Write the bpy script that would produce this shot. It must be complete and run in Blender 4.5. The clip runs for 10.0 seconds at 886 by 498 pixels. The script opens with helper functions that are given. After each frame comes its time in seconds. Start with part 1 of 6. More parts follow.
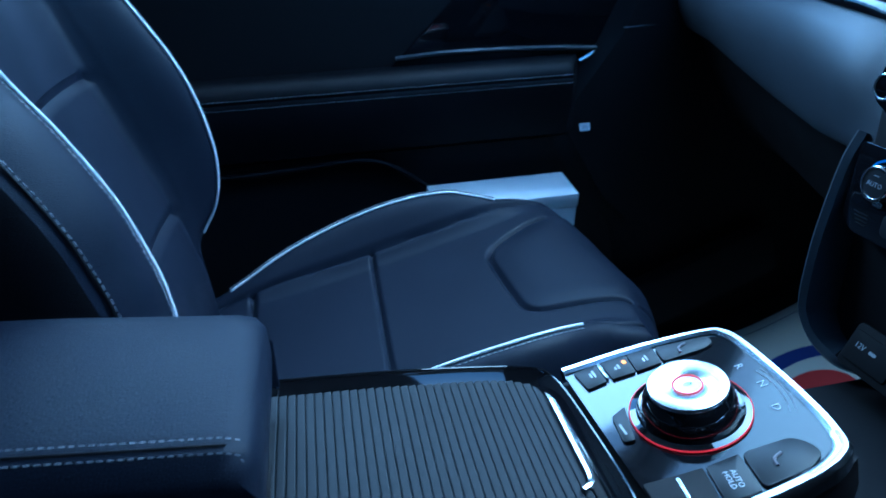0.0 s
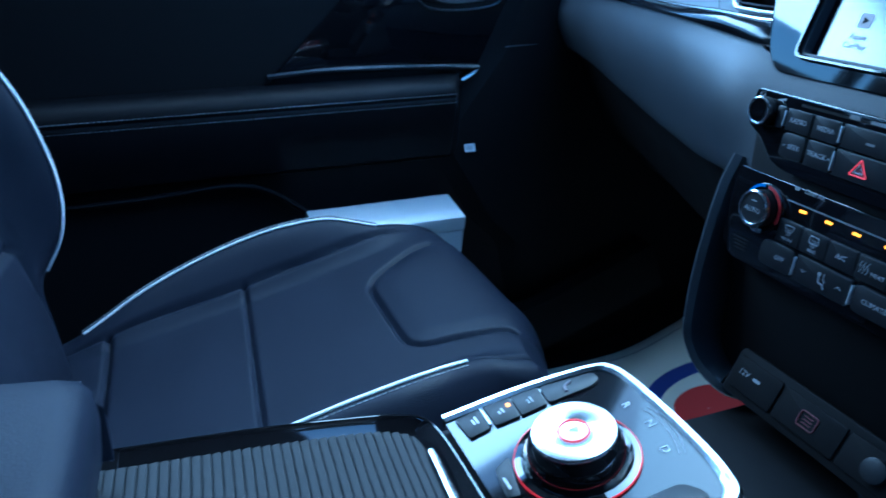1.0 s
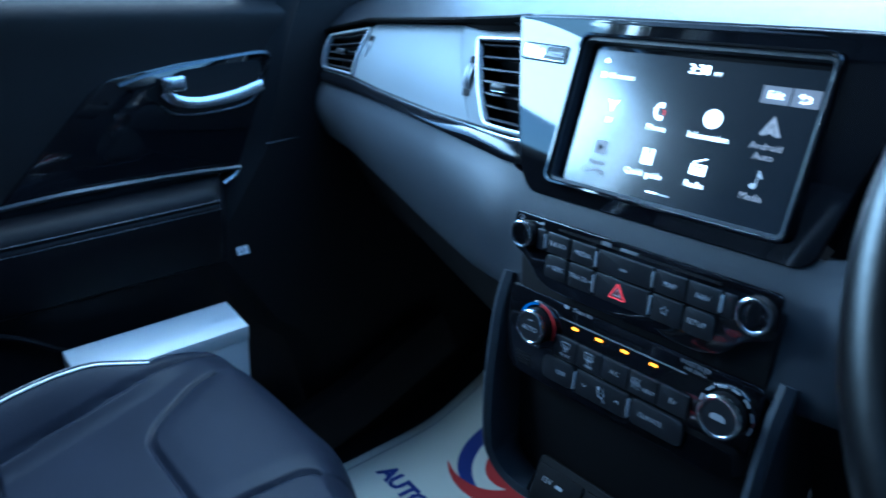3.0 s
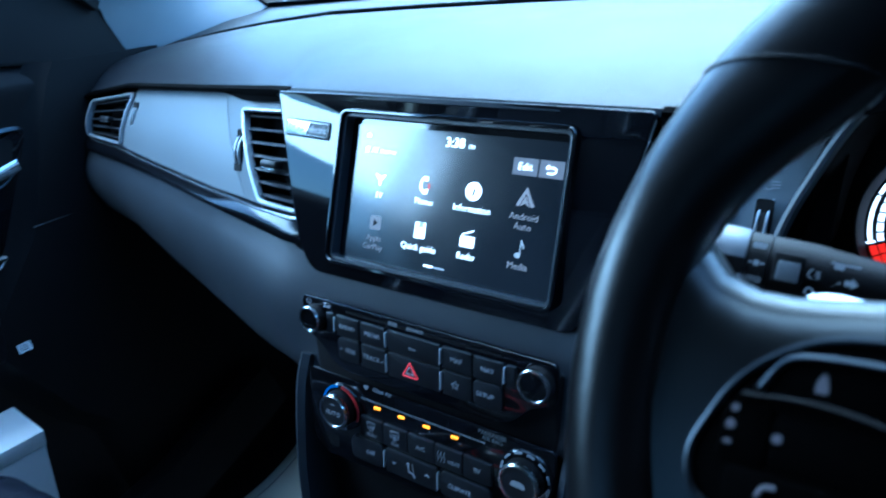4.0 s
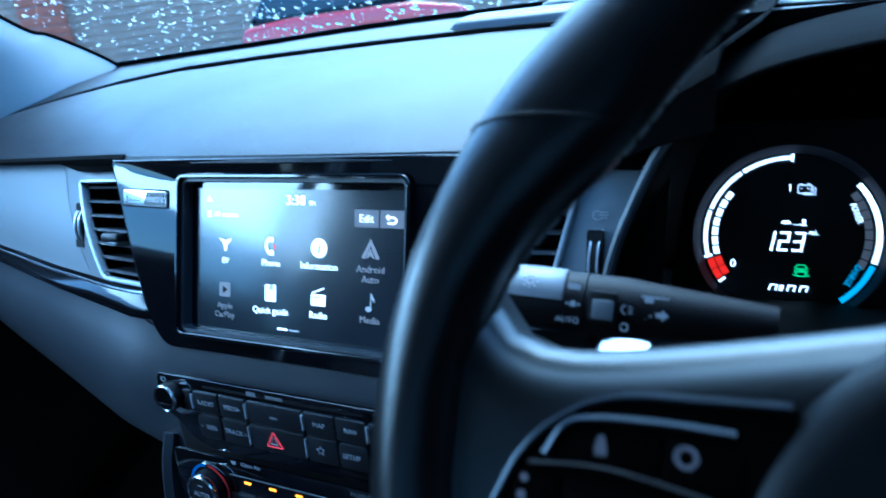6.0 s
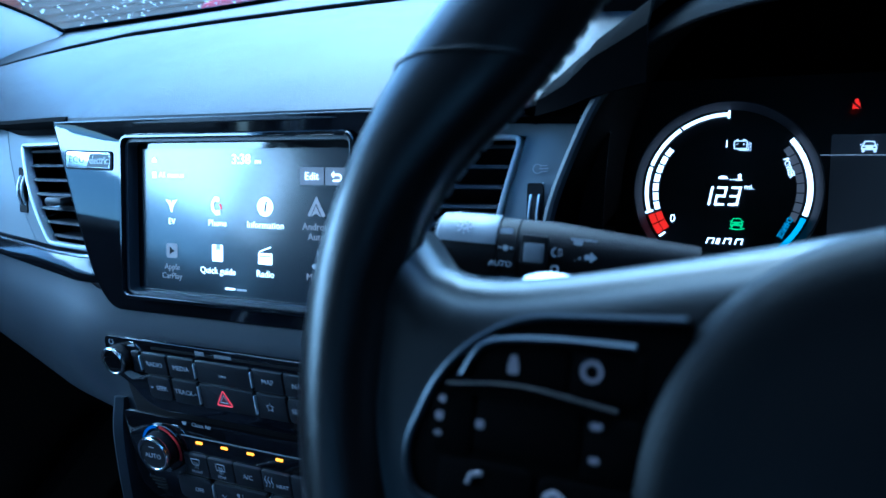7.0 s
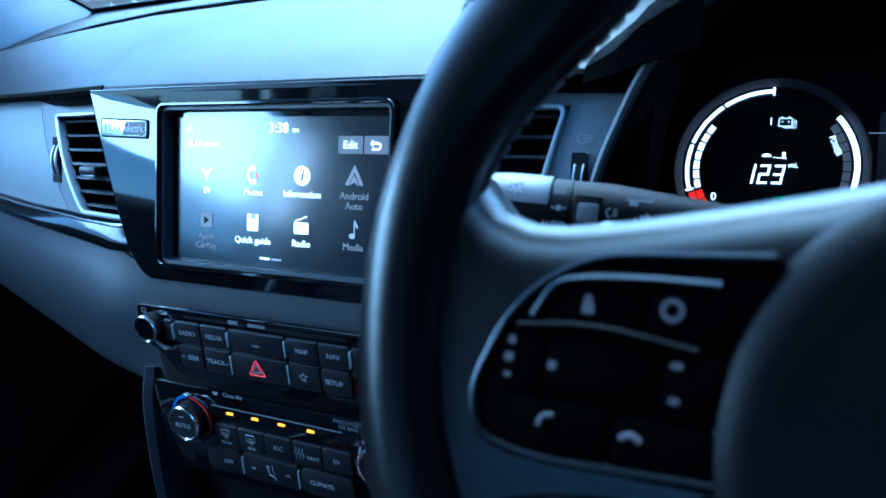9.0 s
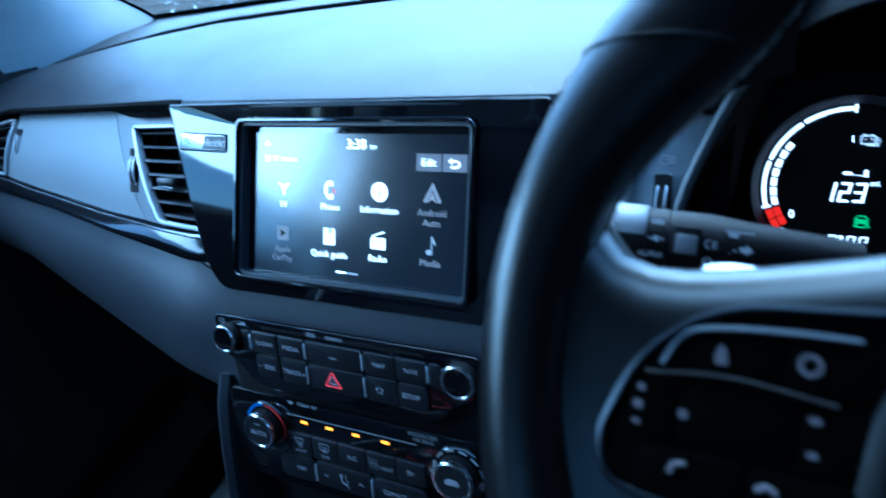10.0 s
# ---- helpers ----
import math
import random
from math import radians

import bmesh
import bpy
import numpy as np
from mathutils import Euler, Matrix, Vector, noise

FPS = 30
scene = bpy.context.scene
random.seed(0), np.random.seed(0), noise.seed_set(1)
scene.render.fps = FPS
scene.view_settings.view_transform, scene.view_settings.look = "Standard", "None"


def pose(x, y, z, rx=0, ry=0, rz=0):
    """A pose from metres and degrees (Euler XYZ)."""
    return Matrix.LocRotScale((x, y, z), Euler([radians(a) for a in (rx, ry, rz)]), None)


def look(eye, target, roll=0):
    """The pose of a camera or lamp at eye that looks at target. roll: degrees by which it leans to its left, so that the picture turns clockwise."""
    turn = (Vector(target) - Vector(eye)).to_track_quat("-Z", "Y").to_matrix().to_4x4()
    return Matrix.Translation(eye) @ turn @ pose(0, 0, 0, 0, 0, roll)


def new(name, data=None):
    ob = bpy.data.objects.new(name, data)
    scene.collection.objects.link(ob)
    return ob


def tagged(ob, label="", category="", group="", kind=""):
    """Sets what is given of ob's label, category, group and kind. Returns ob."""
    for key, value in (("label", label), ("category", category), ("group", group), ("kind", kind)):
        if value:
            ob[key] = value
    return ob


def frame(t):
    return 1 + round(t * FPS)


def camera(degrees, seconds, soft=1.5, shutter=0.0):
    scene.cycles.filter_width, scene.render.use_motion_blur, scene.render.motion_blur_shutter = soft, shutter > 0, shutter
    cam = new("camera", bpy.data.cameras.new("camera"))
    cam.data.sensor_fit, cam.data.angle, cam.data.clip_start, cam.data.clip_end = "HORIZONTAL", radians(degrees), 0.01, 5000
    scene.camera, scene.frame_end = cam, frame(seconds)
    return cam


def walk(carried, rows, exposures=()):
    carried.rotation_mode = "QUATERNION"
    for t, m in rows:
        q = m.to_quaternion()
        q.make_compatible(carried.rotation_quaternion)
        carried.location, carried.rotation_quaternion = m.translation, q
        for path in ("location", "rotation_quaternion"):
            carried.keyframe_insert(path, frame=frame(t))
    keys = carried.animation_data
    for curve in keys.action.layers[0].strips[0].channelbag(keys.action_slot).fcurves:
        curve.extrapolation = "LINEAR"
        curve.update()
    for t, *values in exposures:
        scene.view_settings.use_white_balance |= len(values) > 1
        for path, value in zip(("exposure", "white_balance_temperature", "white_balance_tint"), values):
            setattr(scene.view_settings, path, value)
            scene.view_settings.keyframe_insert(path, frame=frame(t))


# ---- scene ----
cam = camera(62.3, 10.0, shutter=0.4)
cam.data.dof.use_dof, cam.data.dof.focus_distance, cam.data.dof.aperture_fstop = True, 0.62, 9.5
PATH = [
    (0, (0.417, -0.543, 0.829), (-1.351, -0.135, -0.012), -1.5),
    (0.5, (0.381, -0.532, 0.82), (-1.366, 0.009, 0.011), -0.5),
    (1, (0.369, -0.504, 0.821), (-1.334, 0.171, 0.018), 0.5),
    (1.5, (0.35, -0.486, 0.858), (-1.304, 0.312, 0.066), 2.0),
    (2, (0.296, -0.513, 0.897), (-1.334, 0.36, 0.134), 2.0),
    (2.5, (0.305, -0.483, 0.911), (-1.311, 0.461, 0.207), -1.3),
    (3, (0.317, -0.461, 0.905), (-1.128, 0.713, 0.172), -1.2),
    (3.2, (0.317, -0.451, 0.912), (-1.049, 0.803, 0.163), -1.9),
    (4.3, (0.327, -0.389, 0.974), (-0.75, 1.127, 0.236), -5.7),
    (4.5, (0.325, -0.387, 0.977), (-0.751, 1.136, 0.255), -6.8),
    (5, (0.323, -0.391, 0.971), (-0.767, 1.137, 0.282), -7.5),
    (5.5, (0.342, -0.373, 0.976), (-0.691, 1.19, 0.275), -8.3),
    (6, (0.356, -0.362, 0.968), (-0.57, 1.265, 0.265), -8.3),
    (6.2, (0.361, -0.366, 0.956), (-0.532, 1.264, 0.217), -8.5),
    (7.5, (0.374, -0.367, 0.954), (-0.461, 1.276, 0.178), -7.9),
    (8, (0.364, -0.379, 0.945), (-0.495, 1.258, 0.181), -7.4),
    (8.5, (0.364, -0.374, 0.942), (-0.499, 1.258, 0.174), -7.5),
    (9, (0.355, -0.377, 0.938), (-0.515, 1.249, 0.164), -7.2),
    (9.5, (0.358, -0.383, 0.931), (-0.52, 1.229, 0.136), -7.3),
    (10, (0.33, -0.388, 0.959), (-0.623, 1.188, 0.18), -7.9),
]
walk(cam, [(t, look(eye, target, roll)) for t, eye, target, roll in PATH], [(0.0, 2.58, 3760, -8), (1.0, 2.84, 3890, -8), (1.5, 2.90, 3970, -8), (2.4, 3.16, 4200, -8), (3.0, 3.0, 4190, -8), (4.4, 2.66, 4060, -8), (6.0, 2.58, 3950, -8), (7.5, 2.62, 3890, -8), (10.0, 2.62, 3890, -8)])

# ---- light ----
world = bpy.data.worlds.new("overcast_sky")
scene.world = world
world.use_nodes = True
wn, wl = world.node_tree.nodes, world.node_tree.links
wn.clear()
sky = wn.new("ShaderNodeTexSky")
sky.sky_type, sky.sun_disc = "NISHITA", False
sky.sun_elevation, sky.sun_rotation = radians(54), radians(-21)
sky.air_density, sky.dust_density, sky.ozone_density = 1.0, 3.0, 1.2
wbg, wout = wn.new("ShaderNodeBackground"), wn.new("ShaderNodeOutputWorld")
wbg.inputs[1].default_value = 0.15
wl.new(sky.outputs[0], wbg.inputs[0])
wl.new(wbg.outputs[0], wout.inputs[0])

sun = new("sun", bpy.data.lights.new("sun", "SUN"))
sun.data.energy, sun.data.angle, sun.data.color = 0.6, radians(60), (0.90, 0.98, 1.0)
sun.matrix_world = look((-0.9, 2.3, 4.0), (0, 0, 0.6))

# sky light that falls in through the passenger window
side = new("window_light", bpy.data.lights.new("window_light", "AREA"))
side.data.shape, side.data.size, side.data.size_y = "RECTANGLE", 1.05, 0.22
side.data.energy, side.data.color = 2.0, (0.94, 0.98, 1.0)
side.matrix_world = look((-0.775, -0.42, 1.132), (0.0, -0.42, 0.992))


# ---- materials ----
def material(name, base=(0.5, 0.5, 0.5), rough=0.5, metal=0.0, coat=0.0, grain=0.0, grain_scale=900.0, wear=0.15,
             wear_scale=14.0, spec=0.5, cells=True, sheen=0.0):
    """Principled surface with wear at a large scale and grain relief at a small one."""
    m = bpy.data.materials.new(name)
    m.use_nodes = True
    n, l = m.node_tree.nodes, m.node_tree.links
    p = n["Principled BSDF"]
    p.inputs["Metallic"].default_value = metal
    p.inputs["Coat Weight"].default_value = coat
    p.inputs["Coat Roughness"].default_value = 0.04
    p.inputs["Specular IOR Level"].default_value = spec
    p.inputs["Sheen Weight"].default_value = sheen
    co = n.new("ShaderNodeTexCoord")
    big = n.new("ShaderNodeTexNoise")
    big.inputs["Scale"].default_value, big.inputs["Detail"].default_value = wear_scale, 6
    l.new(co.outputs["Object"], big.inputs["Vector"])
    mix = n.new("ShaderNodeMix")
    mix.data_type = "RGBA"
    mix.inputs[6].default_value = (*[c * (1 - wear) for c in base], 1)
    mix.inputs[7].default_value = (*[min(1, c * (1 + wear)) for c in base], 1)
    l.new(big.outputs[0], mix.inputs[0])
    l.new(mix.outputs[2], p.inputs["Base Color"])
    rr = n.new("ShaderNodeMapRange")
    rr.inputs[3].default_value, rr.inputs[4].default_value = max(0.02, rough * (1 - wear)), min(1, rough * (1 + wear))
    l.new(big.outputs[0], rr.inputs[0])
    l.new(rr.outputs[0], p.inputs["Roughness"])
    if grain:
        if cells:
            fine = n.new("ShaderNodeTexVoronoi")
            fine.feature = "DISTANCE_TO_EDGE"
        else:
            fine = n.new("ShaderNodeTexNoise")
        fine.inputs["Scale"].default_value = grain_scale
        l.new(co.outputs["Object"], fine.inputs["Vector"])
        b = n.new("ShaderNodeBump")
        b.inputs["Strength"].default_value, b.inputs["Distance"].default_value = grain, 0.0006
        l.new(fine.outputs[0], b.inputs["Height"])
        l.new(b.outputs[0], p.inputs["Normal"])
    return m


def glow(name, colour, strength):
    m = bpy.data.materials.new(name)
    m.use_nodes = True
    p = m.node_tree.nodes["Principled BSDF"]
    p.inputs["Base Color"].default_value = (*[c * 0.3 for c in colour], 1)
    p.inputs["Roughness"].default_value = 0.5
    p.inputs["Emission Color"].default_value = (*colour, 1)
    p.inputs["Emission Strength"].default_value = strength
    return m


LEATHER = material("black_leather", (0.0074, 0.0086, 0.0150), 0.46, grain=0.55, grain_scale=520, wear=0.3, spec=0.08)
SIDE_VINYL = material("black_side_vinyl", (0.0045, 0.0042, 0.0052), 0.5, grain=0.4, grain_scale=480, wear=0.2, spec=0.12)
LEATHER_WHEEL = material("wheel_leather", (0.0022, 0.0018, 0.0020), 0.30, grain=0.2, grain_scale=700, wear=0.25, spec=0.4)
# dash skin brightened in colour where too little light reaches it
SOFT = material("soft_touch_brightened", (0.029, 0.032, 0.039), 0.44, grain=0.35, grain_scale=760, wear=0.12)
PAD = material("airbag_skin", (0.0018, 0.0018, 0.0022), 0.42, grain=0.3, grain_scale=700, wear=0.15, spec=0.12)
SPOKE = material("satin_spoke", (0.003, 0.0031, 0.0036), 0.33, grain=0.1, grain_scale=900, spec=0.45)
# darker copy of the dash skin, to hold back light on the top
SOFT_TOP = material("dash_top_skin", (0.012, 0.013, 0.016), 0.36, grain=0.7, grain_scale=620, wear=0.16, spec=0.16)
HARD = material("hard_black_plastic", (0.0068, 0.0056, 0.0058), 0.58, grain=0.35, grain_scale=600, wear=0.2, spec=0.16)
SLAT = material("vent_slat_plastic", (0.026, 0.026, 0.029), 0.42, grain=0.1, grain_scale=900, spec=0.45)
POD_EDGE = material("pod_edge_satin", (0.035, 0.038, 0.045), 0.36, metal=0.9, wear=0.15)
ROLLER = material("roller_cover_plastic", (0.0075, 0.0080, 0.0095), 0.5, grain=0.3, grain_scale=800, wear=0.1, spec=0.14)
DARK = material("matt_black_plastic", (0.0048, 0.004, 0.0042), 0.7, grain=0.2, grain_scale=500, spec=0.2)
PIANO = material("piano_black", (0.004, 0.004, 0.005), 0.05, coat=0.0, wear=0.25, wear_scale=30, spec=0.7)
CONSOLE_GLOSS = material("console_gloss_black", (0.004, 0.004, 0.005), 0.07, wear=0.25, wear_scale=30, spec=0.42)
STRIP_BLACK = material("satin_black_strip", (0.004, 0.004, 0.005), 0.13, wear=0.2, spec=0.3)
PAD_BLACK = material("console_button_black", (0.005, 0.005, 0.006), 0.4, grain=0.1, grain_scale=900, spec=0.25)
BUTTON = material("button_plastic", (0.013, 0.013, 0.015), 0.44, grain=0.1, grain_scale=900, spec=0.38)
SATIN = material("satin_silver_paint", (0.175, 0.187, 0.20), 0.58, metal=0.25, wear=0.06, grain=0.08, grain_scale=1500, cells=False)
SILVER = material("satin_chrome", (0.62, 0.64, 0.67), 0.24, metal=1.0, wear=0.1)
RIB = material("bright_satin_rib", (0.55, 0.57, 0.60), 0.38, metal=0.6)
# near-black trim; also paints shade on hood, dash lip and groove
HOOD = material("black_trim_and_shade", (0.0010, 0.0008, 0.0008), 0.9, grain=0.2, grain_scale=700, cells=False, spec=0.02)
DARK_CHROME = material("dark_satin_chrome", (0.075, 0.08, 0.09), 0.3, metal=1.0, wear=0.15)
TIP_GREY = material("stalk_tip_grey", (0.15, 0.155, 0.165), 0.4, wear=0.1)
BEZEL = material("gauge_bezel_grey", (0.075, 0.066, 0.078), 0.5, metal=0.3, wear=0.1)
GREY_PLASTIC = material("grey_plastic", (0.05, 0.052, 0.058), 0.42, grain=0.1, grain_scale=800)
CHROME = material("chrome", (0.78, 0.79, 0.80), 0.2, metal=1.0, wear=0.2)
GREY_TRIM = material("grey_trim_cloth", (0.27, 0.275, 0.28), 0.85, grain=0.4, grain_scale=700, cells=False)
PIPING = material("white_piping", (0.60, 0.61, 0.64), 0.45, wear=0.08)
THREAD = material("grey_thread", (0.38, 0.38, 0.40), 0.7)
CARPET = material("black_carpet", (0.010, 0.010, 0.012), 0.95, grain=1.0, grain_scale=350, cells=False)
PAPER = material("paper_floor_mat", (0.72, 0.70, 0.60), 0.8, wear=0.06, wear_scale=6)
PRINT_RED = material("red_print", (0.44, 0.03, 0.03), 0.7, wear=0.1)
PRINT_BLUE = material("blue_print", (0.03, 0.04, 0.22), 0.7, wear=0.1)
BOX_WHITE = material("white_card", (0.60, 0.61, 0.62), 0.6, wear=0.06)
LABEL_W = material("white_label", (0.8, 0.8, 0.8), 0.5)
MARK = material("printed_mark", (0.38, 0.38, 0.40), 0.6)
MARK_DIM = material("printed_mark_dim", (0.19, 0.19, 0.20), 0.6)
DIVIDER = material("bright_divider", (0.55, 0.57, 0.60), 0.4, metal=0.3, wear=0.1)
MARK_ICON = material("wheel_button_print", (0.12, 0.105, 0.118), 0.6)
RED_LINE = glow("red_ring_light", (1.0, 0.02, 0.03), 0.09)
DULL_RED = material("dull_red_mark", (0.12, 0.03, 0.035), 0.6)
# lining painted near black for its shade, which also cuts bounced light
HEADLINING = material("shaded_headlining", (0.03, 0.03, 0.031), 0.9, grain=0.3, grain_scale=500, cells=False)
RED_MARK = glow("red_mark_light", (1.0, 0.05, 0.07), 0.15)
RED_PAINT = material("red_print_line", (0.45, 0.02, 0.02), 0.5)
BLUE_PAINT = material("blue_print_line", (0.03, 0.16, 0.5), 0.5)
AMBER = glow("amber_lamp", (1.0, 0.24, 0.0), 0.6)
UI_WHITE = glow("display_white", (0.98, 0.95, 0.97), 0.5)
UI_GREY = glow("display_grey", (0.7, 0.7, 0.75), 0.09)
UI_PALE = glow("display_pale", (0.80, 0.78, 0.86), 0.22)
UI_PANEL = glow("display_panel", (0.4, 0.4, 0.45), 0.003)
UI_BOX = glow("display_box", (0.6, 0.53, 0.55), 0.024)
UI_DIM = glow("display_dim", (0.70, 0.62, 0.63), 0.055)
UI_FAINT = glow("display_faint", (0.66, 0.60, 0.62), 0.034)
UI_RED = glow("display_red", (1.0, 0.012, 0.004), 0.17)
UI_GREEN = glow("display_green", (0.03, 0.8, 0.2), 0.14)
UI_CYAN = glow("display_cyan", (0.06, 0.5, 0.75), 0.16)
DISPLAY = material("display_glass", (0.003, 0.004, 0.006), 0.15, coat=0.0, wear=0.15, spec=1.0)
_p = DISPLAY.node_tree.nodes["Principled BSDF"]
_p.inputs["Emission Color"].default_value = (0.14, 0.18, 0.26, 1)
_p.inputs["Emission Strength"].default_value = 0.007
CLUSTER_GLASS = material("cluster_display", (0.003, 0.003, 0.004), 0.3)
ASPHALT = material("wet_asphalt", (0.05, 0.05, 0.055), 0.25, grain=0.6, grain_scale=60, cells=False, wear=0.3, wear_scale=1.5)
CAR_RED = material("red_car_paint", (0.55, 0.02, 0.03), 0.25, coat=1.0, wear=0.08, wear_scale=3)
CAR_GLASS = material("dark_car_glass", (0.02, 0.02, 0.025), 0.08)
SHUTTER = material("weathered_slat_boards", (0.40, 0.27, 0.18), 0.7, wear=0.25, wear_scale=2)
BRICK = material("red_brick", (0.42, 0.13, 0.07), 0.85, grain=0.4, grain_scale=40, cells=False, wear=0.3, wear_scale=5)
BRICKISH = material("pale_render", (0.30, 0.29, 0.28), 0.9, grain=0.3, grain_scale=60, cells=False)
CERAMIC = material("black_glass_band", (0.006, 0.006, 0.007), 0.25)


def clear_glass(name, tint=(0.93, 0.97, 0.98)):
    m = bpy.data.materials.new(name)
    m.use_nodes = True
    n, l = m.node_tree.nodes, m.node_tree.links
    n.clear()
    tr, gl, mx, fr, o = (n.new("ShaderNodeBsdfTransparent"), n.new("ShaderNodeBsdfGlossy"), n.new("ShaderNodeMixShader"),
                         n.new("ShaderNodeLayerWeight"), n.new("ShaderNodeOutputMaterial"))
    tr.inputs[0].default_value = (*tint, 1)
    gl.inputs["Roughness"].default_value = 0.02
    fr.inputs[0].default_value = 0.5
    pw = n.new("ShaderNodeMath")
    pw.operation, pw.inputs[1].default_value = "POWER", 5.0
    ad = n.new("ShaderNodeMath")
    ad.operation, ad.inputs[1].default_value, ad.inputs[2].default_value = "MULTIPLY_ADD", 0.6, 0.04
    l.new(fr.outputs["Facing"], pw.inputs[0])
    l.new(pw.outputs[0], ad.inputs[0])
    l.new(ad.outputs[0], mx.inputs[0])
    l.new(tr.outputs[0], mx.inputs[1])
    l.new(gl.outputs[0], mx.inputs[2])
    l.new(mx.outputs[0], o.inputs[0])
    return m


GLASS = clear_glass("window_glass")
TINTED = clear_glass("windscreen_glass", (0.84, 0.90, 0.90))
WATER = bpy.data.materials.new("rain_water")
WATER.use_nodes = True
_p = WATER.node_tree.nodes["Principled BSDF"]
_p.inputs["Transmission Weight"].default_value, _p.inputs["IOR"].default_value, _p.inputs["Roughness"].default_value = 1.0, 1.33, 0.02


# ---- mesh helpers ----
def part(name, bm, mat, parent=None, label="", smooth=True):
    """Links a bmesh as one mesh object under a thing or a part."""
    bmesh.ops.recalc_face_normals(bm, faces=bm.faces[:])
    me = bpy.data.meshes.new(name)
    bm.to_mesh(me)
    bm.free()
    if smooth:
        me.polygons.foreach_set("use_smooth", [True] * len(me.polygons))
        me.set_sharp_from_angle(angle=radians(38))
    for mm in (mat if isinstance(mat, (list, tuple)) else [mat]):
        me.materials.append(mm)
    ob = new(name, me)
    if parent:
        ob.parent = parent
    if label:
        ob["label"] = label
    return ob


def thing(name, label, category, at=(0, 0, 0), group="", kind=""):
    """An Empty at a thing's base; parts are given in world metres by giving them through here()."""
    e = new(name)
    e.empty_display_size = 0.05
    return tagged(e, label, category, group, kind)


def surface(rows, closed=False, thick=0.0):
    """A sheet through rows of points; thick gives it a back, away from the sheet's normal."""
    bm = bmesh.new()
    vs = [[bm.verts.new(p) for p in r] for r in rows]
    nr, nc = len(rows), len(rows[0])
    for i in range(nr - 1 + (1 if closed else 0)):
        for j in range(nc - 1):
            bm.faces.new((vs[i][j], vs[(i + 1) % nr][j], vs[(i + 1) % nr][j + 1], vs[i][j + 1]))
    if thick:
        bmesh.ops.recalc_face_normals(bm, faces=bm.faces[:])
        bmesh.ops.solidify(bm, geom=bm.faces[:], thickness=thick)
    return bm


def rbox(sx, sy, sz, bev=0.003, m=Matrix(), seg=2):
    bm = bmesh.new()
    bmesh.ops.create_cube(bm, size=1, matrix=Matrix.Diagonal((sx, sy, sz, 1)))
    if bev:
        bmesh.ops.bevel(bm, geom=bm.edges[:], offset=min(bev, 0.49 * min(sx, sy, sz)), segments=seg, affect="EDGES", profile=0.5)
    bmesh.ops.transform(bm, matrix=m, verts=bm.verts[:])
    return bm


def prism(outline, depth, m=Matrix(), bev=0.0, seg=2, holes=()):
    """An outline in local x, y raised by depth along local z."""
    bm = bmesh.new()
    loop = [bm.verts.new((x, y, 0)) for x, y in outline]
    f = bm.faces.new(loop)
    r = bmesh.ops.extrude_face_region(bm, geom=[f])
    top = [v for v in r["geom"] if isinstance(v, bmesh.types.BMVert)]
    bmesh.ops.translate(bm, vec=(0, 0, depth), verts=top)
    if bev:
        tops = {v for v in top}
        ed = [e for e in bm.edges if e.verts[0] in tops and e.verts[1] in tops]
        bmesh.ops.bevel(bm, geom=ed, offset=bev, segments=seg, affect="EDGES", profile=0.5)
    bmesh.ops.transform(bm, matrix=m, verts=bm.verts[:])
    return bm


def rounded(outline, r, seg=4):
    """The outline with its corners rounded; r: one radius, or one for each corner."""
    out, n = [], len(outline)
    for i in range(n):
        p, a, b = (Vector(outline[k % n]) for k in (i, i - 1, i + 1))
        rad = r[i] if isinstance(r, (list, tuple)) else r
        u, v = (a - p), (b - p)
        d = min(rad, 0.45 * u.length, 0.45 * v.length)
        s, e = p + u.normalized() * d, p + v.normalized() * d
        for k in range(seg + 1):
            t = k / seg
            out.append(tuple((1 - t) ** 2 * s + 2 * t * (1 - t) * p + t * t * e))
    return out


def rrect(w, h, r=0.002, cx=0.0, cy=0.0, seg=4):
    return rounded([(cx - w / 2, cy - h / 2), (cx + w / 2, cy - h / 2), (cx + w / 2, cy + h / 2), (cx - w / 2, cy + h / 2)], r, seg)


def spline(points, n=8, closed=False):
    """A smooth line through points (Catmull-Rom)."""
    P = [Vector(p) for p in points]
    k, out = len(P), []
    for i in range(k if closed else k - 1):
        if closed:
            a, b, c, d = (P[(i + q) % k] for q in (-1, 0, 1, 2))
        else:
            b, c = P[i], P[i + 1]
            a, d = P[i - 1] if i else 2 * b - c, P[i + 2] if i + 2 < k else 2 * c - b
        for j in range(n):
            t = j / n
            out.append(0.5 * (2 * b + (c - a) * t + (2 * a - 5 * b + 4 * c - d) * t * t + (3 * b - a - 3 * c + d) * t ** 3))
    if not closed:
        out.append(P[-1])
    return out


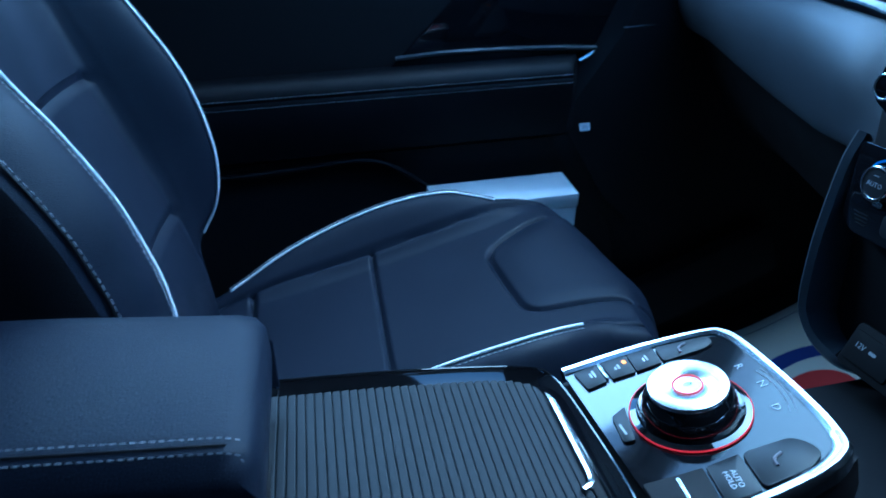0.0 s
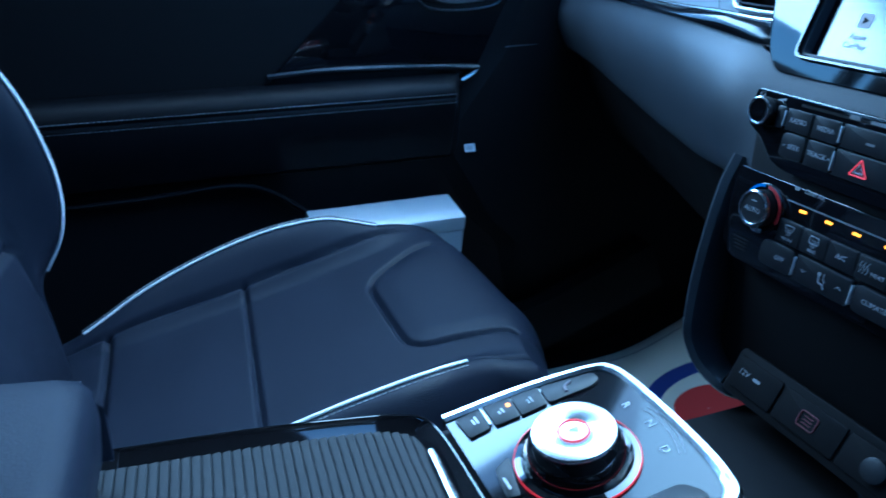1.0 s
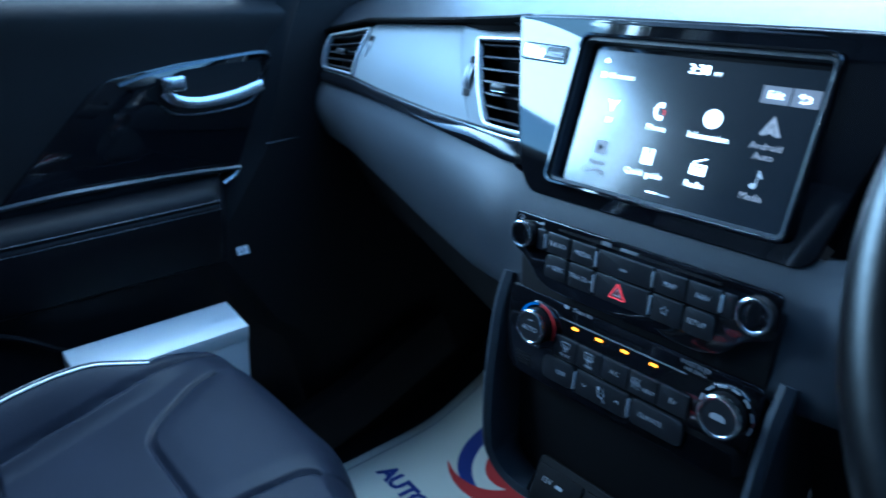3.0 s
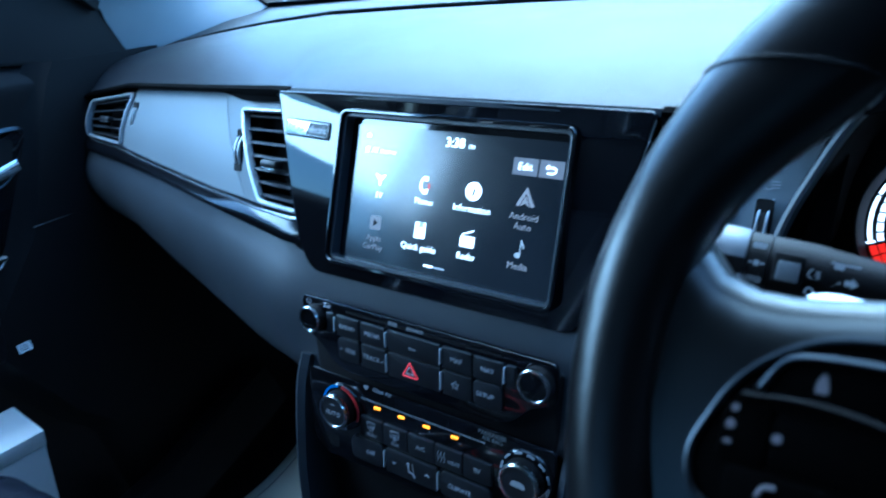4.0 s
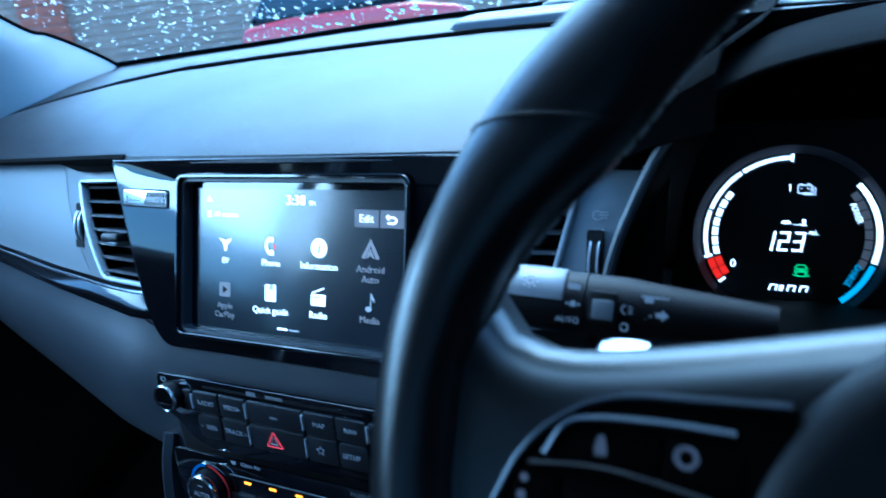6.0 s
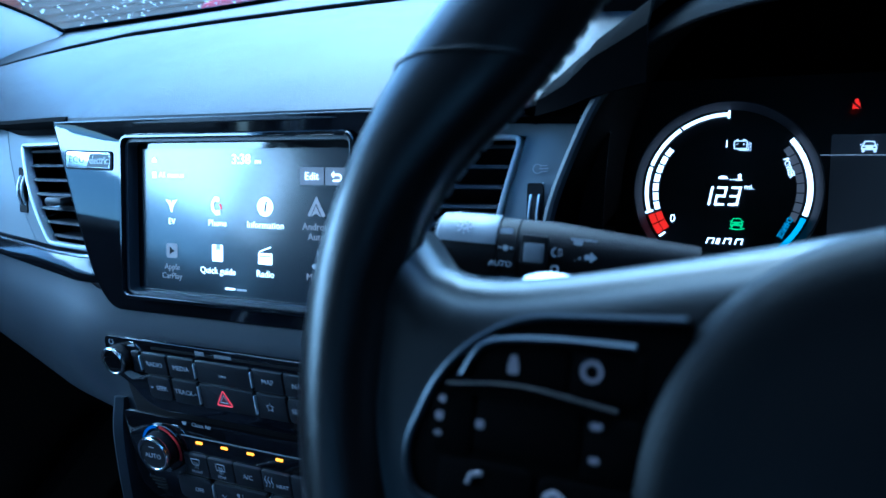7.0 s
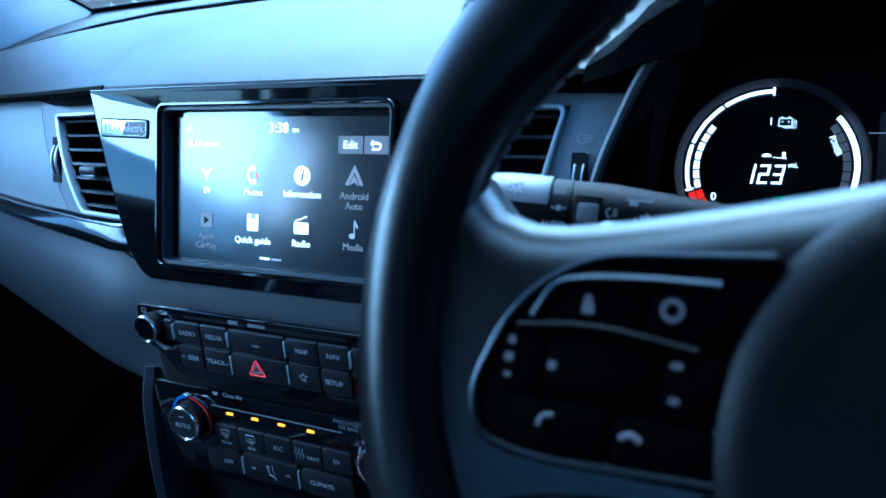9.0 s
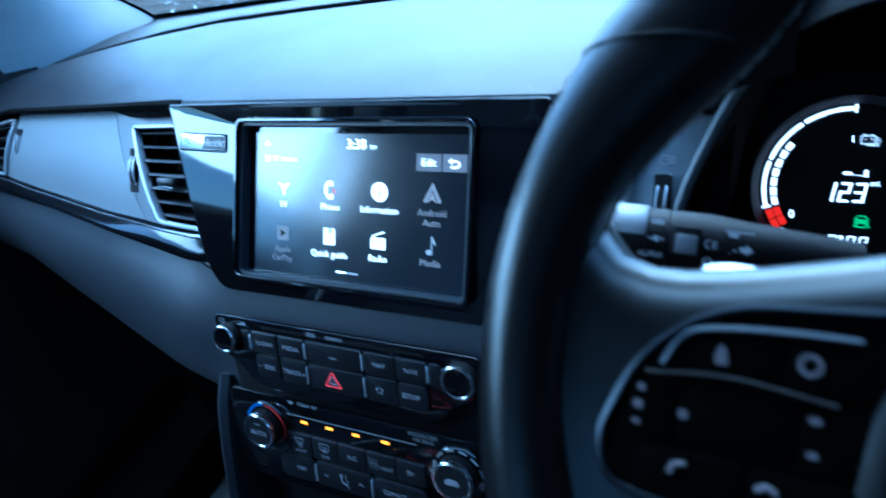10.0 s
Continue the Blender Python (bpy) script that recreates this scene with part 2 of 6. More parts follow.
def sweep(points, section, closed=False, up=(0, 0, 1), caps=True):
    """A section (list of (side, up) offsets, or a radius) drawn along a line."""
    P = [Vector(p) for p in points]
    if not isinstance(section, (list, tuple)):
        r = section
        section = [(r * math.cos(a * math.pi / 4), r * math.sin(a * math.pi / 4)) for a in range(8)]
    bm, rings, n = bmesh.new(), [], len(P)
    for i, p in enumerate(P):
        if closed:
            t = P[(i + 1) % n] - P[i - 1]
        else:
            t = P[min(i + 1, n - 1)] - P[max(i - 1, 0)]
        t.normalize()
        side = t.cross(Vector(up))
        if side.length < 1e-4:
            side = t.cross(Vector((0, 1, 0.01)))
        side.normalize()
        u = side.cross(t)
        rings.append([bm.verts.new(p + side * a + u * b) for a, b in section])
    k = len(section)
    for i in range(n if closed else n - 1):
        for j in range(k):
            bm.faces.new((rings[i][j], rings[(i + 1) % n][j], rings[(i + 1) % n][(j + 1) % k], rings[i][(j + 1) % k]))
    if caps and not closed:
        bm.faces.new(rings[0][::-1])
        bm.faces.new(rings[-1])
    return bm


def turned(profile, m=Matrix(), seg=40, close_top=True):
    """A solid of revolution about local z from (radius, z) pairs, bottom to top."""
    bm, rings = bmesh.new(), []
    for r, z in profile:
        rings.append([bm.verts.new((r * math.cos(2 * math.pi * k / seg), r * math.sin(2 * math.pi * k / seg), z)) for k in range(seg)])
    for a, b in zip(rings, rings[1:]):
        for k in range(seg):
            bm.faces.new((a[k], a[(k + 1) % seg], b[(k + 1) % seg], b[k]))
    if close_top:
        bm.faces.new(rings[-1])
        bm.faces.new(rings[0][::-1])
    bmesh.ops.transform(bm, matrix=m, verts=bm.verts[:])
    return bm


def arc_band(r0, r1, a0, a1, depth, m=Matrix(), n=24):
    """A flat arc between two radii and two angles (degrees, from +x, turning left)."""
    pts = [(r1 * math.cos(radians(a0 + (a1 - a0) * k / n)), r1 * math.sin(radians(a0 + (a1 - a0) * k / n))) for k in range(n + 1)]
    pts += [(r0 * math.cos(radians(a1 + (a0 - a1) * k / n)), r0 * math.sin(radians(a1 + (a0 - a1) * k / n))) for k in range(n + 1)]
    return prism(pts, depth, m)


def basis(origin, x, y):
    """A frame at origin whose local x and y run along the given ways; z is their cross product."""
    x = Vector(x).normalized()
    z = x.cross(Vector(y)).normalized()
    y = z.cross(x)
    return Matrix((( x[0], y[0], z[0], origin[0]), (x[1], y[1], z[1], origin[1]), (x[2], y[2], z[2], origin[2]), (0, 0, 0, 1)))


def words(text, size, m, mat, parent, name="lettering", bold=0.0, align="CENTER", shear=0.0, width=None, line=1.0):
    """Raised lettering in Blender's own font, centred on m's origin in its x, y plane."""
    cu = bpy.data.curves.new(name, "FONT")
    cu.body, cu.size, cu.extrude, cu.offset = text, size, 0.00012, bold
    cu.align_x, cu.align_y, cu.shear, cu.space_line, cu.resolution_u = align, "CENTER", shear, line, 2
    tmp = bpy.data.objects.new(name, cu)
    scene.collection.objects.link(tmp)
    me = bpy.data.meshes.new_from_object(tmp.evaluated_get(bpy.context.evaluated_depsgraph_get()))
    bpy.data.objects.remove(tmp)
    bpy.data.curves.remove(cu)
    if width and len(me.vertices):
        xs = [v.co.x for v in me.vertices]
        k = width / max(1e-6, max(xs) - min(xs))
        for v in me.vertices:
            v.co.x *= k
    me.transform(m)
    me.materials.clear()
    me.materials.append(mat)
    ob = new(name, me)
    ob.parent = parent
    return ob


def T(x, y, z=0.0):
    return Matrix.Translation((x, y, z))


def lerp_table(table, x):
    """Interpolates rows (x, values...) smoothly."""
    if x <= table[0][0]:
        return table[0][1:]
    for a, b in zip(table, table[1:]):
        if x <= b[0]:
            t = (x - a[0]) / (b[0] - a[0])
            return tuple(p + (q - p) * t for p, q in zip(a[1:], b[1:]))
    return table[-1][1:]


def curve_table(table, x):
    """Interpolates rows (x, value) along a smooth curve."""
    if x <= table[0][0]:
        return table[0][1]
    for i in range(len(table) - 1):
        (x0, b), (x1, c) = table[i], table[i + 1]
        if x <= x1:
            a = table[i - 1] if i else (2 * x0 - x1, 2 * b - c)
            d = table[i + 2] if i + 2 < len(table) else (2 * x1 - x0, 2 * c - b)
            h, t = x1 - x0, (x - x0) / (x1 - x0)
            m0, m1 = (c - a[1]) / (x1 - a[0]) * h, (d[1] - b) / (d[0] - x0) * h
            return (2 * t ** 3 - 3 * t * t + 1) * b + (t ** 3 - 2 * t * t + t) * m0 + (3 * t * t - 2 * t ** 3) * c + (t ** 3 - t * t) * m1
    return table[-1][1]


def stitches(line, mat_parent, name="stitching", step=0.007, length=0.0045, r=0.0007, normal=(0, 0, 1)):
    """A row of thread stitches along a line, joined in one mesh."""
    P = [Vector(p) for p in line]
    bm, run = bmesh.new(), 0.0
    for a, b in zip(P, P[1:]):
        d = (b - a).length
        if d < 1e-6:
            continue
        w = (b - a) / d
        while run < d:
            c = a + w * run
            s = w.cross(Vector(normal)).normalized()
            u = s.cross(w)
            q = [bm.verts.new(c + w * (e * length / 2) + s * (r * sx) + u * (r * su)) for e in (-1, 1) for sx, su in ((-1, 0), (0, 1.4), (1, 0))]
            bm.faces.new((q[0], q[1], q[4], q[3]))
            bm.faces.new((q[1], q[2], q[5], q[4]))
            bm.faces.new((q[0], q[2], q[1]))
            bm.faces.new((q[3], q[4], q[5]))
            run += step
        run -= d
    return part(name, bm, THREAD, mat_parent, smooth=False)

# ---- shell of the car: floor, roof, window openings, walls that block light ----
def slab(name, lo, hi, mat, label, cat, parent=None):
    bm = rbox(hi[0] - lo[0], hi[1] - lo[1], hi[2] - lo[2], 0.004, T(*[(a + b) / 2 for a, b in zip(lo, hi)]))
    return tagged(part(name, bm, mat, parent), label, cat, kind="structure")


def car_floor(x, y):
    """Height of the footwell carpet."""
    s = 0.43 * (y - 0.30 + math.sqrt((y - 0.30) ** 2 + 0.003)) / 2      # the toe board rises in a soft bend
    return 0.04 + s + max(0.0, y - 0.52) * 0.35


rows = [[(x, y, car_floor(x, y)) for x in np.linspace(-0.78, 0.80, 16)] for y in np.linspace(-2.0, 0.80, 45)]
tagged(part("floor", surface(rows), CARPET), "black carpet on the car's floor and footwell", "floor", kind="structure")
slab("firewall", (-0.80, 0.80, 0.0), (0.82, 0.83, 0.88), DARK, "black bulkhead behind the dashboard", "bulkhead")
slab("ceiling", (-0.69, -1.95, 1.30), (0.80, -0.18, 1.33), HEADLINING, "unseen cloth headlining, darkened as if in shade", "headlining")
# unseen slab that stops light leaking in over the rear door
slab("ceiling_edge", (-0.83, -1.95, 1.30), (-0.695, -0.82, 1.33), HEADLINING, "unseen roof edge added to close a light gap", "headlining")
# unseen walls, carried up over windows to keep light out of the cabin
slab("wall_rear", (-0.80, -2.0, 0.0), (0.82, -1.95, 1.14), HARD, "plain unseen rear wall, raised to limit the light", "wall")
slab("wall_driver_front", (0.78, 0.22, 0.0), (0.83, 0.80, 0.88), HARD, "plain black side of the footwell", "wall")
slab("wall_driver_side", (0.78, -0.90, 0.0), (0.83, 0.22, 1.33), HARD, "unseen black wall that blocks light at the driver's window", "wall")
slab("wall_rear_driver_side", (0.78, -1.95, 0.0), (0.83, -0.90, 1.33), HARD, "unseen black wall that blocks light at the rear side window", "wall")
slab("wall_rear_passenger_side", (-0.83, -1.95, 0.862), (-0.77, -0.97, 1.30), HARD, "unseen black wall that blocks light at the rear side window", "wall")
slab("wall_rear_passenger_door", (-0.83, -1.95, 0.0), (-0.77, -0.80, 0.86), HARD, "black rear door below its window", "wall")
for side, nm in ((-1, "passenger"), (1, "driver")):
    bm = sweep([(side * 0.79, -1.08, 0.84), (side * 0.74, -1.12, 1.08), (side * 0.66, -1.16, 1.32)], [(-0.05, -0.03), (0.05, -0.03), (0.05, 0.03), (-0.05, 0.03)])
    tagged(part("door_pillar_" + nm, bm, GREY_TRIM), "grey trim of the pillar between the doors", "pillar", kind="structure")


def a_pillar(side):
    """Trim between the windscreen's edge and the door opening."""
    ws = spline([(0.703, 0.502, 0.893), (0.716, 0.485, 0.911), (0.736, 0.455, 0.937), (0.742, 0.42, 0.957), (0.736, 0.37, 0.977), (0.70, 0.18, 1.10), (0.63, -0.16, 1.31)], 6)
    dr = spline([(0.745, 0.262, 0.826), (0.744, 0.255, 0.84), (0.742, 0.245, 0.860), (0.740, 0.225, 0.900), (0.735, 0.205, 0.935), (0.722, 0.10, 1.02), (0.685, -0.22, 1.30)], 6)
    rows = []
    for a, b in zip(ws, dr):
        r = []
        for k in range(9):
            t = k / 8
            p = a.lerp(b, t) + Vector((-0.03 * math.sin(math.pi * t), 0, 0))
            r.append((side * p.x, p.y, p.z))
        rows.append(r)
    part("edge_seal", sweep([(side * (a.x - 0.002), a.y + 0.001, a.z + 0.001) for a in ws], 0.0045), HOOD, windscreen)
    return part("pillar_trim", surface(rows, thick=0.004), GREY_TRIM)



# windscreen with a black band along its base
WS = [(0.0, 0.65, 0.909), (0.19, 0.642, 0.908), (0.34, 0.626, 0.905), (0.46, 0.602, 0.901), (0.616, 0.560, 0.899), (0.721, 0.504, 0.898), (0.78, 0.45, 0.899)]


def ws_base(x):
    return lerp_table(WS, abs(x))


def ws_point(x, t):
    y, z = ws_base(x)
    top = (x * 0.89, -0.18 + 0.02 * abs(x), 1.315)
    p = Vector((x, y + 0.012, z - 0.006)).lerp(Vector(top), t)
    p.z += 0.05 * math.sin(math.pi * t)
    p.y += 0.05 * math.sin(math.pi * t)
    return p


windscreen = thing("windscreen", "raindrop-covered windscreen with a black lower band", "windscreen", kind="structure")
rows = [[ws_point(x, t) for x in np.linspace(-0.77, 0.77, 27)] for t in np.linspace(0, 1, 13)]
ob = part("glass_pane", surface(rows), TINTED, windscreen)
ob.visible_shadow = False
rows = [[ws_point(x, t) + Vector((0, -0.004, -0.003)) for x in np.linspace(-0.77, 0.77, 27)] for t in np.linspace(0.0, 0.020, 3)]
part("black_band", surface(rows, thick=0.001), CERAMIC, windscreen)

tagged(a_pillar(-1), "light grey moulded trim of the windscreen pillar", "pillar", kind="structure").name = "windscreen_pillar_passenger"
tagged(a_pillar(1), "light grey moulded trim of the windscreen pillar", "pillar", kind="structure").name = "windscreen_pillar_driver"

rnd = random.Random(7)
bm = bmesh.new()
for k in range(4200):
    x, t = rnd.uniform(-0.76, 0.3), rnd.uniform(0.012, 0.42)
    p = ws_point(x, t)
    nrm = (ws_point(x, t + 0.01) - p).cross(Vector((1, 0, 0))).normalized()
    if nrm.z < 0:
        nrm = -nrm
    r = 0.0013 * (0.45 + 2.3 * rnd.random() ** 3.2)
    m = Matrix.Translation(p + nrm * 0.0004) @ nrm.to_track_quat("Z", "Y").to_matrix().to_4x4() @ Matrix.Diagonal((r * rnd.uniform(0.8, 1.2), r * rnd.uniform(0.9, 1.5), r * 0.5, 1))
    ring = [bm.verts.new(m @ Vector((math.cos(a), math.sin(a), 0))) for a in np.arange(6) * math.pi / 3]
    mid = [bm.verts.new(m @ Vector((0.7 * math.cos(a), 0.7 * math.sin(a), 0.75))) for a in np.arange(6) * math.pi / 3]
    cap = bm.verts.new(m @ Vector((0, 0, 1)))
    bm.faces.new(ring[::-1])
    for j in range(6):
        bm.faces.new((ring[j], ring[(j + 1) % 6], mid[(j + 1) % 6], mid[j]))
        bm.faces.new((mid[j], mid[(j + 1) % 6], cap))
drops = part("raindrops", bm, WATER, windscreen, "clear raindrops on the glass")
drops["kind"] = "stuff"
drops.visible_shadow = False

# ---- outside ----
bm = bmesh.new()
bmesh.ops.create_grid(bm, x_segments=40, y_segments=40, size=400, matrix=T(0, 0, -0.42))
tagged(part("ground", bm, ASPHALT), "wet grey asphalt of the car park", "ground", kind="structure")


def slat_wall(name, a, b, height, label, pitch=0.16):
    """A wall of level boards, each leaning out over the one below, between two ground points."""
    a, b = Vector((*a, -0.42)), Vector((*b, -0.42))
    side = (b - a).normalized().cross(Vector((0, 0, 1)))
    rows = []
    for k in range(int(height / pitch)):
        for dz, out in ((0.0, 0.0), (pitch * 0.08, 0.045), (pitch * 0.92, 0.012), (pitch * 0.98, 0.0)):
            rows.append([tuple(p + side * out + Vector((0, 0, k * pitch + dz))) for p in (a, a.lerp(b, 0.5), b)])
    return tagged(part(name, surface(rows, thick=0.02), SHUTTER, smooth=False), label, "wall", kind="structure")


slat_wall("backdrop_slat_wall", (-24, 5.0), (5.0, 22.6), 4.2, "grey-brown wall of level boards across the car park")


def brick_pier(at, label):
    """A square pier of brick courses with recessed joints and a cap stone."""
    e = thing("brick_pier", label, "pier", kind="structure")
    part("core", rbox(0.62, 0.62, 3.6, 0.0, T(at[0], at[1], 1.38)), BRICKISH, e)
    rows = rbox(0.66, 0.66, 0.19, 0.01, T(at[0], at[1], -0.325))
    me = part("course", rows, BRICK, e)
    for k in range(1, 17):
        ob = new("course", me.data)
        ob.parent, ob.location = e, (0, 0, 0.205 * k)
    part("cap", rbox(0.74, 0.74, 0.10, 0.02, T(at[0], at[1], 3.2)), BRICKISH, e)


brick_pier((-14.6, 10.35), "red brick pier at the end of the board wall")


def parked_car(m, paint, label):
    """A plain hatchback: body, cabin glass, four wheels and lamps."""
    e = thing("parked_car", label, "car")
    e.matrix_world = m
    low = [(-2.05, 0.20), (-2.08, 0.55), (-1.95, 0.92), (-1.2, 1.0), (0.9, 0.98), (1.75, 0.82), (2.02, 0.60), (2.03, 0.22)]
    bm = prism(rounded(low, 0.1), 1.7, Matrix(((1, 0, 0, 0), (0, 0, -1, 0.85), (0, 1, 0, 0), (0, 0, 0, 1))), 0.08, 3)
    part("body", bm, paint, e)
    up = [(-1.9, 0.95), (-1.55, 1.42), (-1.2, 1.5), (0.1, 1.48), (0.95, 0.98)]
    bm = prism(rounded(up, 0.08), 1.46, Matrix(((1, 0, 0, 0), (0, 0, -1, 0.73), (0, 1, 0, 0), (0, 0, 0, 1))), 0.1, 3)
    part("cabin_glass", bm, CAR_GLASS, e)
    bm = prism(rounded([(-1.6, 1.43), (-1.2, 1.515), (0.1, 1.495), (0.2, 1.45)], 0.03), 1.3, Matrix(((1, 0, 0, 0), (0, 0, -1, 0.65), (0, 1, 0, 0), (0, 0, 0, 1))), 0.05, 2)
    part("roof", bm, paint, e)
    for x in (-1.3, 1.3):
        for y in (-0.8, 0.8):
            wm = T(x, y, 0.31) @ Euler((radians(90), 0, 0)).to_matrix().to_4x4()
            w = part("wheel", turned([(0.30, -0.1), (0.315, -0.06), (0.315, 0.06), (0.30, 0.1)], wm, 28), DARK, e)
            part("rim", turned([(0.2, -0.108), (0.21, -0.08), (0.21, 0.08), (0.2, 0.108)], wm, 20), SILVER, w)
    for y in (-0.62, 0.62):
        part("headlamp", rbox(0.2, 0.36, 0.14, 0.05, T(1.88, y, 0.70)), CHROME, e)
    part("number_plate", rbox(0.02, 0.52, 0.11, 0.004, T(2.05, 0, 0.42)), LABEL_W, e)
    return e


parked_car(pose(-7.3, 11.3, -0.42, 0, 0, 33), CAR_RED, "red hatchback parked across the front on wet asphalt")
parked_car(pose(-8.5, 1.6, -0.42, 0, 0, 75), CAR_RED, "red hatchback parked further off beyond the passenger door")

# ---- dashboard ----
LIP = [(0.0, 0.046, 0.861), (0.10, 0.047, 0.861), (0.17, 0.056, 0.859), (0.236, 0.080, 0.853), (0.35, 0.105, 0.845), (0.58, 0.140, 0.833), (0.70, 0.152, 0.815), (0.76, 0.16, 0.80)]
RIDGE = [(0.0, 0.455, 0.894), (0.16, 0.443, 0.893), (0.32, 0.420, 0.891), (0.454, 0.392, 0.888), (0.553, 0.369, 0.880), (0.639, 0.340, 0.869), (0.702, 0.295, 0.857), (0.739, 0.257, 0.845), (0.76, 0.24, 0.838)]
TOP = [(0.15, 0.075, 0.838), (0.28, 0.086, 0.832), (0.35, 0.116, 0.832), (0.58, 0.152, 0.821), (0.70, 0.156, 0.803), (0.76, 0.165, 0.79)]
BOT = [(0.140, 0.022, 0.7490), (0.180, 0.0275, 0.7480), (0.216, 0.0315, 0.7485), (0.25, 0.040, 0.748), (0.33, 0.060, 0.745), (0.42, 0.083, 0.745), (0.50, 0.100, 0.747), (0.595, 0.120, 0.752), (0.717, 0.146, 0.750), (0.76, 0.155, 0.748)]
STRIP = [(0.130, 0.009, 0.7255), (0.160, 0.013, 0.7265), (0.21, 0.0225, 0.7292), (0.30, 0.040, 0.733), (0.45, 0.080, 0.734), (0.60, 0.115, 0.733), (0.72, 0.140, 0.731), (0.76, 0.148, 0.730)]
LOW = [(0.10, -0.015, 0.622), (0.137, -0.014, 0.617), (0.22, 0.006, 0.615), (0.35, 0.047, 0.619), (0.50, 0.09, 0.630), (0.62, 0.125, 0.640), (0.76, 0.15, 0.650)]

dash = thing("dashboard", "dark grey grained dashboard with a silver band and gloss-black centre", "dashboard")
xs = list(np.linspace(-0.755, 0.755, 76))
rows = []
for x in xs:
    a = abs(x)
    ly, lz = lerp_table(LIP, a)
    if 0.262 < x < 0.60:
        ly, lz = 0.25, 0.875
    ry, rz = lerp_table(RIDGE, a)
    wy, wz = ws_base(x)
    wy, wz = max(wy, ry + 0.06), wz - 0.004
    th = 0.5 if x < -0.24 else 1.0
    r = [(x, ly + 0.030, lz - 0.022 * th), (x, ly + 0.006, lz - 0.014 * th), (x, ly, lz - 0.007 * th), (x, ly + 0.003, lz - 0.002), (x, ly + 0.010, lz + 0.0005)]
    for k in range(1, 13):
        t = k / 12
        bulge = 0.017 * math.sin(math.pi * t ** 0.8)
        r.append((x, ly + 0.010 + (ry - ly - 0.010) * t, lz + (rz - lz) * t + bulge))
    r += [(x, ry + 0.003, rz - 0.002), (x, ry + 0.005, rz - 0.008), (x, ry + 0.013, rz - 0.008), (x, ry + 0.017, rz + 0.0045), (x, ry + 0.022, rz + 0.0062), (x, (ry + wy) / 2, (rz + wz) / 2 + 0.006), (x, wy - 0.012, wz - 0.002), (x, wy + 0.01, wz - 0.001)]
    rows.append(r)
part("dash_top", surface(rows, thick=0.003), SOFT_TOP, dash, "dark grey grained soft-touch dash top")
# dark sheet below the lip paints the shade of its overhang
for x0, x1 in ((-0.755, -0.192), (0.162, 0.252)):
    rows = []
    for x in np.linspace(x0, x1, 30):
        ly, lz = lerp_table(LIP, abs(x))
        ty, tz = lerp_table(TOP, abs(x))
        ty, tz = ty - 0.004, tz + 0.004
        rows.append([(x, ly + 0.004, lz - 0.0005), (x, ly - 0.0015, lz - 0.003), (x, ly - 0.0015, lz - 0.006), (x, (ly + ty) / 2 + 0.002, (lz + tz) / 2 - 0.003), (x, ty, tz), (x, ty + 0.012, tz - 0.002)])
    part("lip_shade", surface(rows, thick=0.002), HOOD, dash, "black strip for the shade under the dash top's lip")
# black strip along the groove stands in for the riser's shaded face
line = []
for x in np.linspace(-0.70, 0.755, 60):
    ry, rz = lerp_table(RIDGE, abs(x))
    line.append((x, ry + 0.010, rz - 0.0030))
part("groove_shade", sweep(line, [(-0.0055, -0.005), (0.0055, -0.005), (0.0055, 0.0045), (0.003, 0.0072), (-0.003, 0.0072), (-0.0055, 0.0045)]), HOOD, dash, "black strip for the shade in the groove behind the dash top")


def fascia_point(x_top, x_bot, t, sgn, out=0.0):
    """A point on the silver band: t runs from its top edge (0) to its foot (1)."""
    ty, tz = lerp_table(TOP, x_top)
    by, bz = lerp_table(BOT, x_bot)
    x = x_top + (x_bot - x_top) * t
    y, z = ty + (by - ty) * t, tz + (bz - tz) * t
    b = 0.006 * math.sin(math.pi * t)
    return Vector((sgn * x, y - b - out, z + 0.4 * out))


def fascia(sgn, spans, name="silver_band"):
    rows = []
    for k in range(25):
        u = k / 24
        xt, xb = spans[0][0] + (spans[1][0] - spans[0][0]) * u, spans[0][1] + (spans[1][1] - spans[0][1]) * u
        rows.append([fascia_point(xt, xb, t, sgn) for t in np.linspace(-0.06, 1.02, 10)])
    return surface(rows, thick=0.003)


part("silver_band", fascia(-1, ((0.349, 0.252), (0.579, 0.595))), SATIN, dash, "satin silver painted band")
part("silver_band", fascia(-1, ((0.292, 0.222), (0.347, 0.2505))), SATIN, dash, "satin silver painted vent surround")
part("silver_band", fascia(1, ((0.2185, 0.1995), (0.2535, 0.2320))), SATIN, dash, "satin silver painted band beside the cluster")
part("silver_band", fascia(1, ((0.635, 0.635), (0.74, 0.74))), SATIN, dash, "satin silver painted band")
# silver above and below the vents
for sgn, (ta, ba), (tb, bb) in ((-1, (0.200, 0.148), (0.2925, 0.2225)), (1, (0.172, 0.146), (0.2240, 0.2005))):
    for v0, v1 in ((-0.06, 0.05), (0.97, 1.02)):
        rows = [[fascia_point(ta + (tb - ta) * u, ba + (bb - ba) * u, v, sgn) for v in np.linspace(v0, v1, 4)] for u in np.linspace(0, 1, 12)]
        part("silver_band", surface(rows, thick=0.003), SATIN, dash, "satin silver painted vent surround")
# dark backing behind band and vents
for sgn in (-1, 1):
    rows = [[fascia_point(x, x, t, sgn, -0.035) for t in np.linspace(-0.3, 1.3, 6)] for x in np.linspace(0.11, 0.755 if sgn < 0 else 0.262, 20)]
    part("backing", surface(rows, thick=0.002), DARK, dash)


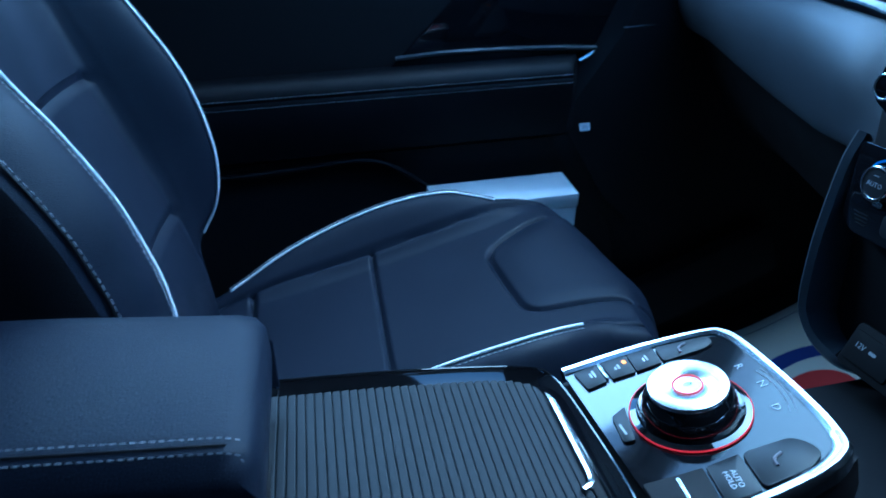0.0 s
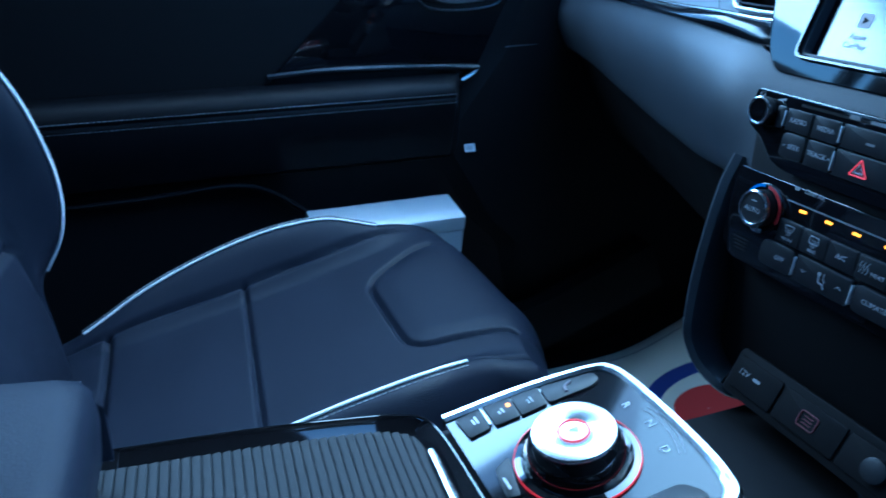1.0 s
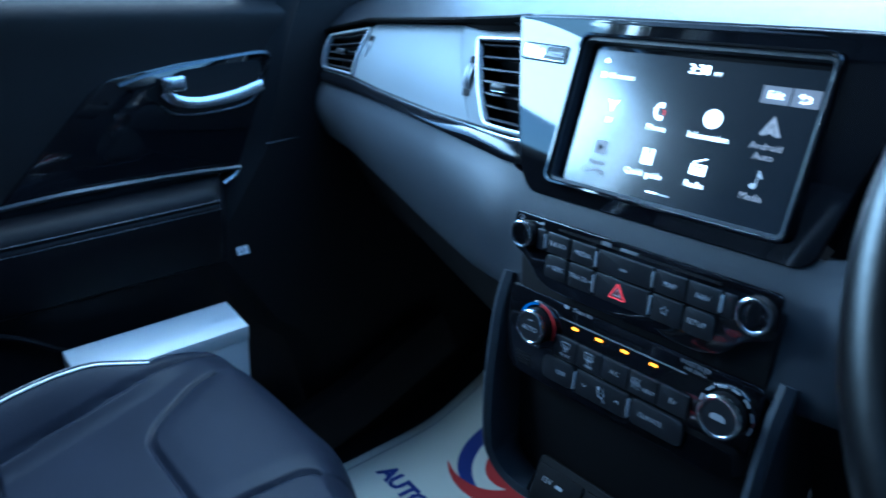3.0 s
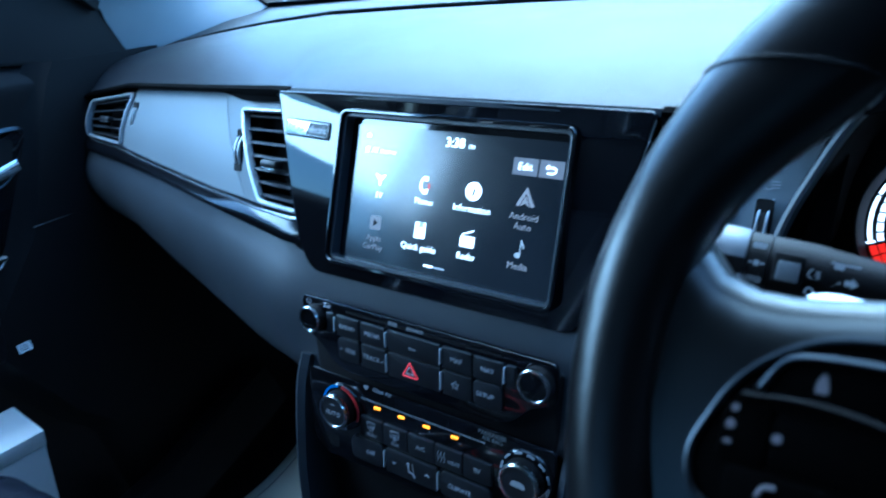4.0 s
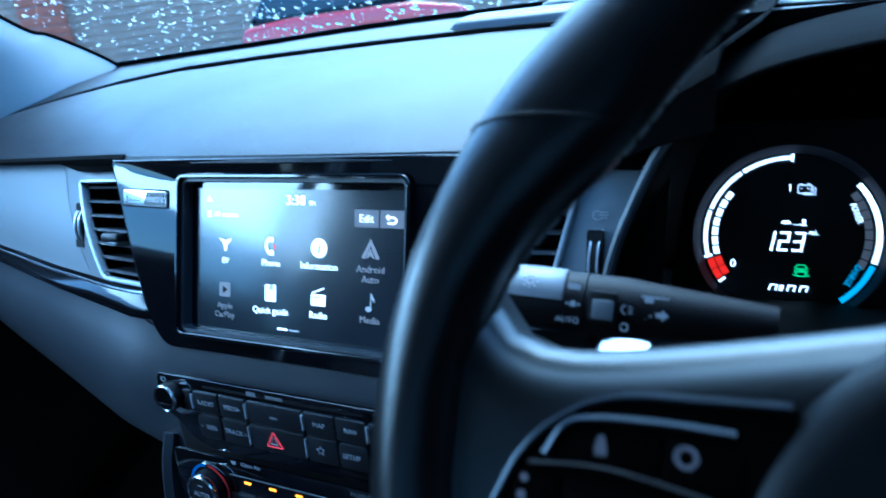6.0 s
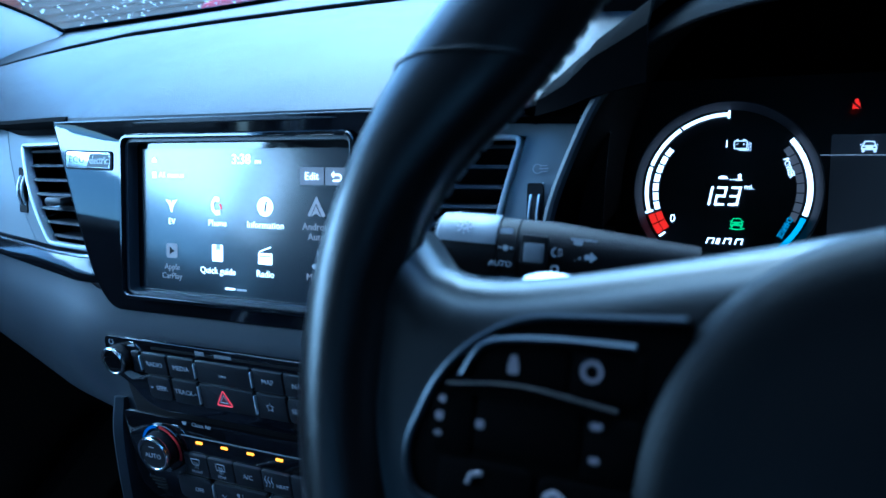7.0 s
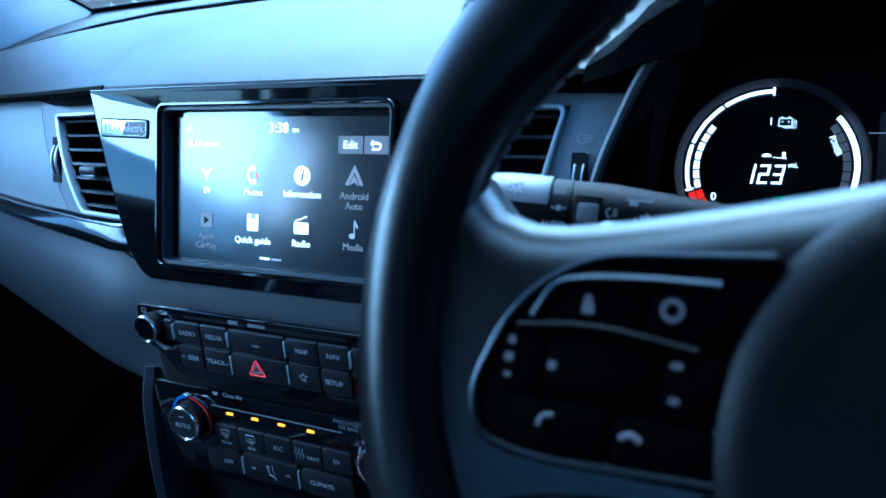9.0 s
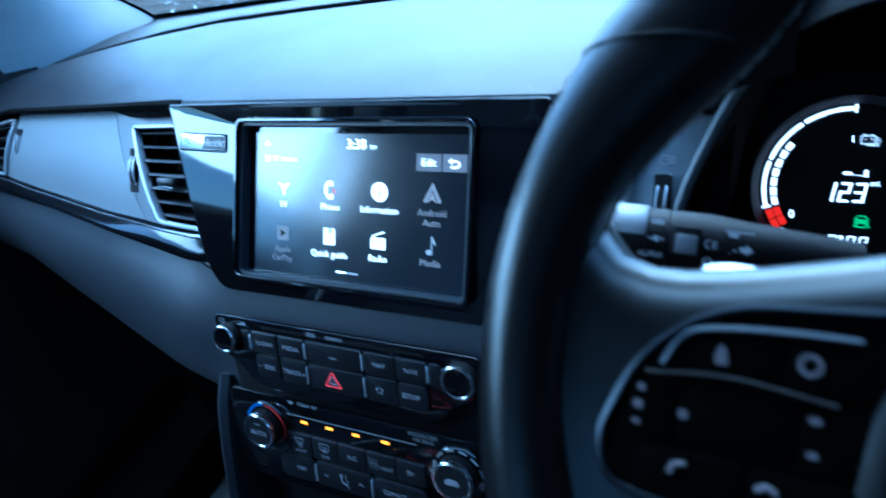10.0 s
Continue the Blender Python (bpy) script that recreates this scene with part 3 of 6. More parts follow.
def vent(sgn, span, slats, tab, label):
    """An air outlet: bright frame, dark throat, slats and a sliding tab."""
    (t0, b0), (t1, b1) = span
    e = thing("air_vent", label, "air vent", group="dashboard air vents")

    def P(u, v, out=0.0):
        v = 0.06 + 0.90 * v
        return fascia_point(t0 + (t1 - t0) * u, b0 + (b1 - b0) * u, v, sgn, out)
    ru, rv = 0.005 / (t1 - t0), 0.07
    ring = []
    for (cu, cv), a0, (u1, v1) in (((1 - ru, rv), -90, (1, 1 - rv)), ((1 - ru, 1 - rv), 0, (ru, 1)), ((ru, 1 - rv), 90, (0, rv)), ((ru, rv), 180, (1 - ru, 0))):
        ring += [P(cu + ru * math.cos(radians(a0 + 22.5 * k)), cv + rv * math.sin(radians(a0 + 22.5 * k)), 0.002) for k in range(5)]
        ul, vl = cu + ru * math.cos(radians(a0 + 90)), cv + rv * math.sin(radians(a0 + 90))
        ring += [P(ul + (u1 - ul) * k / 6, vl + (v1 - vl) * k / 6, 0.002) for k in range(1, 6)]
    part("frame", sweep(ring, [(-0.0016, -0.006), (0.0016, -0.006), (0.0016, 0.002), (0.0006, 0.003), (-0.0006, 0.003), (-0.0016, 0.002)], True, (0, -1, 0.4)), RIB, e, "satin chrome frame")
    rows = [[P(u, v, -0.03) for v in (0, 0.5, 1)] for u in (0, 0.5, 1)]
    part("throat", surface(rows, thick=0.001), DARK, e)
    for k in range(slats):
        v = (k + 0.5) / slats
        front = [P(u, v, -0.001) for u in np.linspace(0.03, 0.97, 8)]
        back = [P(u, v, -0.022) + Vector((0, 0, 0.004)) for u in np.linspace(0.03, 0.97, 8)]
        bm = surface([[p + Vector((0, 0.002, -0.0012)) for p in front], front, [p + Vector((0, 0.003, 0.0012)) for p in front], back], thick=0.0014)
        part("slat", bm, SLAT, e)
    c = P(*tab, 0.003)
    tb = part("tab", rbox(0.022, 0.012, 0.008, 0.003, T(*c) @ Euler((radians(-18), 0, 0)).to_matrix().to_4x4()), BUTTON, e, "black slider tab")
    part("tab_edge", rbox(0.019, 0.0016, 0.0014, 0.0006, T(c[0], c[1] - 0.0058, c[2] - 0.0028)), SILVER, tb, "thin bright lip")
    return e


vent(-1, ((0.579, 0.595), (0.697, 0.717)), 5, (0.45, 0.5), "small slatted air vent with satin frame by the passenger door")
vent(-1, ((0.196, 0.146), (0.286, 0.216)), 7, (0.5, 0.55), "slatted air vent with satin frame beside the display")
vent(1, ((0.172, 0.146), (0.2165, 0.1975)), 7, (0.62, 0.78), "slatted air vent with satin frame behind the steering wheel")


def thumb_wheel(c, label):
    e = thing("vent_wheel", label, "vent dial", group="vent dials")
    m = T(*c) @ Euler((radians(-20), 0, 0)).to_matrix().to_4x4()
    part("slot", prism(rrect(0.0105, 0.042, 0.002), 0.002, m @ Euler((radians(90), 0, 0)).to_matrix().to_4x4()), DARK, e)
    wm = m @ T(0, 0.0195, 0) @ Euler((0, radians(90), 0)).to_matrix().to_4x4()
    part("dial", turned([(0.0240, -0.0036), (0.0250, -0.0030), (0.0250, 0.0030), (0.0240, 0.0036)], wm, 64), HARD, e)
    for k in (-1, 1):
        part("dial_rib", turned([(0.0249, k * 0.0027 - 0.0009), (0.0257, k * 0.0027 - 0.0005), (0.0257, k * 0.0027 + 0.0005), (0.0249, k * 0.0027 + 0.0009)], wm, 64), RIB, e, "bright satin rib")
    return e


p = fascia_point(0.312, 0.232, 0.5, -1, 0.001)
thumb_wheel(p, "slim vertical thumb wheel set in the silver band")
p = fascia_point(0.2405, 0.220, 0.56, 1, 0.001)
thumb_wheel(p, "slim vertical thumb wheel set beside the cluster")
p = fascia_point(0.560, 0.572, 0.45, -1, -0.003)
thumb_wheel(p, "slim vertical thumb wheel set by the outer vent")
m = basis(fascia_point(0.2350, 0.215, 0.255, 1, 0.0015), (1, 0.2, 0), (0, 0.4, 1)) @ Matrix.Diagonal((0.66, 0.66, 1, 1))
for k, w in enumerate((0.007, 0.009, 0.007)):
    part("airflow_mark", prism(rrect(w, 0.0009, 0.0004, 0.003, (k - 1) * 0.0028), 0.0003, m), MARK, dash)
part("airflow_mark", arc_band(0.0040, 0.0048, 40, 320, 0.0003, m @ T(-0.003, 0)), MARK, dash)

# gloss-black and chrome strip under the band
for sgn, lab in ((-1, "gloss black strip with a chrome line"), (1, "gloss black strip with a chrome line")):
    lo_x = 0.122 if sgn < 0 else 0.60
    rows, line, line2 = [], [], []
    for x in np.linspace(lo_x, 0.755, 40):
        by, bz = lerp_table(BOT, x)
        sy, sz = lerp_table(STRIP, x)
        back = 0.012 * max(0.0, (0.165 - x) / 0.04) if sgn < 0 else 0.0
        by, sy = by + back, sy + back
        r = [Vector((sgn * x, by + 0.006, bz + 0.002))]
        for q in np.linspace(0, 1, 9):
            r.append(Vector((sgn * x, by - 0.006 + (sy - by) * q - 0.003 * math.sin(math.pi * q), bz - 0.001 + (sz - bz + 0.003) * q)))
        rows.append(r + [Vector((sgn * x, sy + 0.004, sz - 0.002))])
        line.append(Vector((sgn * x, by - 0.0065, bz - 0.001)))
        line2.append(Vector((sgn * x, (by + sy) / 2 - 0.0075, (bz + sz) / 2 - 0.005)))
    s = part("trim_strip", surface(rows, thick=0.003), STRIP_BLACK, dash, lab)
    part("chrome_line", sweep(line, 0.0014), SILVER, s)
    part("chrome_line", sweep(line2, 0.0016), SILVER, s)

# grained lower dash that bulges out and rolls under
rows = []
for x in xs:
    a = max(abs(x), 0.10)
    sy, sz = lerp_table(STRIP, a)
    ly, lz = lerp_table(LOW, a)
    q = (abs(x) - 0.125) / 0.06
    q = min(1.0, max(0.0, q)) ** 2 * (3 - 2 * min(1.0, max(0.0, q)))
    sy, sz = 0.008 + (sy - 0.008) * q, 0.7115 + (sz - 0.7115) * q
    out = 0.002 + 0.014 * q
    r = []
    for t in np.linspace(-0.06, 1, 12):
        b = out * math.sin(math.pi * max(0, t) ** 0.9)
        r.append((x, sy + (ly - sy) * t - b, sz + (lz - sz) * t))
    r += [(x, ly + 0.004, lz - 0.006), (x, ly + 0.02, lz - 0.010), (x, ly + 0.16, lz - 0.02)]
    rows.append(r)
part("lower_dash", surface(rows, thick=0.003), SOFT, dash, "dark grey grained lower dash")
rows = []
for x in np.linspace(-0.74, -0.13, 20):
    ly, lz = lerp_table(LOW, abs(x))
    rows.append([(x, ly + 0.03, lz - 0.012), (x, ly + 0.05, lz - 0.05), (x, ly + 0.10, lz - 0.14), (x, ly + 0.16, 0.44), (x, ly + 0.30, 0.42), (x, 0.78, 0.42)])
part("glovebox", surface(rows, thick=0.003), DARK, dash, "black glovebox underside")
rows = []
for x in np.linspace(0.13, 0.76, 12):
    ly, lz = lerp_table(LOW, abs(x))
    rows.append([(x, ly + 0.03, lz - 0.012), (x, ly + 0.10, lz - 0.14), (x, ly + 0.30, 0.42), (x, 0.78, 0.42)])
part("knee_panel", surface(rows, thick=0.003), DARK, dash, "black knee panel")

# ---- centre display ----
TILT = radians(20)
MS = basis((0, 0.003, 0.7235), (1, 0, 0), (0, math.sin(TILT), math.cos(TILT)))   # foot of the display frame, y up the slope

infotainment = thing("infotainment_unit", "gloss-black surround with a lit touchscreen showing a menu", "car display")
# surround: flat middle with wings that fold back to both sides
SH = 0.128
def on_screen(u, s, out=0.0):
    return MS @ Vector((u, s, out))


SUR_OUT = rounded([(-0.1900, 0.1400), (-0.1455, 0.0040), (-0.1305, -0.0138), (0.1270, -0.0138), (0.1615, 0.1410)], [0.0015, 0.012, 0.010, 0.016, 0.004], 5)
SUR_IN = rrect(0.2145, SH - 0.0015, 0.0078, 0, SH / 2, 5)


def cast(outline, a, c=(0.0, 0.064)):
    """Where the ray from c at the angle a leaves an outline."""
    d, best = Vector((math.cos(a), math.sin(a))), 0.0
    for (x0, y0), (x1, y1) in zip(outline, outline[1:] + outline[:1]):
        ex, ey = x1 - x0, y1 - y0
        den = d.x * ey - d.y * ex
        if abs(den) > 1e-12:
            k = ((x0 - c[0]) * ey - (y0 - c[1]) * ex) / den
            q = ((x0 - c[0]) * d.y - (y0 - c[1]) * d.x) / den
            if k > best and -1e-6 <= q <= 1 + 1e-6:
                best = k
    return Vector((c[0] + d.x * best, c[1] + d.y * best))


def roll(u, v):
    """The plate's top strip leans forward above a slanting crease; its lower half curls under."""
    crease = 0.1225 + max(0.0, -0.105 - u) * 0.19
    return 0.20 * max(0.0, v - crease) - 0.55 * max(0.0, 0.09 - v) ** 2


angles = sorted({round(math.atan2(y - 0.064, x), 5) for x, y in SUR_OUT + SUR_IN} | {round(k * math.pi / 90 - math.pi, 5) for k in range(180)})
rows = []
for a in angles:
    p, q = cast(SUR_IN, a), cast(SUR_OUT, a)
    r = [on_screen(p.x, p.y, -0.012), on_screen(p.x, p.y, roll(p.x, p.y))]
    for k in range(1, 13):
        m = p.lerp(q - (q - p).normalized() * 0.0012, k / 12)
        r.append(on_screen(m.x, m.y, roll(m.x, m.y)))
    o = roll(q.x, q.y)
    rows.append(r + [on_screen(q.x, q.y, o - 0.0012), on_screen(q.x, q.y, -0.022)])
part("surround", surface(rows, closed=True), PIANO, infotainment, "gloss black surround plate")
# thin chrome lines that stand in for highlights on the plate's edges
for (ua, va), (ub, vb) in (((-0.1885, 0.1403), (0.1590, 0.1413)), ((-0.1896, 0.1385), (-0.1490, 0.0145)), ((0.1612, 0.1360), (0.1520, 0.0980))):
    pts = [on_screen(ua + (ub - ua) * k / 20, va + (vb - va) * k / 20, roll(ua + (ub - ua) * k / 20, va + (vb - va) * k / 20) - 0.0006) for k in range(21)]
    part("edge_highlight", sweep(pts, 0.0005), DARK_CHROME, infotainment, "bright line standing in for the edge highlight")
# raised rounded rim and the recessed glass
ring = [on_screen(x, y, 0.003) for x, y in rrect(0.215, SH - 0.001, 0.008, 0, SH / 2, 5)]
part("rim", sweep(ring, [(-0.0016, -0.008), (0.0016, -0.008), (0.0016, 0.001), (0.0008, 0.002), (-0.0008, 0.002), (-0.0016, 0.001)], True, tuple(MS.to_3x3() @ Vector((0, 0, 1)))), PIANO, infotainment, "gloss black rim")
# paler skin on the inner wall paints the light that falls on it
ring2 = [on_screen(x, y, -0.002) for x, y in rrect(0.209, SH - 0.007, 0.006, 0, SH / 2, 5)]
part("inner_wall", sweep(ring2, [(-0.0012, -0.008), (0.0012, -0.008), (0.0012, 0.003), (-0.0012, 0.003)], True, tuple(MS.to_3x3() @ Vector((0, 0, 1)))), SOFT, infotainment)
part("mask", prism(rrect(0.212, SH - 0.004, 0.006, 0, SH / 2), 0.002, MS @ T(0, 0, -0.011)), PIANO, infotainment, "black glass edge")
UX0, UX1, US0, US1 = -0.0965, 0.1010, 0.0045, 0.1180
screen = part("display", prism(rrect(UX1 - UX0, US1 - US0, 0.001, (UX0 + UX1) / 2, (US0 + US1) / 2), 0.0008, MS @ T(0, 0, -0.0086)), DISPLAY, infotainment, "lit dark blue menu screen")
UI = MS @ T(-0.0022, 0.0012, -0.0075)


def flat(outline, m, mat, parent, name="icon", depth=0.0002):
    return part(name, prism(outline, depth, m), mat, parent, smooth=False)


# status line and menu buttons
words("3:38", 0.0105, UI @ T(0.006, 0.1085), UI_WHITE, screen, bold=0.0002)
words("PM", 0.0045, UI @ T(0.0215, 0.1065), UI_WHITE, screen)
flat(rrect(0.0205, 0.0125, 0.0006, 0.0695, 0.0968), UI, UI_BOX, screen, "menu_button")
flat(rrect(0.0195, 0.0125, 0.0006, 0.0906, 0.0968), UI, UI_BOX, screen, "menu_button")
words("Edit", 0.0078, UI @ T(0.0695, 0.0966, 0.0003), UI_WHITE, screen)
part("back_arrow", sweep([(UI @ Vector(p)) for p in ((0.0878, 0.0938, 0.0005), (0.0925, 0.0938, 0.0005), (0.0944, 0.0950, 0.0005), (0.0944, 0.0968, 0.0005), (0.0925, 0.0980, 0.0005), (0.0880, 0.0980, 0.0005))], 0.0007), UI_WHITE, screen)
flat([(0.0884, 0.1004), (0.0858, 0.0980), (0.0884, 0.0956)], UI @ T(0, 0, 0.0003), UI_WHITE, screen, "back_arrow")
flat([(-0.0835, 0.1065), (-0.0835, 0.1085), (-0.081, 0.1108), (-0.0785, 0.1085), (-0.0785, 0.1065)], UI, UI_WHITE, screen, "home_icon")
flat(rrect(0.0045, 0.005, 0.0005, -0.081, 0.0965), UI, UI_WHITE, screen, "menu_icon")
words("All menus", 0.0066, UI @ T(-0.0635, 0.0965), UI_WHITE, screen)
# row of symbols
cx = {"ev": -0.0635, "phone": -0.0172, "info": 0.0282, "aa": 0.0735}
flat([(-0.006, 0.004), (-0.001, 0.003), (0, -0.001), (0.001, 0.003), (0.006, 0.004), (0.002, -0.001), (0.0006, -0.006), (-0.0006, -0.006), (-0.002, -0.001)], UI @ T(cx["ev"], 0.0735), UI_WHITE, screen, "ev_icon")
words("EV", 0.0066, UI @ T(cx["ev"], 0.0600), UI_WHITE, screen)
part("phone_icon", sweep(spline([UI @ Vector((cx["phone"] + a, 0.0735 + b, 0.0004)) for a, b in ((-0.001, 0.0065), (-0.0042, 0.002), (-0.0036, -0.003), (0.0, -0.0065))], 5), [(-0.0011, -0.0003), (0.0011, -0.0003), (0.0011, 0.0003), (-0.0011, 0.0003)], up=tuple(MS.to_3x3() @ Vector((0, 0, 1)))), UI_WHITE, screen)
flat(rrect(0.0034, 0.0040, 0.001, cx["phone"] + 0.0005, 0.0785), UI, UI_WHITE, screen, "phone_icon")
flat(rrect(0.0034, 0.0040, 0.001, cx["phone"] + 0.0010, 0.0685), UI, UI_WHITE, screen, "phone_icon")
part("phone_icon", arc_band(0.0022, 0.0032, -30, 60, 0.0002, UI @ T(cx["phone"] + 0.001, 0.0725)), UI_RED, screen)
words("Phone", 0.0072, UI @ T(cx["phone"], 0.0603), UI_WHITE, screen)
part("info_icon", turned([(0.0072, 0), (0.0072, 0.0002)], UI @ T(cx["info"], 0.0740), 32), UI_WHITE, screen)
words("i", 0.0110, UI @ T(cx["info"], 0.0740, 0.0004), DARK, screen, bold=0.0003, shear=0.2)
words("Information", 0.0072, UI @ T(cx["info"], 0.0603), UI_WHITE, screen)
flat([(-0.0075, -0.0048), (0, 0.0088), (0.0075, -0.0048), (0.0060, -0.0060), (0, -0.0030), (-0.0060, -0.0060)], UI @ T(cx["aa"], 0.0740), UI_DIM, screen, "car_link_icon")
flat([(-0.0048, -0.0062), (0, 0.0036), (0.0048, -0.0062), (0, -0.0028)], UI @ T(cx["aa"], 0.0740, 0.0003), DARK, screen, "car_link_icon")
flat([(-0.0040, -0.0060), (0, 0.0022), (0.0040, -0.0060), (0, -0.0034)], UI @ T(cx["aa"], 0.0740, 0.0005), UI_DIM, screen, "car_link_icon")
words("Android", 0.0072, UI @ T(cx["aa"], 0.0607), UI_DIM, screen)
words("Auto", 0.0072, UI @ T(cx["aa"], 0.0535), UI_DIM, screen)
flat(rrect(0.0115, 0.0115, 0.002, -0.0637, 0.0370), UI, UI_FAINT, screen, "car_play_icon")
flat([(-0.002, -0.003), (0.003, 0), (-0.002, 0.003)], UI @ T(-0.0637, 0.037, 0.0003), DARK, screen, "car_play_icon")
words("Apple", 0.0068, UI @ T(-0.0637, 0.0240), UI_FAINT, screen)
words("CarPlay", 0.0068, UI @ T(-0.0640, 0.0168), UI_FAINT, screen)
flat(rrect(0.0105, 0.0130, 0.001, cx["phone"], 0.0375), UI, UI_WHITE, screen, "guide_icon")
flat([(-0.001, 0.0065), (0.003, 0.0065), (0.003, 0.0015), (0.001, 0.003), (-0.001, 0.0015)], UI @ T(cx["phone"], 0.0375, 0.0003), UI_GREY, screen, "guide_icon")
words("Quick guide", 0.0072, UI @ T(cx["phone"], 0.0236), UI_WHITE, screen)
flat(rrect(0.0130, 0.0085, 0.001, cx["info"], 0.0355), UI, UI_WHITE, screen, "radio_icon")
flat([(-0.0055, 0.0045), (-0.0055, 0.0055), (0.0050, 0.0095), (0.0053, 0.0085)], UI @ T(cx["info"], 0.0355), UI_WHITE, screen, "radio_icon")
flat(rrect(0.0105, 0.0008, 0.0002, cx["info"], 0.0375), UI @ T(0, 0, 0.0003), DARK, screen, "radio_icon")
words("Radio", 0.0072, UI @ T(cx["info"], 0.0240), UI_WHITE, screen)
part("media_icon", turned([(0.0022, 0), (0.0022, 0.0002)], UI @ T(0.0725, 0.0325) @ Matrix.Diagonal((1.2, 0.9, 1, 1)), 20), UI_GREY, screen)
flat([(0.0740, 0.0325), (0.0748, 0.0325), (0.0748, 0.0405), (0.0775, 0.0375), (0.0775, 0.0395), (0.0748, 0.0440), (0.0740, 0.0440)], UI, UI_GREY, screen, "media_icon")
words("Media", 0.0072, UI @ T(0.0735, 0.0245), UI_DIM, screen)
flat(rrect(0.0095, 0.0016, 0.0006, -0.005, 0.0107), UI, UI_WHITE, screen, "page_mark")
flat(rrect(0.0095, 0.0014, 0.0006, 0.006, 0.0105), UI, UI_GREY, screen, "page_mark")

# badge on the left wing
MB = MS @ T(-0.1478, 0.1090, 0.0006) @ Euler((0, 0, radians(-1.5))).to_matrix().to_4x4() @ Matrix.Diagonal((1.12, 1.12, 1, 1))
badge = thing("trim_badge", "small silver ECO/electric badge on the gloss-black surround", "badge")
part("plate_edge", prism(rrect(0.0480, 0.0140, 0.0028), 0.0010, MB @ T(0, 0, -0.0005)), DARK, badge)
part("plate", prism(rrect(0.046, 0.0120, 0.002), 0.0012, MB @ T(0, 0, -0.0004), 0.0004), SILVER, badge)
part("dark_field", prism(rounded([(-0.001, -0.0048), (0.0215, -0.0048), (0.0215, 0.0048), (0.0025, 0.0048)], 0.0012), 0.0002, MB @ T(0, 0, 0.0009)), BUTTON, badge)
words("ECO", 0.0075, MB @ T(-0.0115, 0, 0.0009), MARK_DIM, badge, width=0.016)
words("electric", 0.0080, MB @ T(0.0115, 0, 0.0013), LABEL_W, badge, width=0.0185)

# ---- audio and climate controls ----
AUD = basis((0, -0.0195, 0.668), (1, 0, 0), (0, 0.10, 1))     # y = 0 at height 0.668
stack = thing("control_stack", "gloss-black panel of radio and climate buttons with chrome-ringed knobs", "control panel")
out = rounded([(-0.121, 0.030), (-0.121, -0.002), (-0.104, -0.010), (-0.088, -0.026), (-0.072, -0.031), (0.072, -0.031), (0.088, -0.026), (0.104, -0.010), (0.124, -0.002), (0.124, 0.030)], 0.006)
aud = part("audio_panel", prism(out[::-1], 0.003, AUD @ T(0, 0, 0.0005), 0.001), PIANO, stack, "gloss black radio panel")


def button(x0, x1, z0, z1, m, parent, text="", size=0.0056, mat=BUTTON, r=0.0012, mark=MARK, tx=None):
    b = part("button", prism(rrect(x1 - x0 - 0.0008, z1 - z0 - 0.0008, r, (x0 + x1) / 2, (z0 + z1) / 2), 0.0035, m, 0.0008), mat, parent)
    if text:
        words(text, size, m @ T((x0 + x1) / 2 if tx is None else tx, (z0 + z1) / 2, 0.0036), mark, b)
    return b


AB = AUD @ T(0, 0, 0.002)
U0, U1, V0, V1 = 0.0020, 0.0205, -0.0200, 0.0012
for x0, x1, s in ((-0.081, -0.055, "RADIO"), (-0.054, -0.0275, "MEDIA"), (0.028, 0.0555, "MAP"), (0.056, 0.082, "NAV")):
    button(x0, x1, U0, U1, AB, aud, s)
button(-0.092, -0.083, U0, U1, AB, aud)
button(0.084, 0.093, U0, U1, AB, aud)
disc_bar = button(-0.026, 0.0265, U0, U1, AB, aud)
part("mark", prism(rrect(0.007, 0.0018, 0.0004, 0, 0.010), 0.0002, AB @ T(0, 0, 0.0036)), MARK_DIM, disc_bar)
b = button(-0.080, -0.055, V0, V1, AB, aud, "SEEK", tx=-0.0655, r=0.005)
part("arrow", sweep([AB @ Vector(p) for p in ((-0.0770, -0.0085, 0.0037), (-0.0757, -0.0102, 0.0037), (-0.0744, -0.0085, 0.0037))], 0.0003), MARK, b)
b = button(-0.054, -0.0275, V0, V1, AB, aud, "TRACK", size=0.0058, tx=-0.0425)
part("arrow", sweep([AB @ Vector(p) for p in ((-0.0318, -0.0102, 0.0037), (-0.0306, -0.0085, 0.0037), (-0.0294, -0.0102, 0.0037))], 0.0003), MARK, b)
haz = button(-0.026, 0.0265, V0, V1, AB, aud)
tri_o = [(-0.0075, -0.0050), (0.0075, -0.0050), (0, 0.0075)]
for k, s in enumerate((1.0, 0.52)):
    ring = [AB @ Vector((x * s - 0.0025, y * s - 0.0096, 0.0037)) for x, y in rounded(tri_o, 0.001, 3)]
    part("warning_triangle", sweep(ring, 0.00045 if k == 0 else 0.0004, True, tuple(AUD.to_3x3() @ Vector((0, 0, 1)))), RED_MARK if k == 0 else MARK, haz, "red warning triangle")
part("warning_triangle", prism([(x * 0.93 - 0.0025, y * 0.93 - 0.0096) for x, y in tri_o], 0.0002, AB @ T(0, 0, 0.0034)), DULL_RED, haz)
star = button(0.028, 0.0555, V0, V1, AB, aud)
pts = [AB @ Vector((0.0405 + (0.0036 if k % 2 == 0 else 0.0017) * math.sin(k * math.pi / 5), -0.0092 + (0.0036 if k % 2 == 0 else 0.0017) * math.cos(k * math.pi / 5), 0.0037)) for k in range(10)]
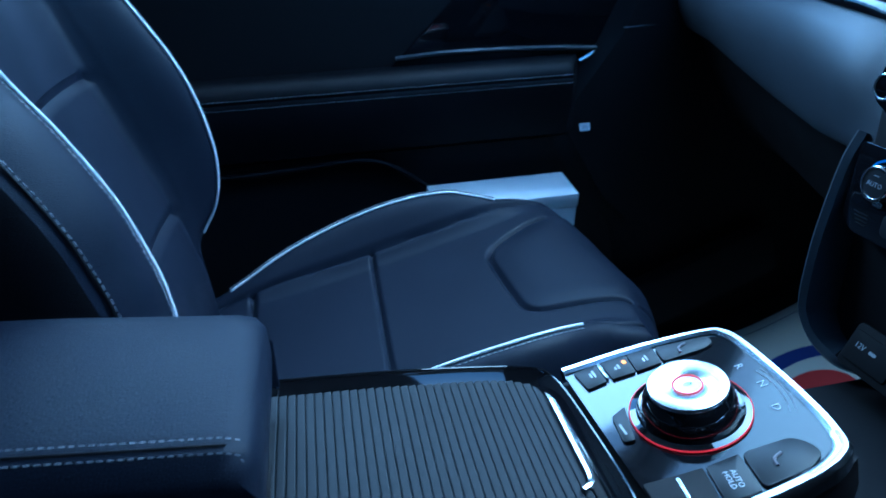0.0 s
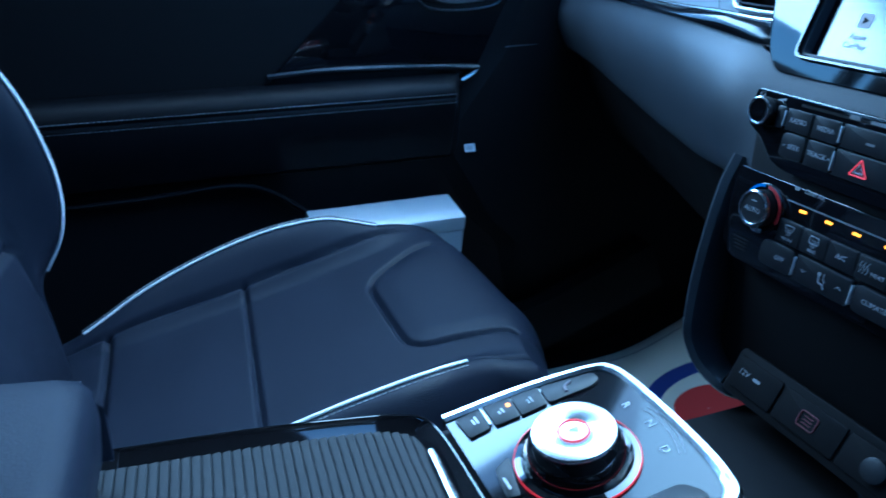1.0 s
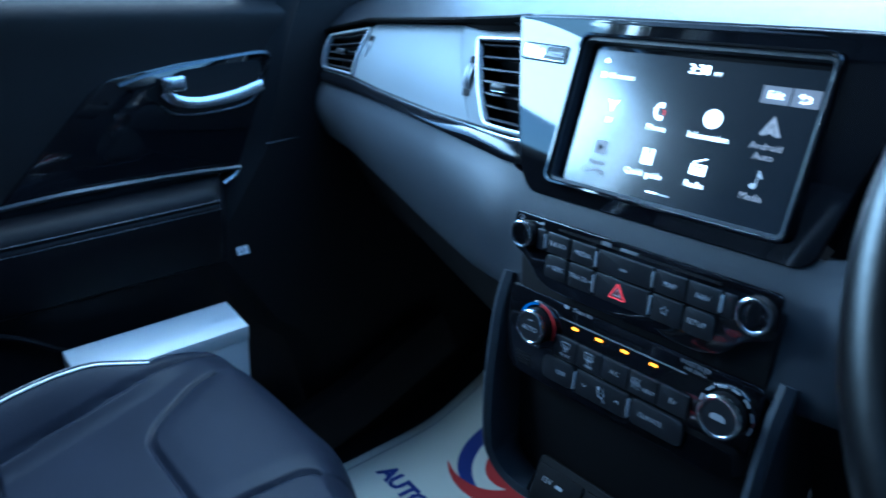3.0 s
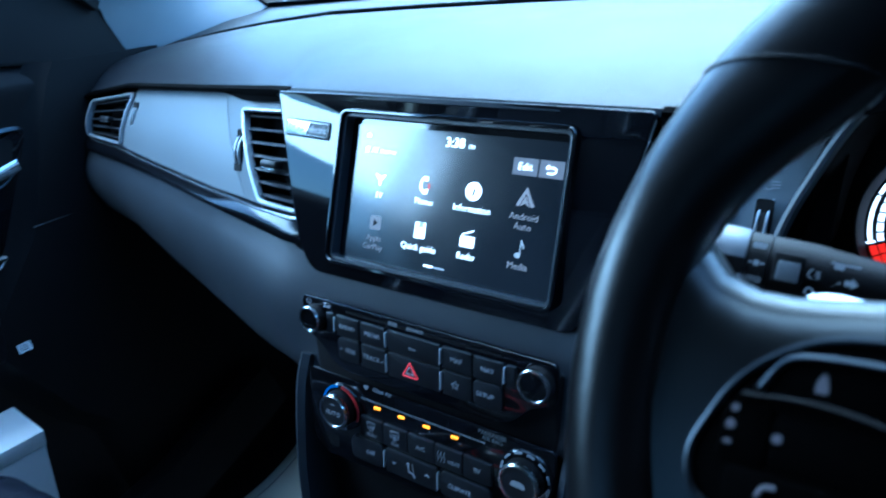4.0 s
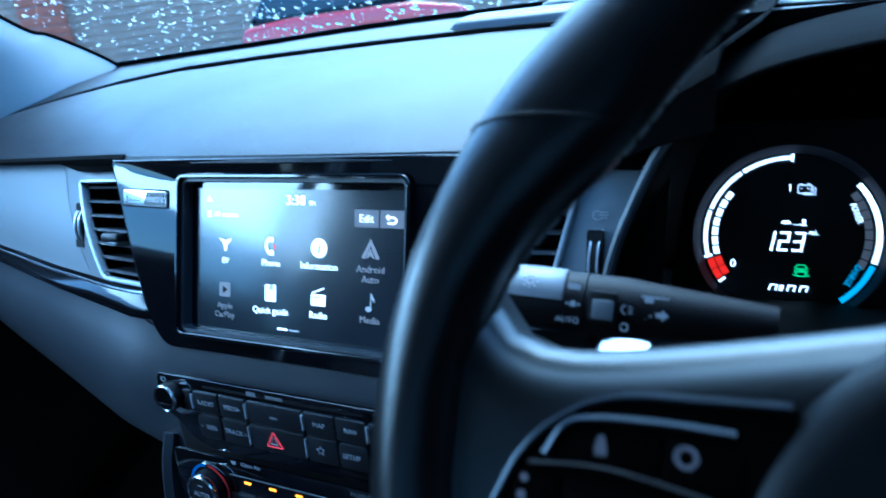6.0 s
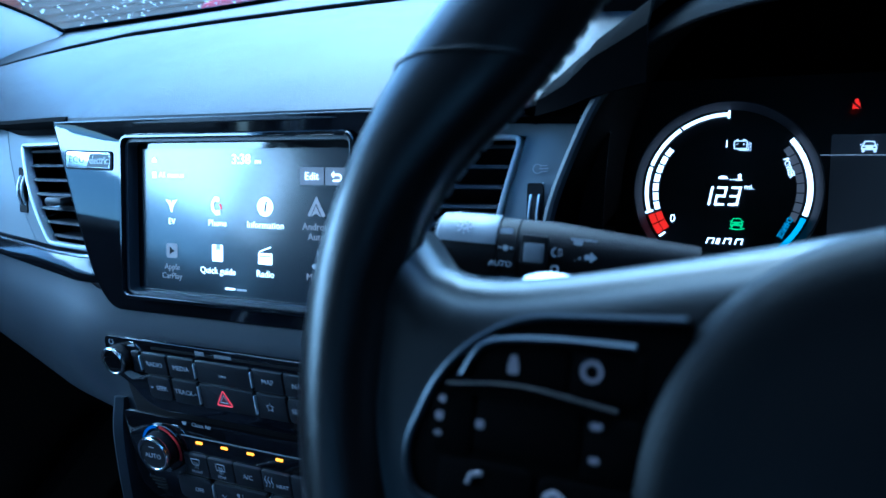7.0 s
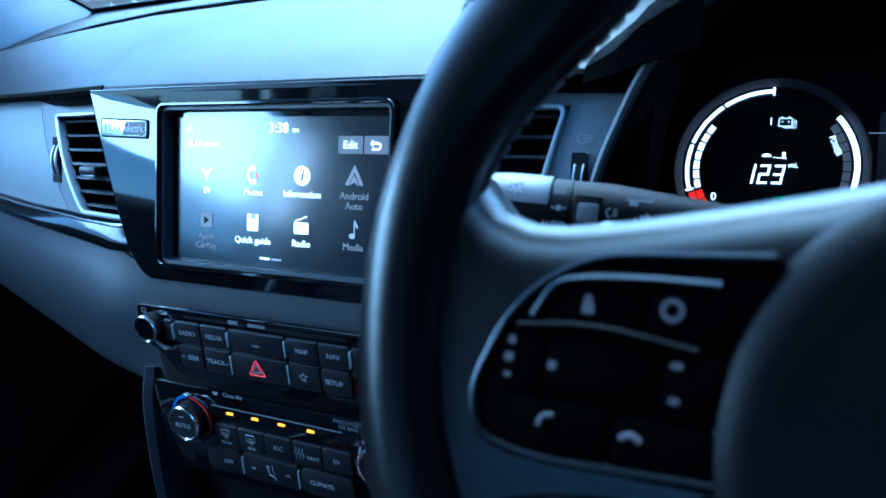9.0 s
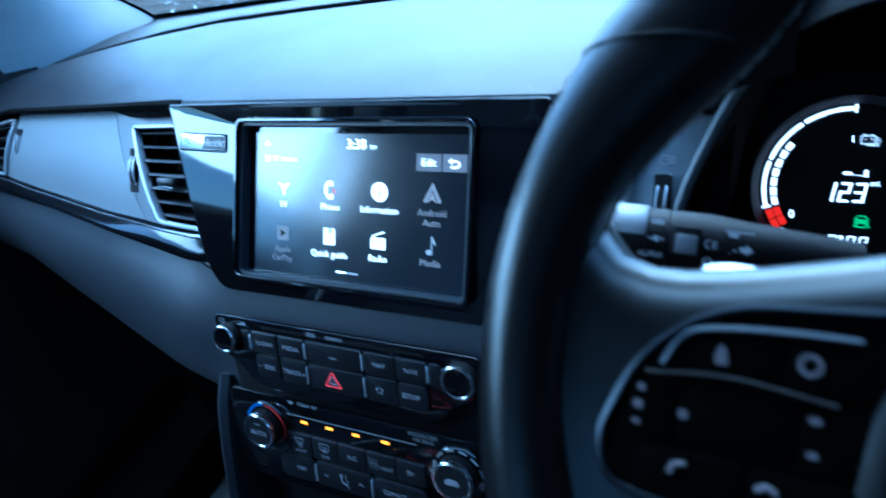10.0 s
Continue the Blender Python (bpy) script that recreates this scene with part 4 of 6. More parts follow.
part("star_mark", sweep(pts, 0.00035, True, tuple(AUD.to_3x3() @ Vector((0, 0, 1)))), MARK, star)
button(0.056, 0.082, V0, V1, AB, aud, "SETUP", r=0.005, tx=0.0672)
for x, z0, z1 in ((-0.0822, U0, U1), (-0.0268, U0, U1), (0.0272, U0, U1), (0.0832, U0, U1), (-0.0268, V0, V1), (0.0272, V0, V1)):
    part("divider", prism(rrect(0.0012, z1 - z0 - 0.006, 0.0005, x, (z0 + z1) / 2), 0.0046, AB, 0.0004), DIVIDER, aud, "satin chrome divider")
part("disc_slot", prism(rrect(0.15, 0.0022, 0.0008, 0.005, 0.0245), 0.0003, AUD @ T(0, 0, 0.0035)), DARK, aud)
part("mark", prism(rrect(0.009, 0.0034, 0.0003, -0.020, 0.0258), 0.0002, AUD @ T(0, 0, 0.0038)), MARK_DIM, aud)
part("mark", prism(rrect(0.016, 0.0026, 0.0003, 0.002, 0.0255), 0.0002, AUD @ T(0, 0, 0.0038)), MARK_DIM, aud)
part("power_mark", arc_band(0.0019, 0.0025, 110, 430, 0.0002, AUD @ T(-0.1125, 0.0255, 0.0038)), MARK, aud)
part("volume_mark", prism([(-0.096, 0.0240), (-0.087, 0.0240), (-0.087, 0.0268)], 0.0002, AUD @ T(0, 0, 0.0038)), MARK, aud)


def knob(m, r, h, parent, label, cap=PIANO, name="knob"):
    k = part(name, turned([(r, 0), (r, h * 0.75), (r * 0.97, h * 0.82)], m, 48), HARD, parent, label)
    part("chrome_ring", turned([(r * 0.99, h * 0.70), (r * 1.02, h * 0.78), (r * 1.0, h * 0.94), (r * 0.93, h), (r * 0.84, h * 0.985), (r * 0.80, h * 0.93), (r * 0.80, h * 0.80)], m, 48, False), CHROME, k, "bright chrome ring")
    part("cap", turned([(r * 0.80, h * 0.6), (r * 0.80, h * 0.92), (r * 0.6, h * 0.94), (r * 0.2, h * 0.945)], m, 40), cap, k)
    return k


knob(AUD @ T(-0.1055, 0.0125, 0.003), 0.0118, 0.010, aud, "round black volume knob with chrome ring")
knob(AUD @ T(0.1100, 0.0130, 0.003), 0.0128, 0.010, aud, "round black tuning knob with chrome ring")

CLI = basis((0, -0.0275, 0.590), (1, 0, 0), (0, 0.10, 1))
cout = rounded([(-0.121, 0.040), (-0.120, -0.030), (-0.105, -0.042), (0.105, -0.042), (0.122, -0.030), (0.124, 0.040)], 0.006)
cli = part("climate_panel", prism(cout[::-1], 0.003, CLI @ T(0, 0, -0.001), 0.001), PIANO, stack, "black climate panel")
CB = CLI @ T(0, 0.0025, 0.001)
xsb = [-0.0600, -0.0350, -0.0088, 0.0185, 0.0460, 0.0725]
for k, s in enumerate(("", "", "A/C", "", "EV")):
    button(xsb[k], xsb[k + 1], -0.011, 0.009, CB, cli, s, 0.0058)
for k, s in ((0, "FRONT"), (1, "REAR")):
    c = (xsb[k] + xsb[k + 1]) / 2
    words(s, 0.0035, CB @ T(c, -0.0068, 0.0036), MARK, cli)
    ring = [CB @ Vector((c + x, 0.0022 + y, 0.0037)) for x, y in (rounded([(-0.003, -0.0025), (0.003, -0.0025), (0.0045, 0.003), (-0.0045, 0.003)], 0.001) if k == 0 else rrect(0.0085, 0.006, 0.0008))]
    part("demist_mark", sweep(ring, 0.00035, True, tuple(CLI.to_3x3() @ Vector((0, 0, 1)))), MARK, cli)
    for q in (-0.0015, 0, 0.0015):
        part("demist_mark", sweep([CB @ Vector((c + q, -0.0035, 0.0037)), CB @ Vector((c + q + 0.0006, 0.0008, 0.0037)), CB @ Vector((c + q - 0.0003, 0.0028, 0.0037))], 0.00028), MARK, cli)
c = (xsb[3] + xsb[4]) / 2 - 0.007
for q in (-0.003, 0, 0.003):
    part("heat_mark", sweep([CB @ Vector((c + q, -0.005, 0.0037)), CB @ Vector((c + q + 0.0012, -0.002, 0.0037)), CB @ Vector((c + q - 0.0006, 0.001, 0.0037)), CB @ Vector((c + q + 0.0008, 0.004, 0.0037))], 0.00045), MARK, cli)
words("HEAT", 0.0046, CB @ T(c + 0.0125, -0.003, 0.0036), MARK, cli)
button(-0.072, -0.035, -0.036, -0.0135, CB, cli, "OFF", 0.0056, r=0.007, tx=-0.0495)
mode = button(-0.0335, 0.0205, -0.036, -0.0135, CB, cli)
button(0.0225, 0.072, -0.036, -0.0135, CB, cli, "CLIMATE", 0.0055, r=0.007, tx=0.0425)
for x in (-0.0342, 0.0215):
    part("divider", prism(rrect(0.0012, 0.016, 0.0005, x, -0.0248), 0.0046, CB, 0.0004), DIVIDER, cli, "satin chrome divider")
for c, sg in ((-0.0235, -1), (0.0105, 1)):
    part("arrow", sweep([CB @ Vector((c + q, -0.0245 + sg * (0.0012 if q == 0 else -0.0008), 0.0037)) for q in (-0.0022, 0, 0.0022)], 0.0004), MARK, mode)
part("airflow_figure", turned([(0.0016, 0), (0.0016, 0.0002)], CB @ T(-0.0085, -0.0205, 0.0036), 16), MARK, mode)
part("airflow_figure", sweep([CB @ Vector(p) for p in ((-0.0085, -0.0225, 0.0037), (-0.0075, -0.0275, 0.0037), (-0.0035, -0.0280, 0.0037), (-0.0018, -0.0315, 0.0037))], 0.0007), MARK, mode)
part("airflow_figure", sweep([CB @ Vector(p) for p in ((-0.0040, -0.0190, 0.0037), (-0.0040, -0.0235, 0.0037), (-0.0020, -0.0260, 0.0037))], 0.0004), MARK, mode)
for x in (-0.0415, -0.0160, 0.0098, 0.0372):
    part("indicator_lamp", prism(rrect(0.0066, 0.0022, 0.0006, x, 0.0222), 0.0009, CLI @ T(0, 0, 0.0018)), AMBER, cli, "lit amber indicator")
part("trim_line", prism(rrect(0.125, 0.0010, 0.0004, 0.003, 0.0268), 0.0006, CLI @ T(0, 0, 0.0018)), MARK_DIM, cli)
words("Clean Air", 0.0052, CLI @ T(-0.0355, 0.0385, 0.0022), MARK, cli)
for q, a in ((-0.0008, 25), (0.0008, -25)):
    part("leaf_mark", prism(rounded([(-0.0009, -0.0018), (0.0009, -0.0018), (0.0012, 0.0016), (-0.0012, 0.0016)], 0.0008), 0.0002, CLI @ T(-0.0530 + 1.4 * q, 0.0385, 0.0022) @ Euler((0, 0, radians(a))).to_matrix().to_4x4()), MARK, cli)
words("PASSENGER\nAIR BAG", 0.0048, CLI @ T(0.0715, 0.0335, 0.0022), MARK_DIM, cli, line=0.9)
for x, txt, rr in ((-0.0810, "AUTO", 0.0160), (0.1010, "", 0.0165)):
    km = CLI @ T(x, 0.012, 0.002)
    part("knob_base", turned([(rr * 1.36, 0), (rr * 1.34, 0.002), (rr * 1.28, 0.003)], km, 48), PIANO, cli)
    k = knob(km, rr, 0.014, cli, "round climate knob with chrome ring", BUTTON)
    if txt:
        words(txt, 0.0062, km @ T(0, -0.001, 0.0134), MARK, k)
        part("mark", prism(rrect(0.006, 0.0008, 0.0002, 0, 0.007), 0.0002, km @ T(0, 0, 0.0132)), MARK, k)
        part("nub", prism(rrect(0.011, 0.0055, 0.0024, 0, -0.0195), 0.004, km, 0.0012), SILVER, cli, "small bright push button")
        part("blue_arc", arc_band(rr * 1.16, rr * 1.30, 95, 165, 0.0006, km @ T(0, 0, 0.0028)), BLUE_PAINT, cli, "printed blue arc")
        part("red_arc", arc_band(rr * 1.16, rr * 1.30, -25, 85, 0.0006, km @ T(0, 0, 0.0028)), RED_PAINT, cli, "printed red arc")
    else:
        part("car_mark", prism(rounded([(-0.006, -0.002), (0.006, -0.002), (0.006, 0.001), (0.003, 0.003), (-0.003, 0.003), (-0.006, 0.001)], 0.001), 0.0002, km @ T(0, 0, 0.0134)), MARK, k)
        for a in range(8):
            part("fan_tick", arc_band(rr * 1.17, rr * 1.17 + 0.0016, 205 - a * 30, 205 - a * 30 - 18, 0.0006, km @ T(0, 0, 0.0028), 6), MARK, cli)
for k in range(4):
    part("sensor_slot", prism(rrect(0.018 - 0.002 * k, 0.0012, 0.0005, -0.098 + 0.001 * k, -0.022 - 0.0032 * k), 0.0006, CLI @ T(0, 0, 0.0018)), DARK, cli)
part("stack_body", rbox(0.24, 0.10, 0.26, 0.004, T(0.0, 0.035, 0.55)), DARK, stack)
for sgn in (-1, 1):
    line = spline([(sgn * 0.134, -0.012, 0.632), (sgn * 0.133, -0.026, 0.60), (sgn * 0.131, -0.040, 0.53), (sgn * 0.127, -0.046, 0.47), (sgn * 0.120, -0.045, 0.447), (sgn * 0.105, -0.041, 0.430), (sgn * 0.082, -0.034, 0.420), (sgn * 0.07, -0.02, 0.416)], 6)
    part("side_fin", sweep(line, [(-0.004, -0.10), (-0.006, 0.004), (0, 0.008), (0.006, 0.004), (0.006, -0.10)], up=(0, -1, 0)), SOFT, stack, "grained dark grey side fin")

# ---- centre console ----
SLOPE = math.atan(0.21)
CON = basis((0.018, -0.262, 0.477), (1, 0, 0), (0, math.cos(SLOPE), math.sin(SLOPE)))   # the selector panel, y forward up the slope
console = thing("centre_console", "black floating centre console with gloss trim and a ribbed roller cover", "console")


body_rows = []
for y, z, hw in ((-0.95, 0.46, 0.105), (-0.60, 0.468, 0.105), (-0.345, 0.446, 0.100), (-0.20, 0.470, 0.098), (-0.172, 0.470, 0.085), (-0.165, 0.455, 0.07)):
    c = 0.012
    body_rows.append([(c - hw, y, 0.05), (c - hw, y, z - 0.03), (c - hw + 0.004, y, z - 0.006), (c - hw + 0.012, y, z), (c, y, z), (c + hw - 0.012, y, z), (c + hw - 0.004, y, z - 0.006), (c + hw, y, z - 0.03), (c + hw, y, 0.05)])
part("console_body", surface(body_rows[:3], thick=0.004), HARD, console, "black plastic console sides")
fr = []
for y, z, hw, low in ((-0.345, 0.446, 0.100, 0.05), (-0.26, 0.463, 0.100, 0.30), (-0.20, 0.476, 0.098, 0.38), (-0.176, 0.478, 0.085, 0.43), (-0.168, 0.470, 0.07, 0.44)):
    c = 0.014
    fr.append([(c - hw, y, low), (c - hw, y, z - 0.02), (c - hw + 0.006, y, z - 0.002), (c, y, z - 0.001), (c + hw - 0.006, y, z - 0.002), (c + hw, y, z - 0.02), (c + hw, y, low)])
part("console_nose", surface(fr, thick=0.004), HARD, console, "black plastic console nose")

# silver frame and gloss plate of the selector panel, in its own plane
frame_out = [(-0.097, -0.066), (-0.094, 0.000), (-0.084, 0.062), (-0.072, 0.079), (-0.045, 0.084), (0.018, 0.084), (0.066, 0.0795), (0.087, 0.068), (0.097, 0.026), (0.100, -0.066)]
frame_in = [(-0.088, -0.066), (-0.086, 0.000), (-0.078, 0.058), (-0.068, 0.071), (-0.043, 0.075), (0.018, 0.075), (0.060, 0.0705), (0.0775, 0.059), (0.087, 0.022), (0.090, -0.066)]
fo, fi = spline([(x, y, 0) for x, y in frame_out], 5), spline([(x, y, 0) for x, y in frame_in], 5)
rows = []
for a, b in zip(fo, fi):
    rows.append([CON @ (a + Vector((0, 0, -0.012))), CON @ a, CON @ (a.lerp(b, 0.25) + Vector((0, 0, 0.0035))), CON @ (a.lerp(b, 0.7) + Vector((0, 0, 0.0035))), CON @ (b + Vector((0, 0, 0.001))), CON @ (b + Vector((0, 0, -0.004)))])
part("panel_frame", surface(rows), SILVER, console, "satin silver frame round the selector panel")
part("selector_panel", prism([(p.x, p.y) for p in fi][::-1], 0.002, CON @ T(0, 0, -0.002)), CONSOLE_GLOSS, console, "gloss black selector panel")

# buttons along both sides of the selector
PB = CON @ T(0, 0, 0.0002)


def pad(points, mat=PAD_BLACK, lift=0.0022, name="button", r=0.002):
    return part(name, prism(rounded(points, r), lift, PB, 0.0006), mat, console)


b1 = pad([(-0.0850, -0.0590), (-0.0595, -0.0565), (-0.0612, -0.0385), (-0.0860, -0.0385)])
b2 = pad([(-0.0862, -0.0338), (-0.0612, -0.0338), (-0.0606, -0.0128), (-0.0855, -0.0108)])
b3 = pad([(-0.0852, -0.0098), (-0.0606, -0.0118), (-0.0612, 0.0112), (-0.0830, 0.0136)])
b4 = pad([(-0.0826, 0.0150), (-0.0612, 0.0126), (-0.0600, 0.0500), (-0.0640, 0.0600), (-0.0740, 0.0600)], r=0.004)
pad([(-0.0860, -0.0374), (-0.0640, -0.0378), (-0.0640, -0.0356), (-0.0858, -0.0350)], SILVER, 0.003, "divider", 0.0005)
part("indicator_lamp", prism(rrect(0.0045, 0.0032, 0.0008, -0.0768, -0.0160), 0.0026, PB), AMBER, b2, "lit amber indicator")
for x, y, w, h, o in ((-0.075, -0.046, 0.006, 0.009, b1), (-0.0735, -0.024, 0.005, 0.006, b2), (-0.0725, 0.001, 0.004, 0.007, b3)):
    part("mark", prism(rrect(h, w * 0.28, 0.0004, x, y + 0.0015), 0.0002, PB @ T(0, 0, 0.0023)), MARK, o)
    part("mark", prism(rrect(h * 0.7, w * 0.28, 0.0004, x + 0.001, y - 0.0015), 0.0002, PB @ T(0, 0, 0.0023)), MARK, o)


def seat_mark(x, y, owner):
    part("seat_mark", sweep(spline([PB @ Vector((x + a, y + b, 0.0026)) for a, b in ((0.004, -0.004), (-0.001, -0.003), (-0.0035, 0.0), (-0.005, 0.005))], 4), 0.0012, up=(0, 0, 1)), MARK_ICON, owner)


seat_mark(-0.0685, 0.034, b4)
r1 = pad([(0.0550, -0.0195), (0.0880, -0.0240), (0.0880, 0.0020), (0.0540, 0.0062)])
r2 = pad([(0.0540, 0.0082), (0.0872, 0.0040), (0.0850, 0.0400), (0.0780, 0.0540), (0.0680, 0.0540), (0.0560, 0.0460)], r=0.006)
seat_mark(0.071, 0.026, r2)
words("AUTO\nHOLD", 0.0058, PB @ T(0.0725, -0.0095, 0.0023) @ Euler((0, 0, radians(-8))).to_matrix().to_4x4(), MARK, r1, line=0.9)
pad([(0.0500, -0.0650), (0.0870, -0.0650), (0.0880, -0.0262), (0.0545, -0.0215), (0.0530, -0.0400)], DARK)
pad([(0.0555, -0.0425), (0.0880, -0.0460), (0.0880, -0.0435), (0.0560, -0.0400)], SILVER, 0.003, "divider", 0.0005)
lk = pad([(-0.0270, -0.0400), (-0.0210, -0.0540), (0.0080, -0.0580), (0.0100, -0.0490), (-0.0120, -0.0440)][::-1], PAD_BLACK, r=0.003)
part("mark", prism(rrect(0.012, 0.0018, 0.0006, -0.004, -0.0525), 0.0002, PB @ T(0, 0, 0.0023)), MARK, lk)
for s, x, y in (("R", -0.0280, 0.0604), ("N", -0.0020, 0.0633), ("D", 0.0248, 0.0565)):
    words(s, 0.0095, PB @ T(x, y, 0.0002), MARK, console, "gear_letter")
for r in (0.0700, 0.0742):
    part("gear_arc", arc_band(r, r + 0.0005, 62, 104, 0.0003, PB), MARK_DIM, console)

# rotary selector
selector = thing("gear_selector", "round satin-silver rotary gear selector with a red lit ring", "gear selector")
KN = CON @ T(-0.0015, 0.0015, 0.0)
part("well", turned([(0.0445, 0.0), (0.0445, 0.002), (0.040, 0.003), (0.037, 0.001)], KN, 64), PIANO, selector, "gloss black well")
part("red_ring", turned([(0.0452, 0.0008), (0.0454, 0.0018), (0.0449, 0.0023), (0.0445, 0.0020)], KN, 64, False), RED_LINE, selector, "red lit ring")
part("grip", turned([(0.0365, 0.0), (0.0345, 0.013), (0.0315, 0.021), (0.0298, 0.0235)], KN, 64), PIANO, selector, "gloss black grip")
part("top_cap", turned([(0.0299, 0.0230), (0.0301, 0.0245), (0.0292, 0.0262), (0.0265, 0.0268), (0.012, 0.0258), (0.0115, 0.0254)], KN, 64), SILVER, selector, "satin silver cap")
part("red_circle", turned([(0.0114, 0.0258), (0.0112, 0.0262), (0.0102, 0.0262), (0.0100, 0.0258)], KN, 48, False), RED_LINE, selector, "red lit circle")
words("P", 0.008, KN @ T(0, 0, 0.0262), MARK_DIM, selector)

# rails, roller cover and its silver pull
TAM = [(-0.345, 0.458), (-0.40, 0.464), (-0.48, 0.472), (-0.60, 0.482)]


def tam_z(y):
    for (a, za), (b, zb) in zip(TAM, TAM[1:]):
        if y >= b:
            return za + (zb - za) * (y - a) / (b - a)
    return TAM[-1][1]


rail = [(-0.095, -0.62, tam_z(-0.62) + 0.001), (-0.094, -0.48, tam_z(-0.48)), (-0.0915, -0.395, tam_z(-0.39)), (-0.086, -0.36, 0.4600), (-0.070, -0.344, 0.4605), (0.0, -0.341, 0.4605), (0.080, -0.344, 0.4605),
        (0.110, -0.36, 0.4600), (0.118, -0.395, tam_z(-0.39)), (0.120, -0.48, tam_z(-0.48)), (0.121, -0.62, tam_z(-0.62) + 0.001)]
sec = [(-0.010, -0.02), (-0.010, 0.0018), (-0.0095, 0.0028), (-0.0088, 0.0030), (-0.0080, 0.0026), (-0.0072, 0.0006), (0.0030, -0.0062), (0.0045, -0.0074), (0.0045, -0.02)]
line = spline(rail, 6)
part("cover_rail", sweep(line, sec), PIANO, console, "gloss black rail round the roller cover")
y = -0.352
rib_h = 0.0011
prof = []
while y > -0.605:
    z = tam_z(y) - 0.006
    prof += [(y, z - rib_h), (y - 0.0005, z - 0.0002), (y - 0.0012, z), (y - 0.0057, z), (y - 0.0064, z - 0.0002), (y - 0.0068, z - rib_h)]
    y -= 0.0071
part("roller_cover", surface([[(x, yy - 0.06 * (x - 0.012), zz) for yy, zz in prof] for x in (-0.092, 0.0, 0.117)]), ROLLER, console, "dark grey ribbed roller cover", smooth=False)
part("cover_pull", sweep(spline([(-0.0520, -0.3455, 0.4560), (-0.02, -0.3475, 0.4560), (0.02, -0.3500, 0.4560), (0.0400, -0.3515, 0.4560), (0.0480, -0.3545, 0.4560), (0.0520, -0.3620, 0.4560)], 6), [(-0.0021, -0.003), (-0.0021, 0.0012), (0, 0.0022), (0.0021, 0.0012), (0.0021, -0.003)]), CHROME, console, "bright silver pull bar")
part("cover_nose", rbox(0.19, 0.012, 0.004, 0.001, T(0.012, -0.3475, 0.4500)), DARK, console)

# armrest
armrest = thing("armrest", "black leather armrest lid with grey double stitching", "armrest")
AX0, AX1 = -0.084, 0.086
rows = []
for y, z, drop in ((-0.566, 0.505, 0), (-0.563, 0.530, 0), (-0.564, 0.549, 0), (-0.570, 0.558, 0), (-0.582, 0.562, 0), (-0.62, 0.567, 0), (-0.70, 0.578, 0), (-0.80, 0.588, 0), (-0.92, 0.592, 0)):
    r = []
    for u in np.linspace(0, 1, 21):
        x = AX0 + (AX1 - AX0) * u
        e = abs(2 * u - 1)
        zz = z + 0.004 * (1 - e ** 2) - 0.012 * max(0, e - 0.86) ** 2 / 0.0196
        r.append((x, y - 0.006 * (e ** 8) - 0.06 * (x - AX0), zz))
    yn = y - 0.06 * (AX1 - AX0)
    r = [(AX0 + 0.006, y, 0.492), (AX0 - 0.001, y, z - 0.02)] + r + [(AX1 + 0.001, yn, z - 0.02), (AX1 - 0.002, yn, 0.492)]
    rows.append(r)
lid = part("lid", surface(rows), LEATHER, armrest, "padded black leather lid")
base = part("bin", rbox(0.17, 0.40, 0.14, 0.008, T(0.008, -0.775, 0.42)), HARD, armrest, "black plastic bin")
stitches([(AX0 + 0.006, y, z) for y, z in ((-0.575, 0.5555), (-0.62, 0.5625), (-0.70, 0.5735), (-0.80, 0.5835), (-0.92, 0.5875))], armrest)
LIDZ = ((-0.582, 0.562), (-0.62, 0.567), (-0.70, 0.578), (-0.80, 0.588), (-0.92, 0.592))
for dx, dz, nrm in ((0.017, 0.0024, (0, 0, 1)), (0.007, -0.0004, (0.4, 0, 1))):
    line = [(AX1 - dx, -0.5800, 0.5500 + dz), (AX1 - dx, -0.5840, 0.5590 + dz), (AX1 - dx, -0.5920, 0.5622 + dz)] + [(AX1 - dx, y - 0.008, z + dz) for y, z in LIDZ[1:]]
    stitches(line, armrest, r=0.0003, step=0.0050, length=0.0030, normal=nrm)
part("lid_seam", sweep([(AX1 - 0.012, y - 0.008, z + 0.0012) for y, z in LIDZ], 0.0009), SIDE_VINYL, armrest)

# tray under the stack with a socket panel
tray = thing("front_tray", "black open tray with charging sockets below the climate panel", "storage tray")
part("tray_floor", rbox(0.185, 0.25, 0.012, 0.004, T(0.020, -0.025, 0.396)), DARK, tray)
MT = basis((0.014, -0.034, 0.447), (1, 0, 0), (0, 0.5, 1))
part("socket_panel", prism(rrect(0.178, 0.044, 0.006, 0.002, 0), 0.004, MT, 0.001), DARK, tray)
for x, w in ((-0.058, 0.052), (0.003, 0.064), (0.062, 0.048)):
    s = part("socket_flap", prism(rrect(w, 0.030, 0.003, x, 0), 0.006, MT, 0.001), DARK, tray)
words("12V", 0.0075, MT @ T(-0.071, 0.002, 0.0062), MARK, tray)
part("mark", prism(rrect(0.008, 0.003, 0.001, -0.056, 0.002), 0.0002, MT @ T(0, 0, 0.0062)), MARK, tray)
ring = [MT @ Vector((x, y, 0.0064)) for x, y in rrect(0.017, 0.013, 0.003, 0.003, 0)]
part("socket_mark", sweep(ring, 0.0007, True, tuple(MT.to_3x3() @ Vector((0, 0, 1)))), DULL_RED, tray, "dull red charging symbol")
for yy in (-0.003, 0.0, 0.003):
    part("socket_mark", prism(rrect(0.009, 0.0010, 0.0003, 0.003, yy), 0.0003, MT @ T(0, 0, 0.0062)), DULL_RED, tray)
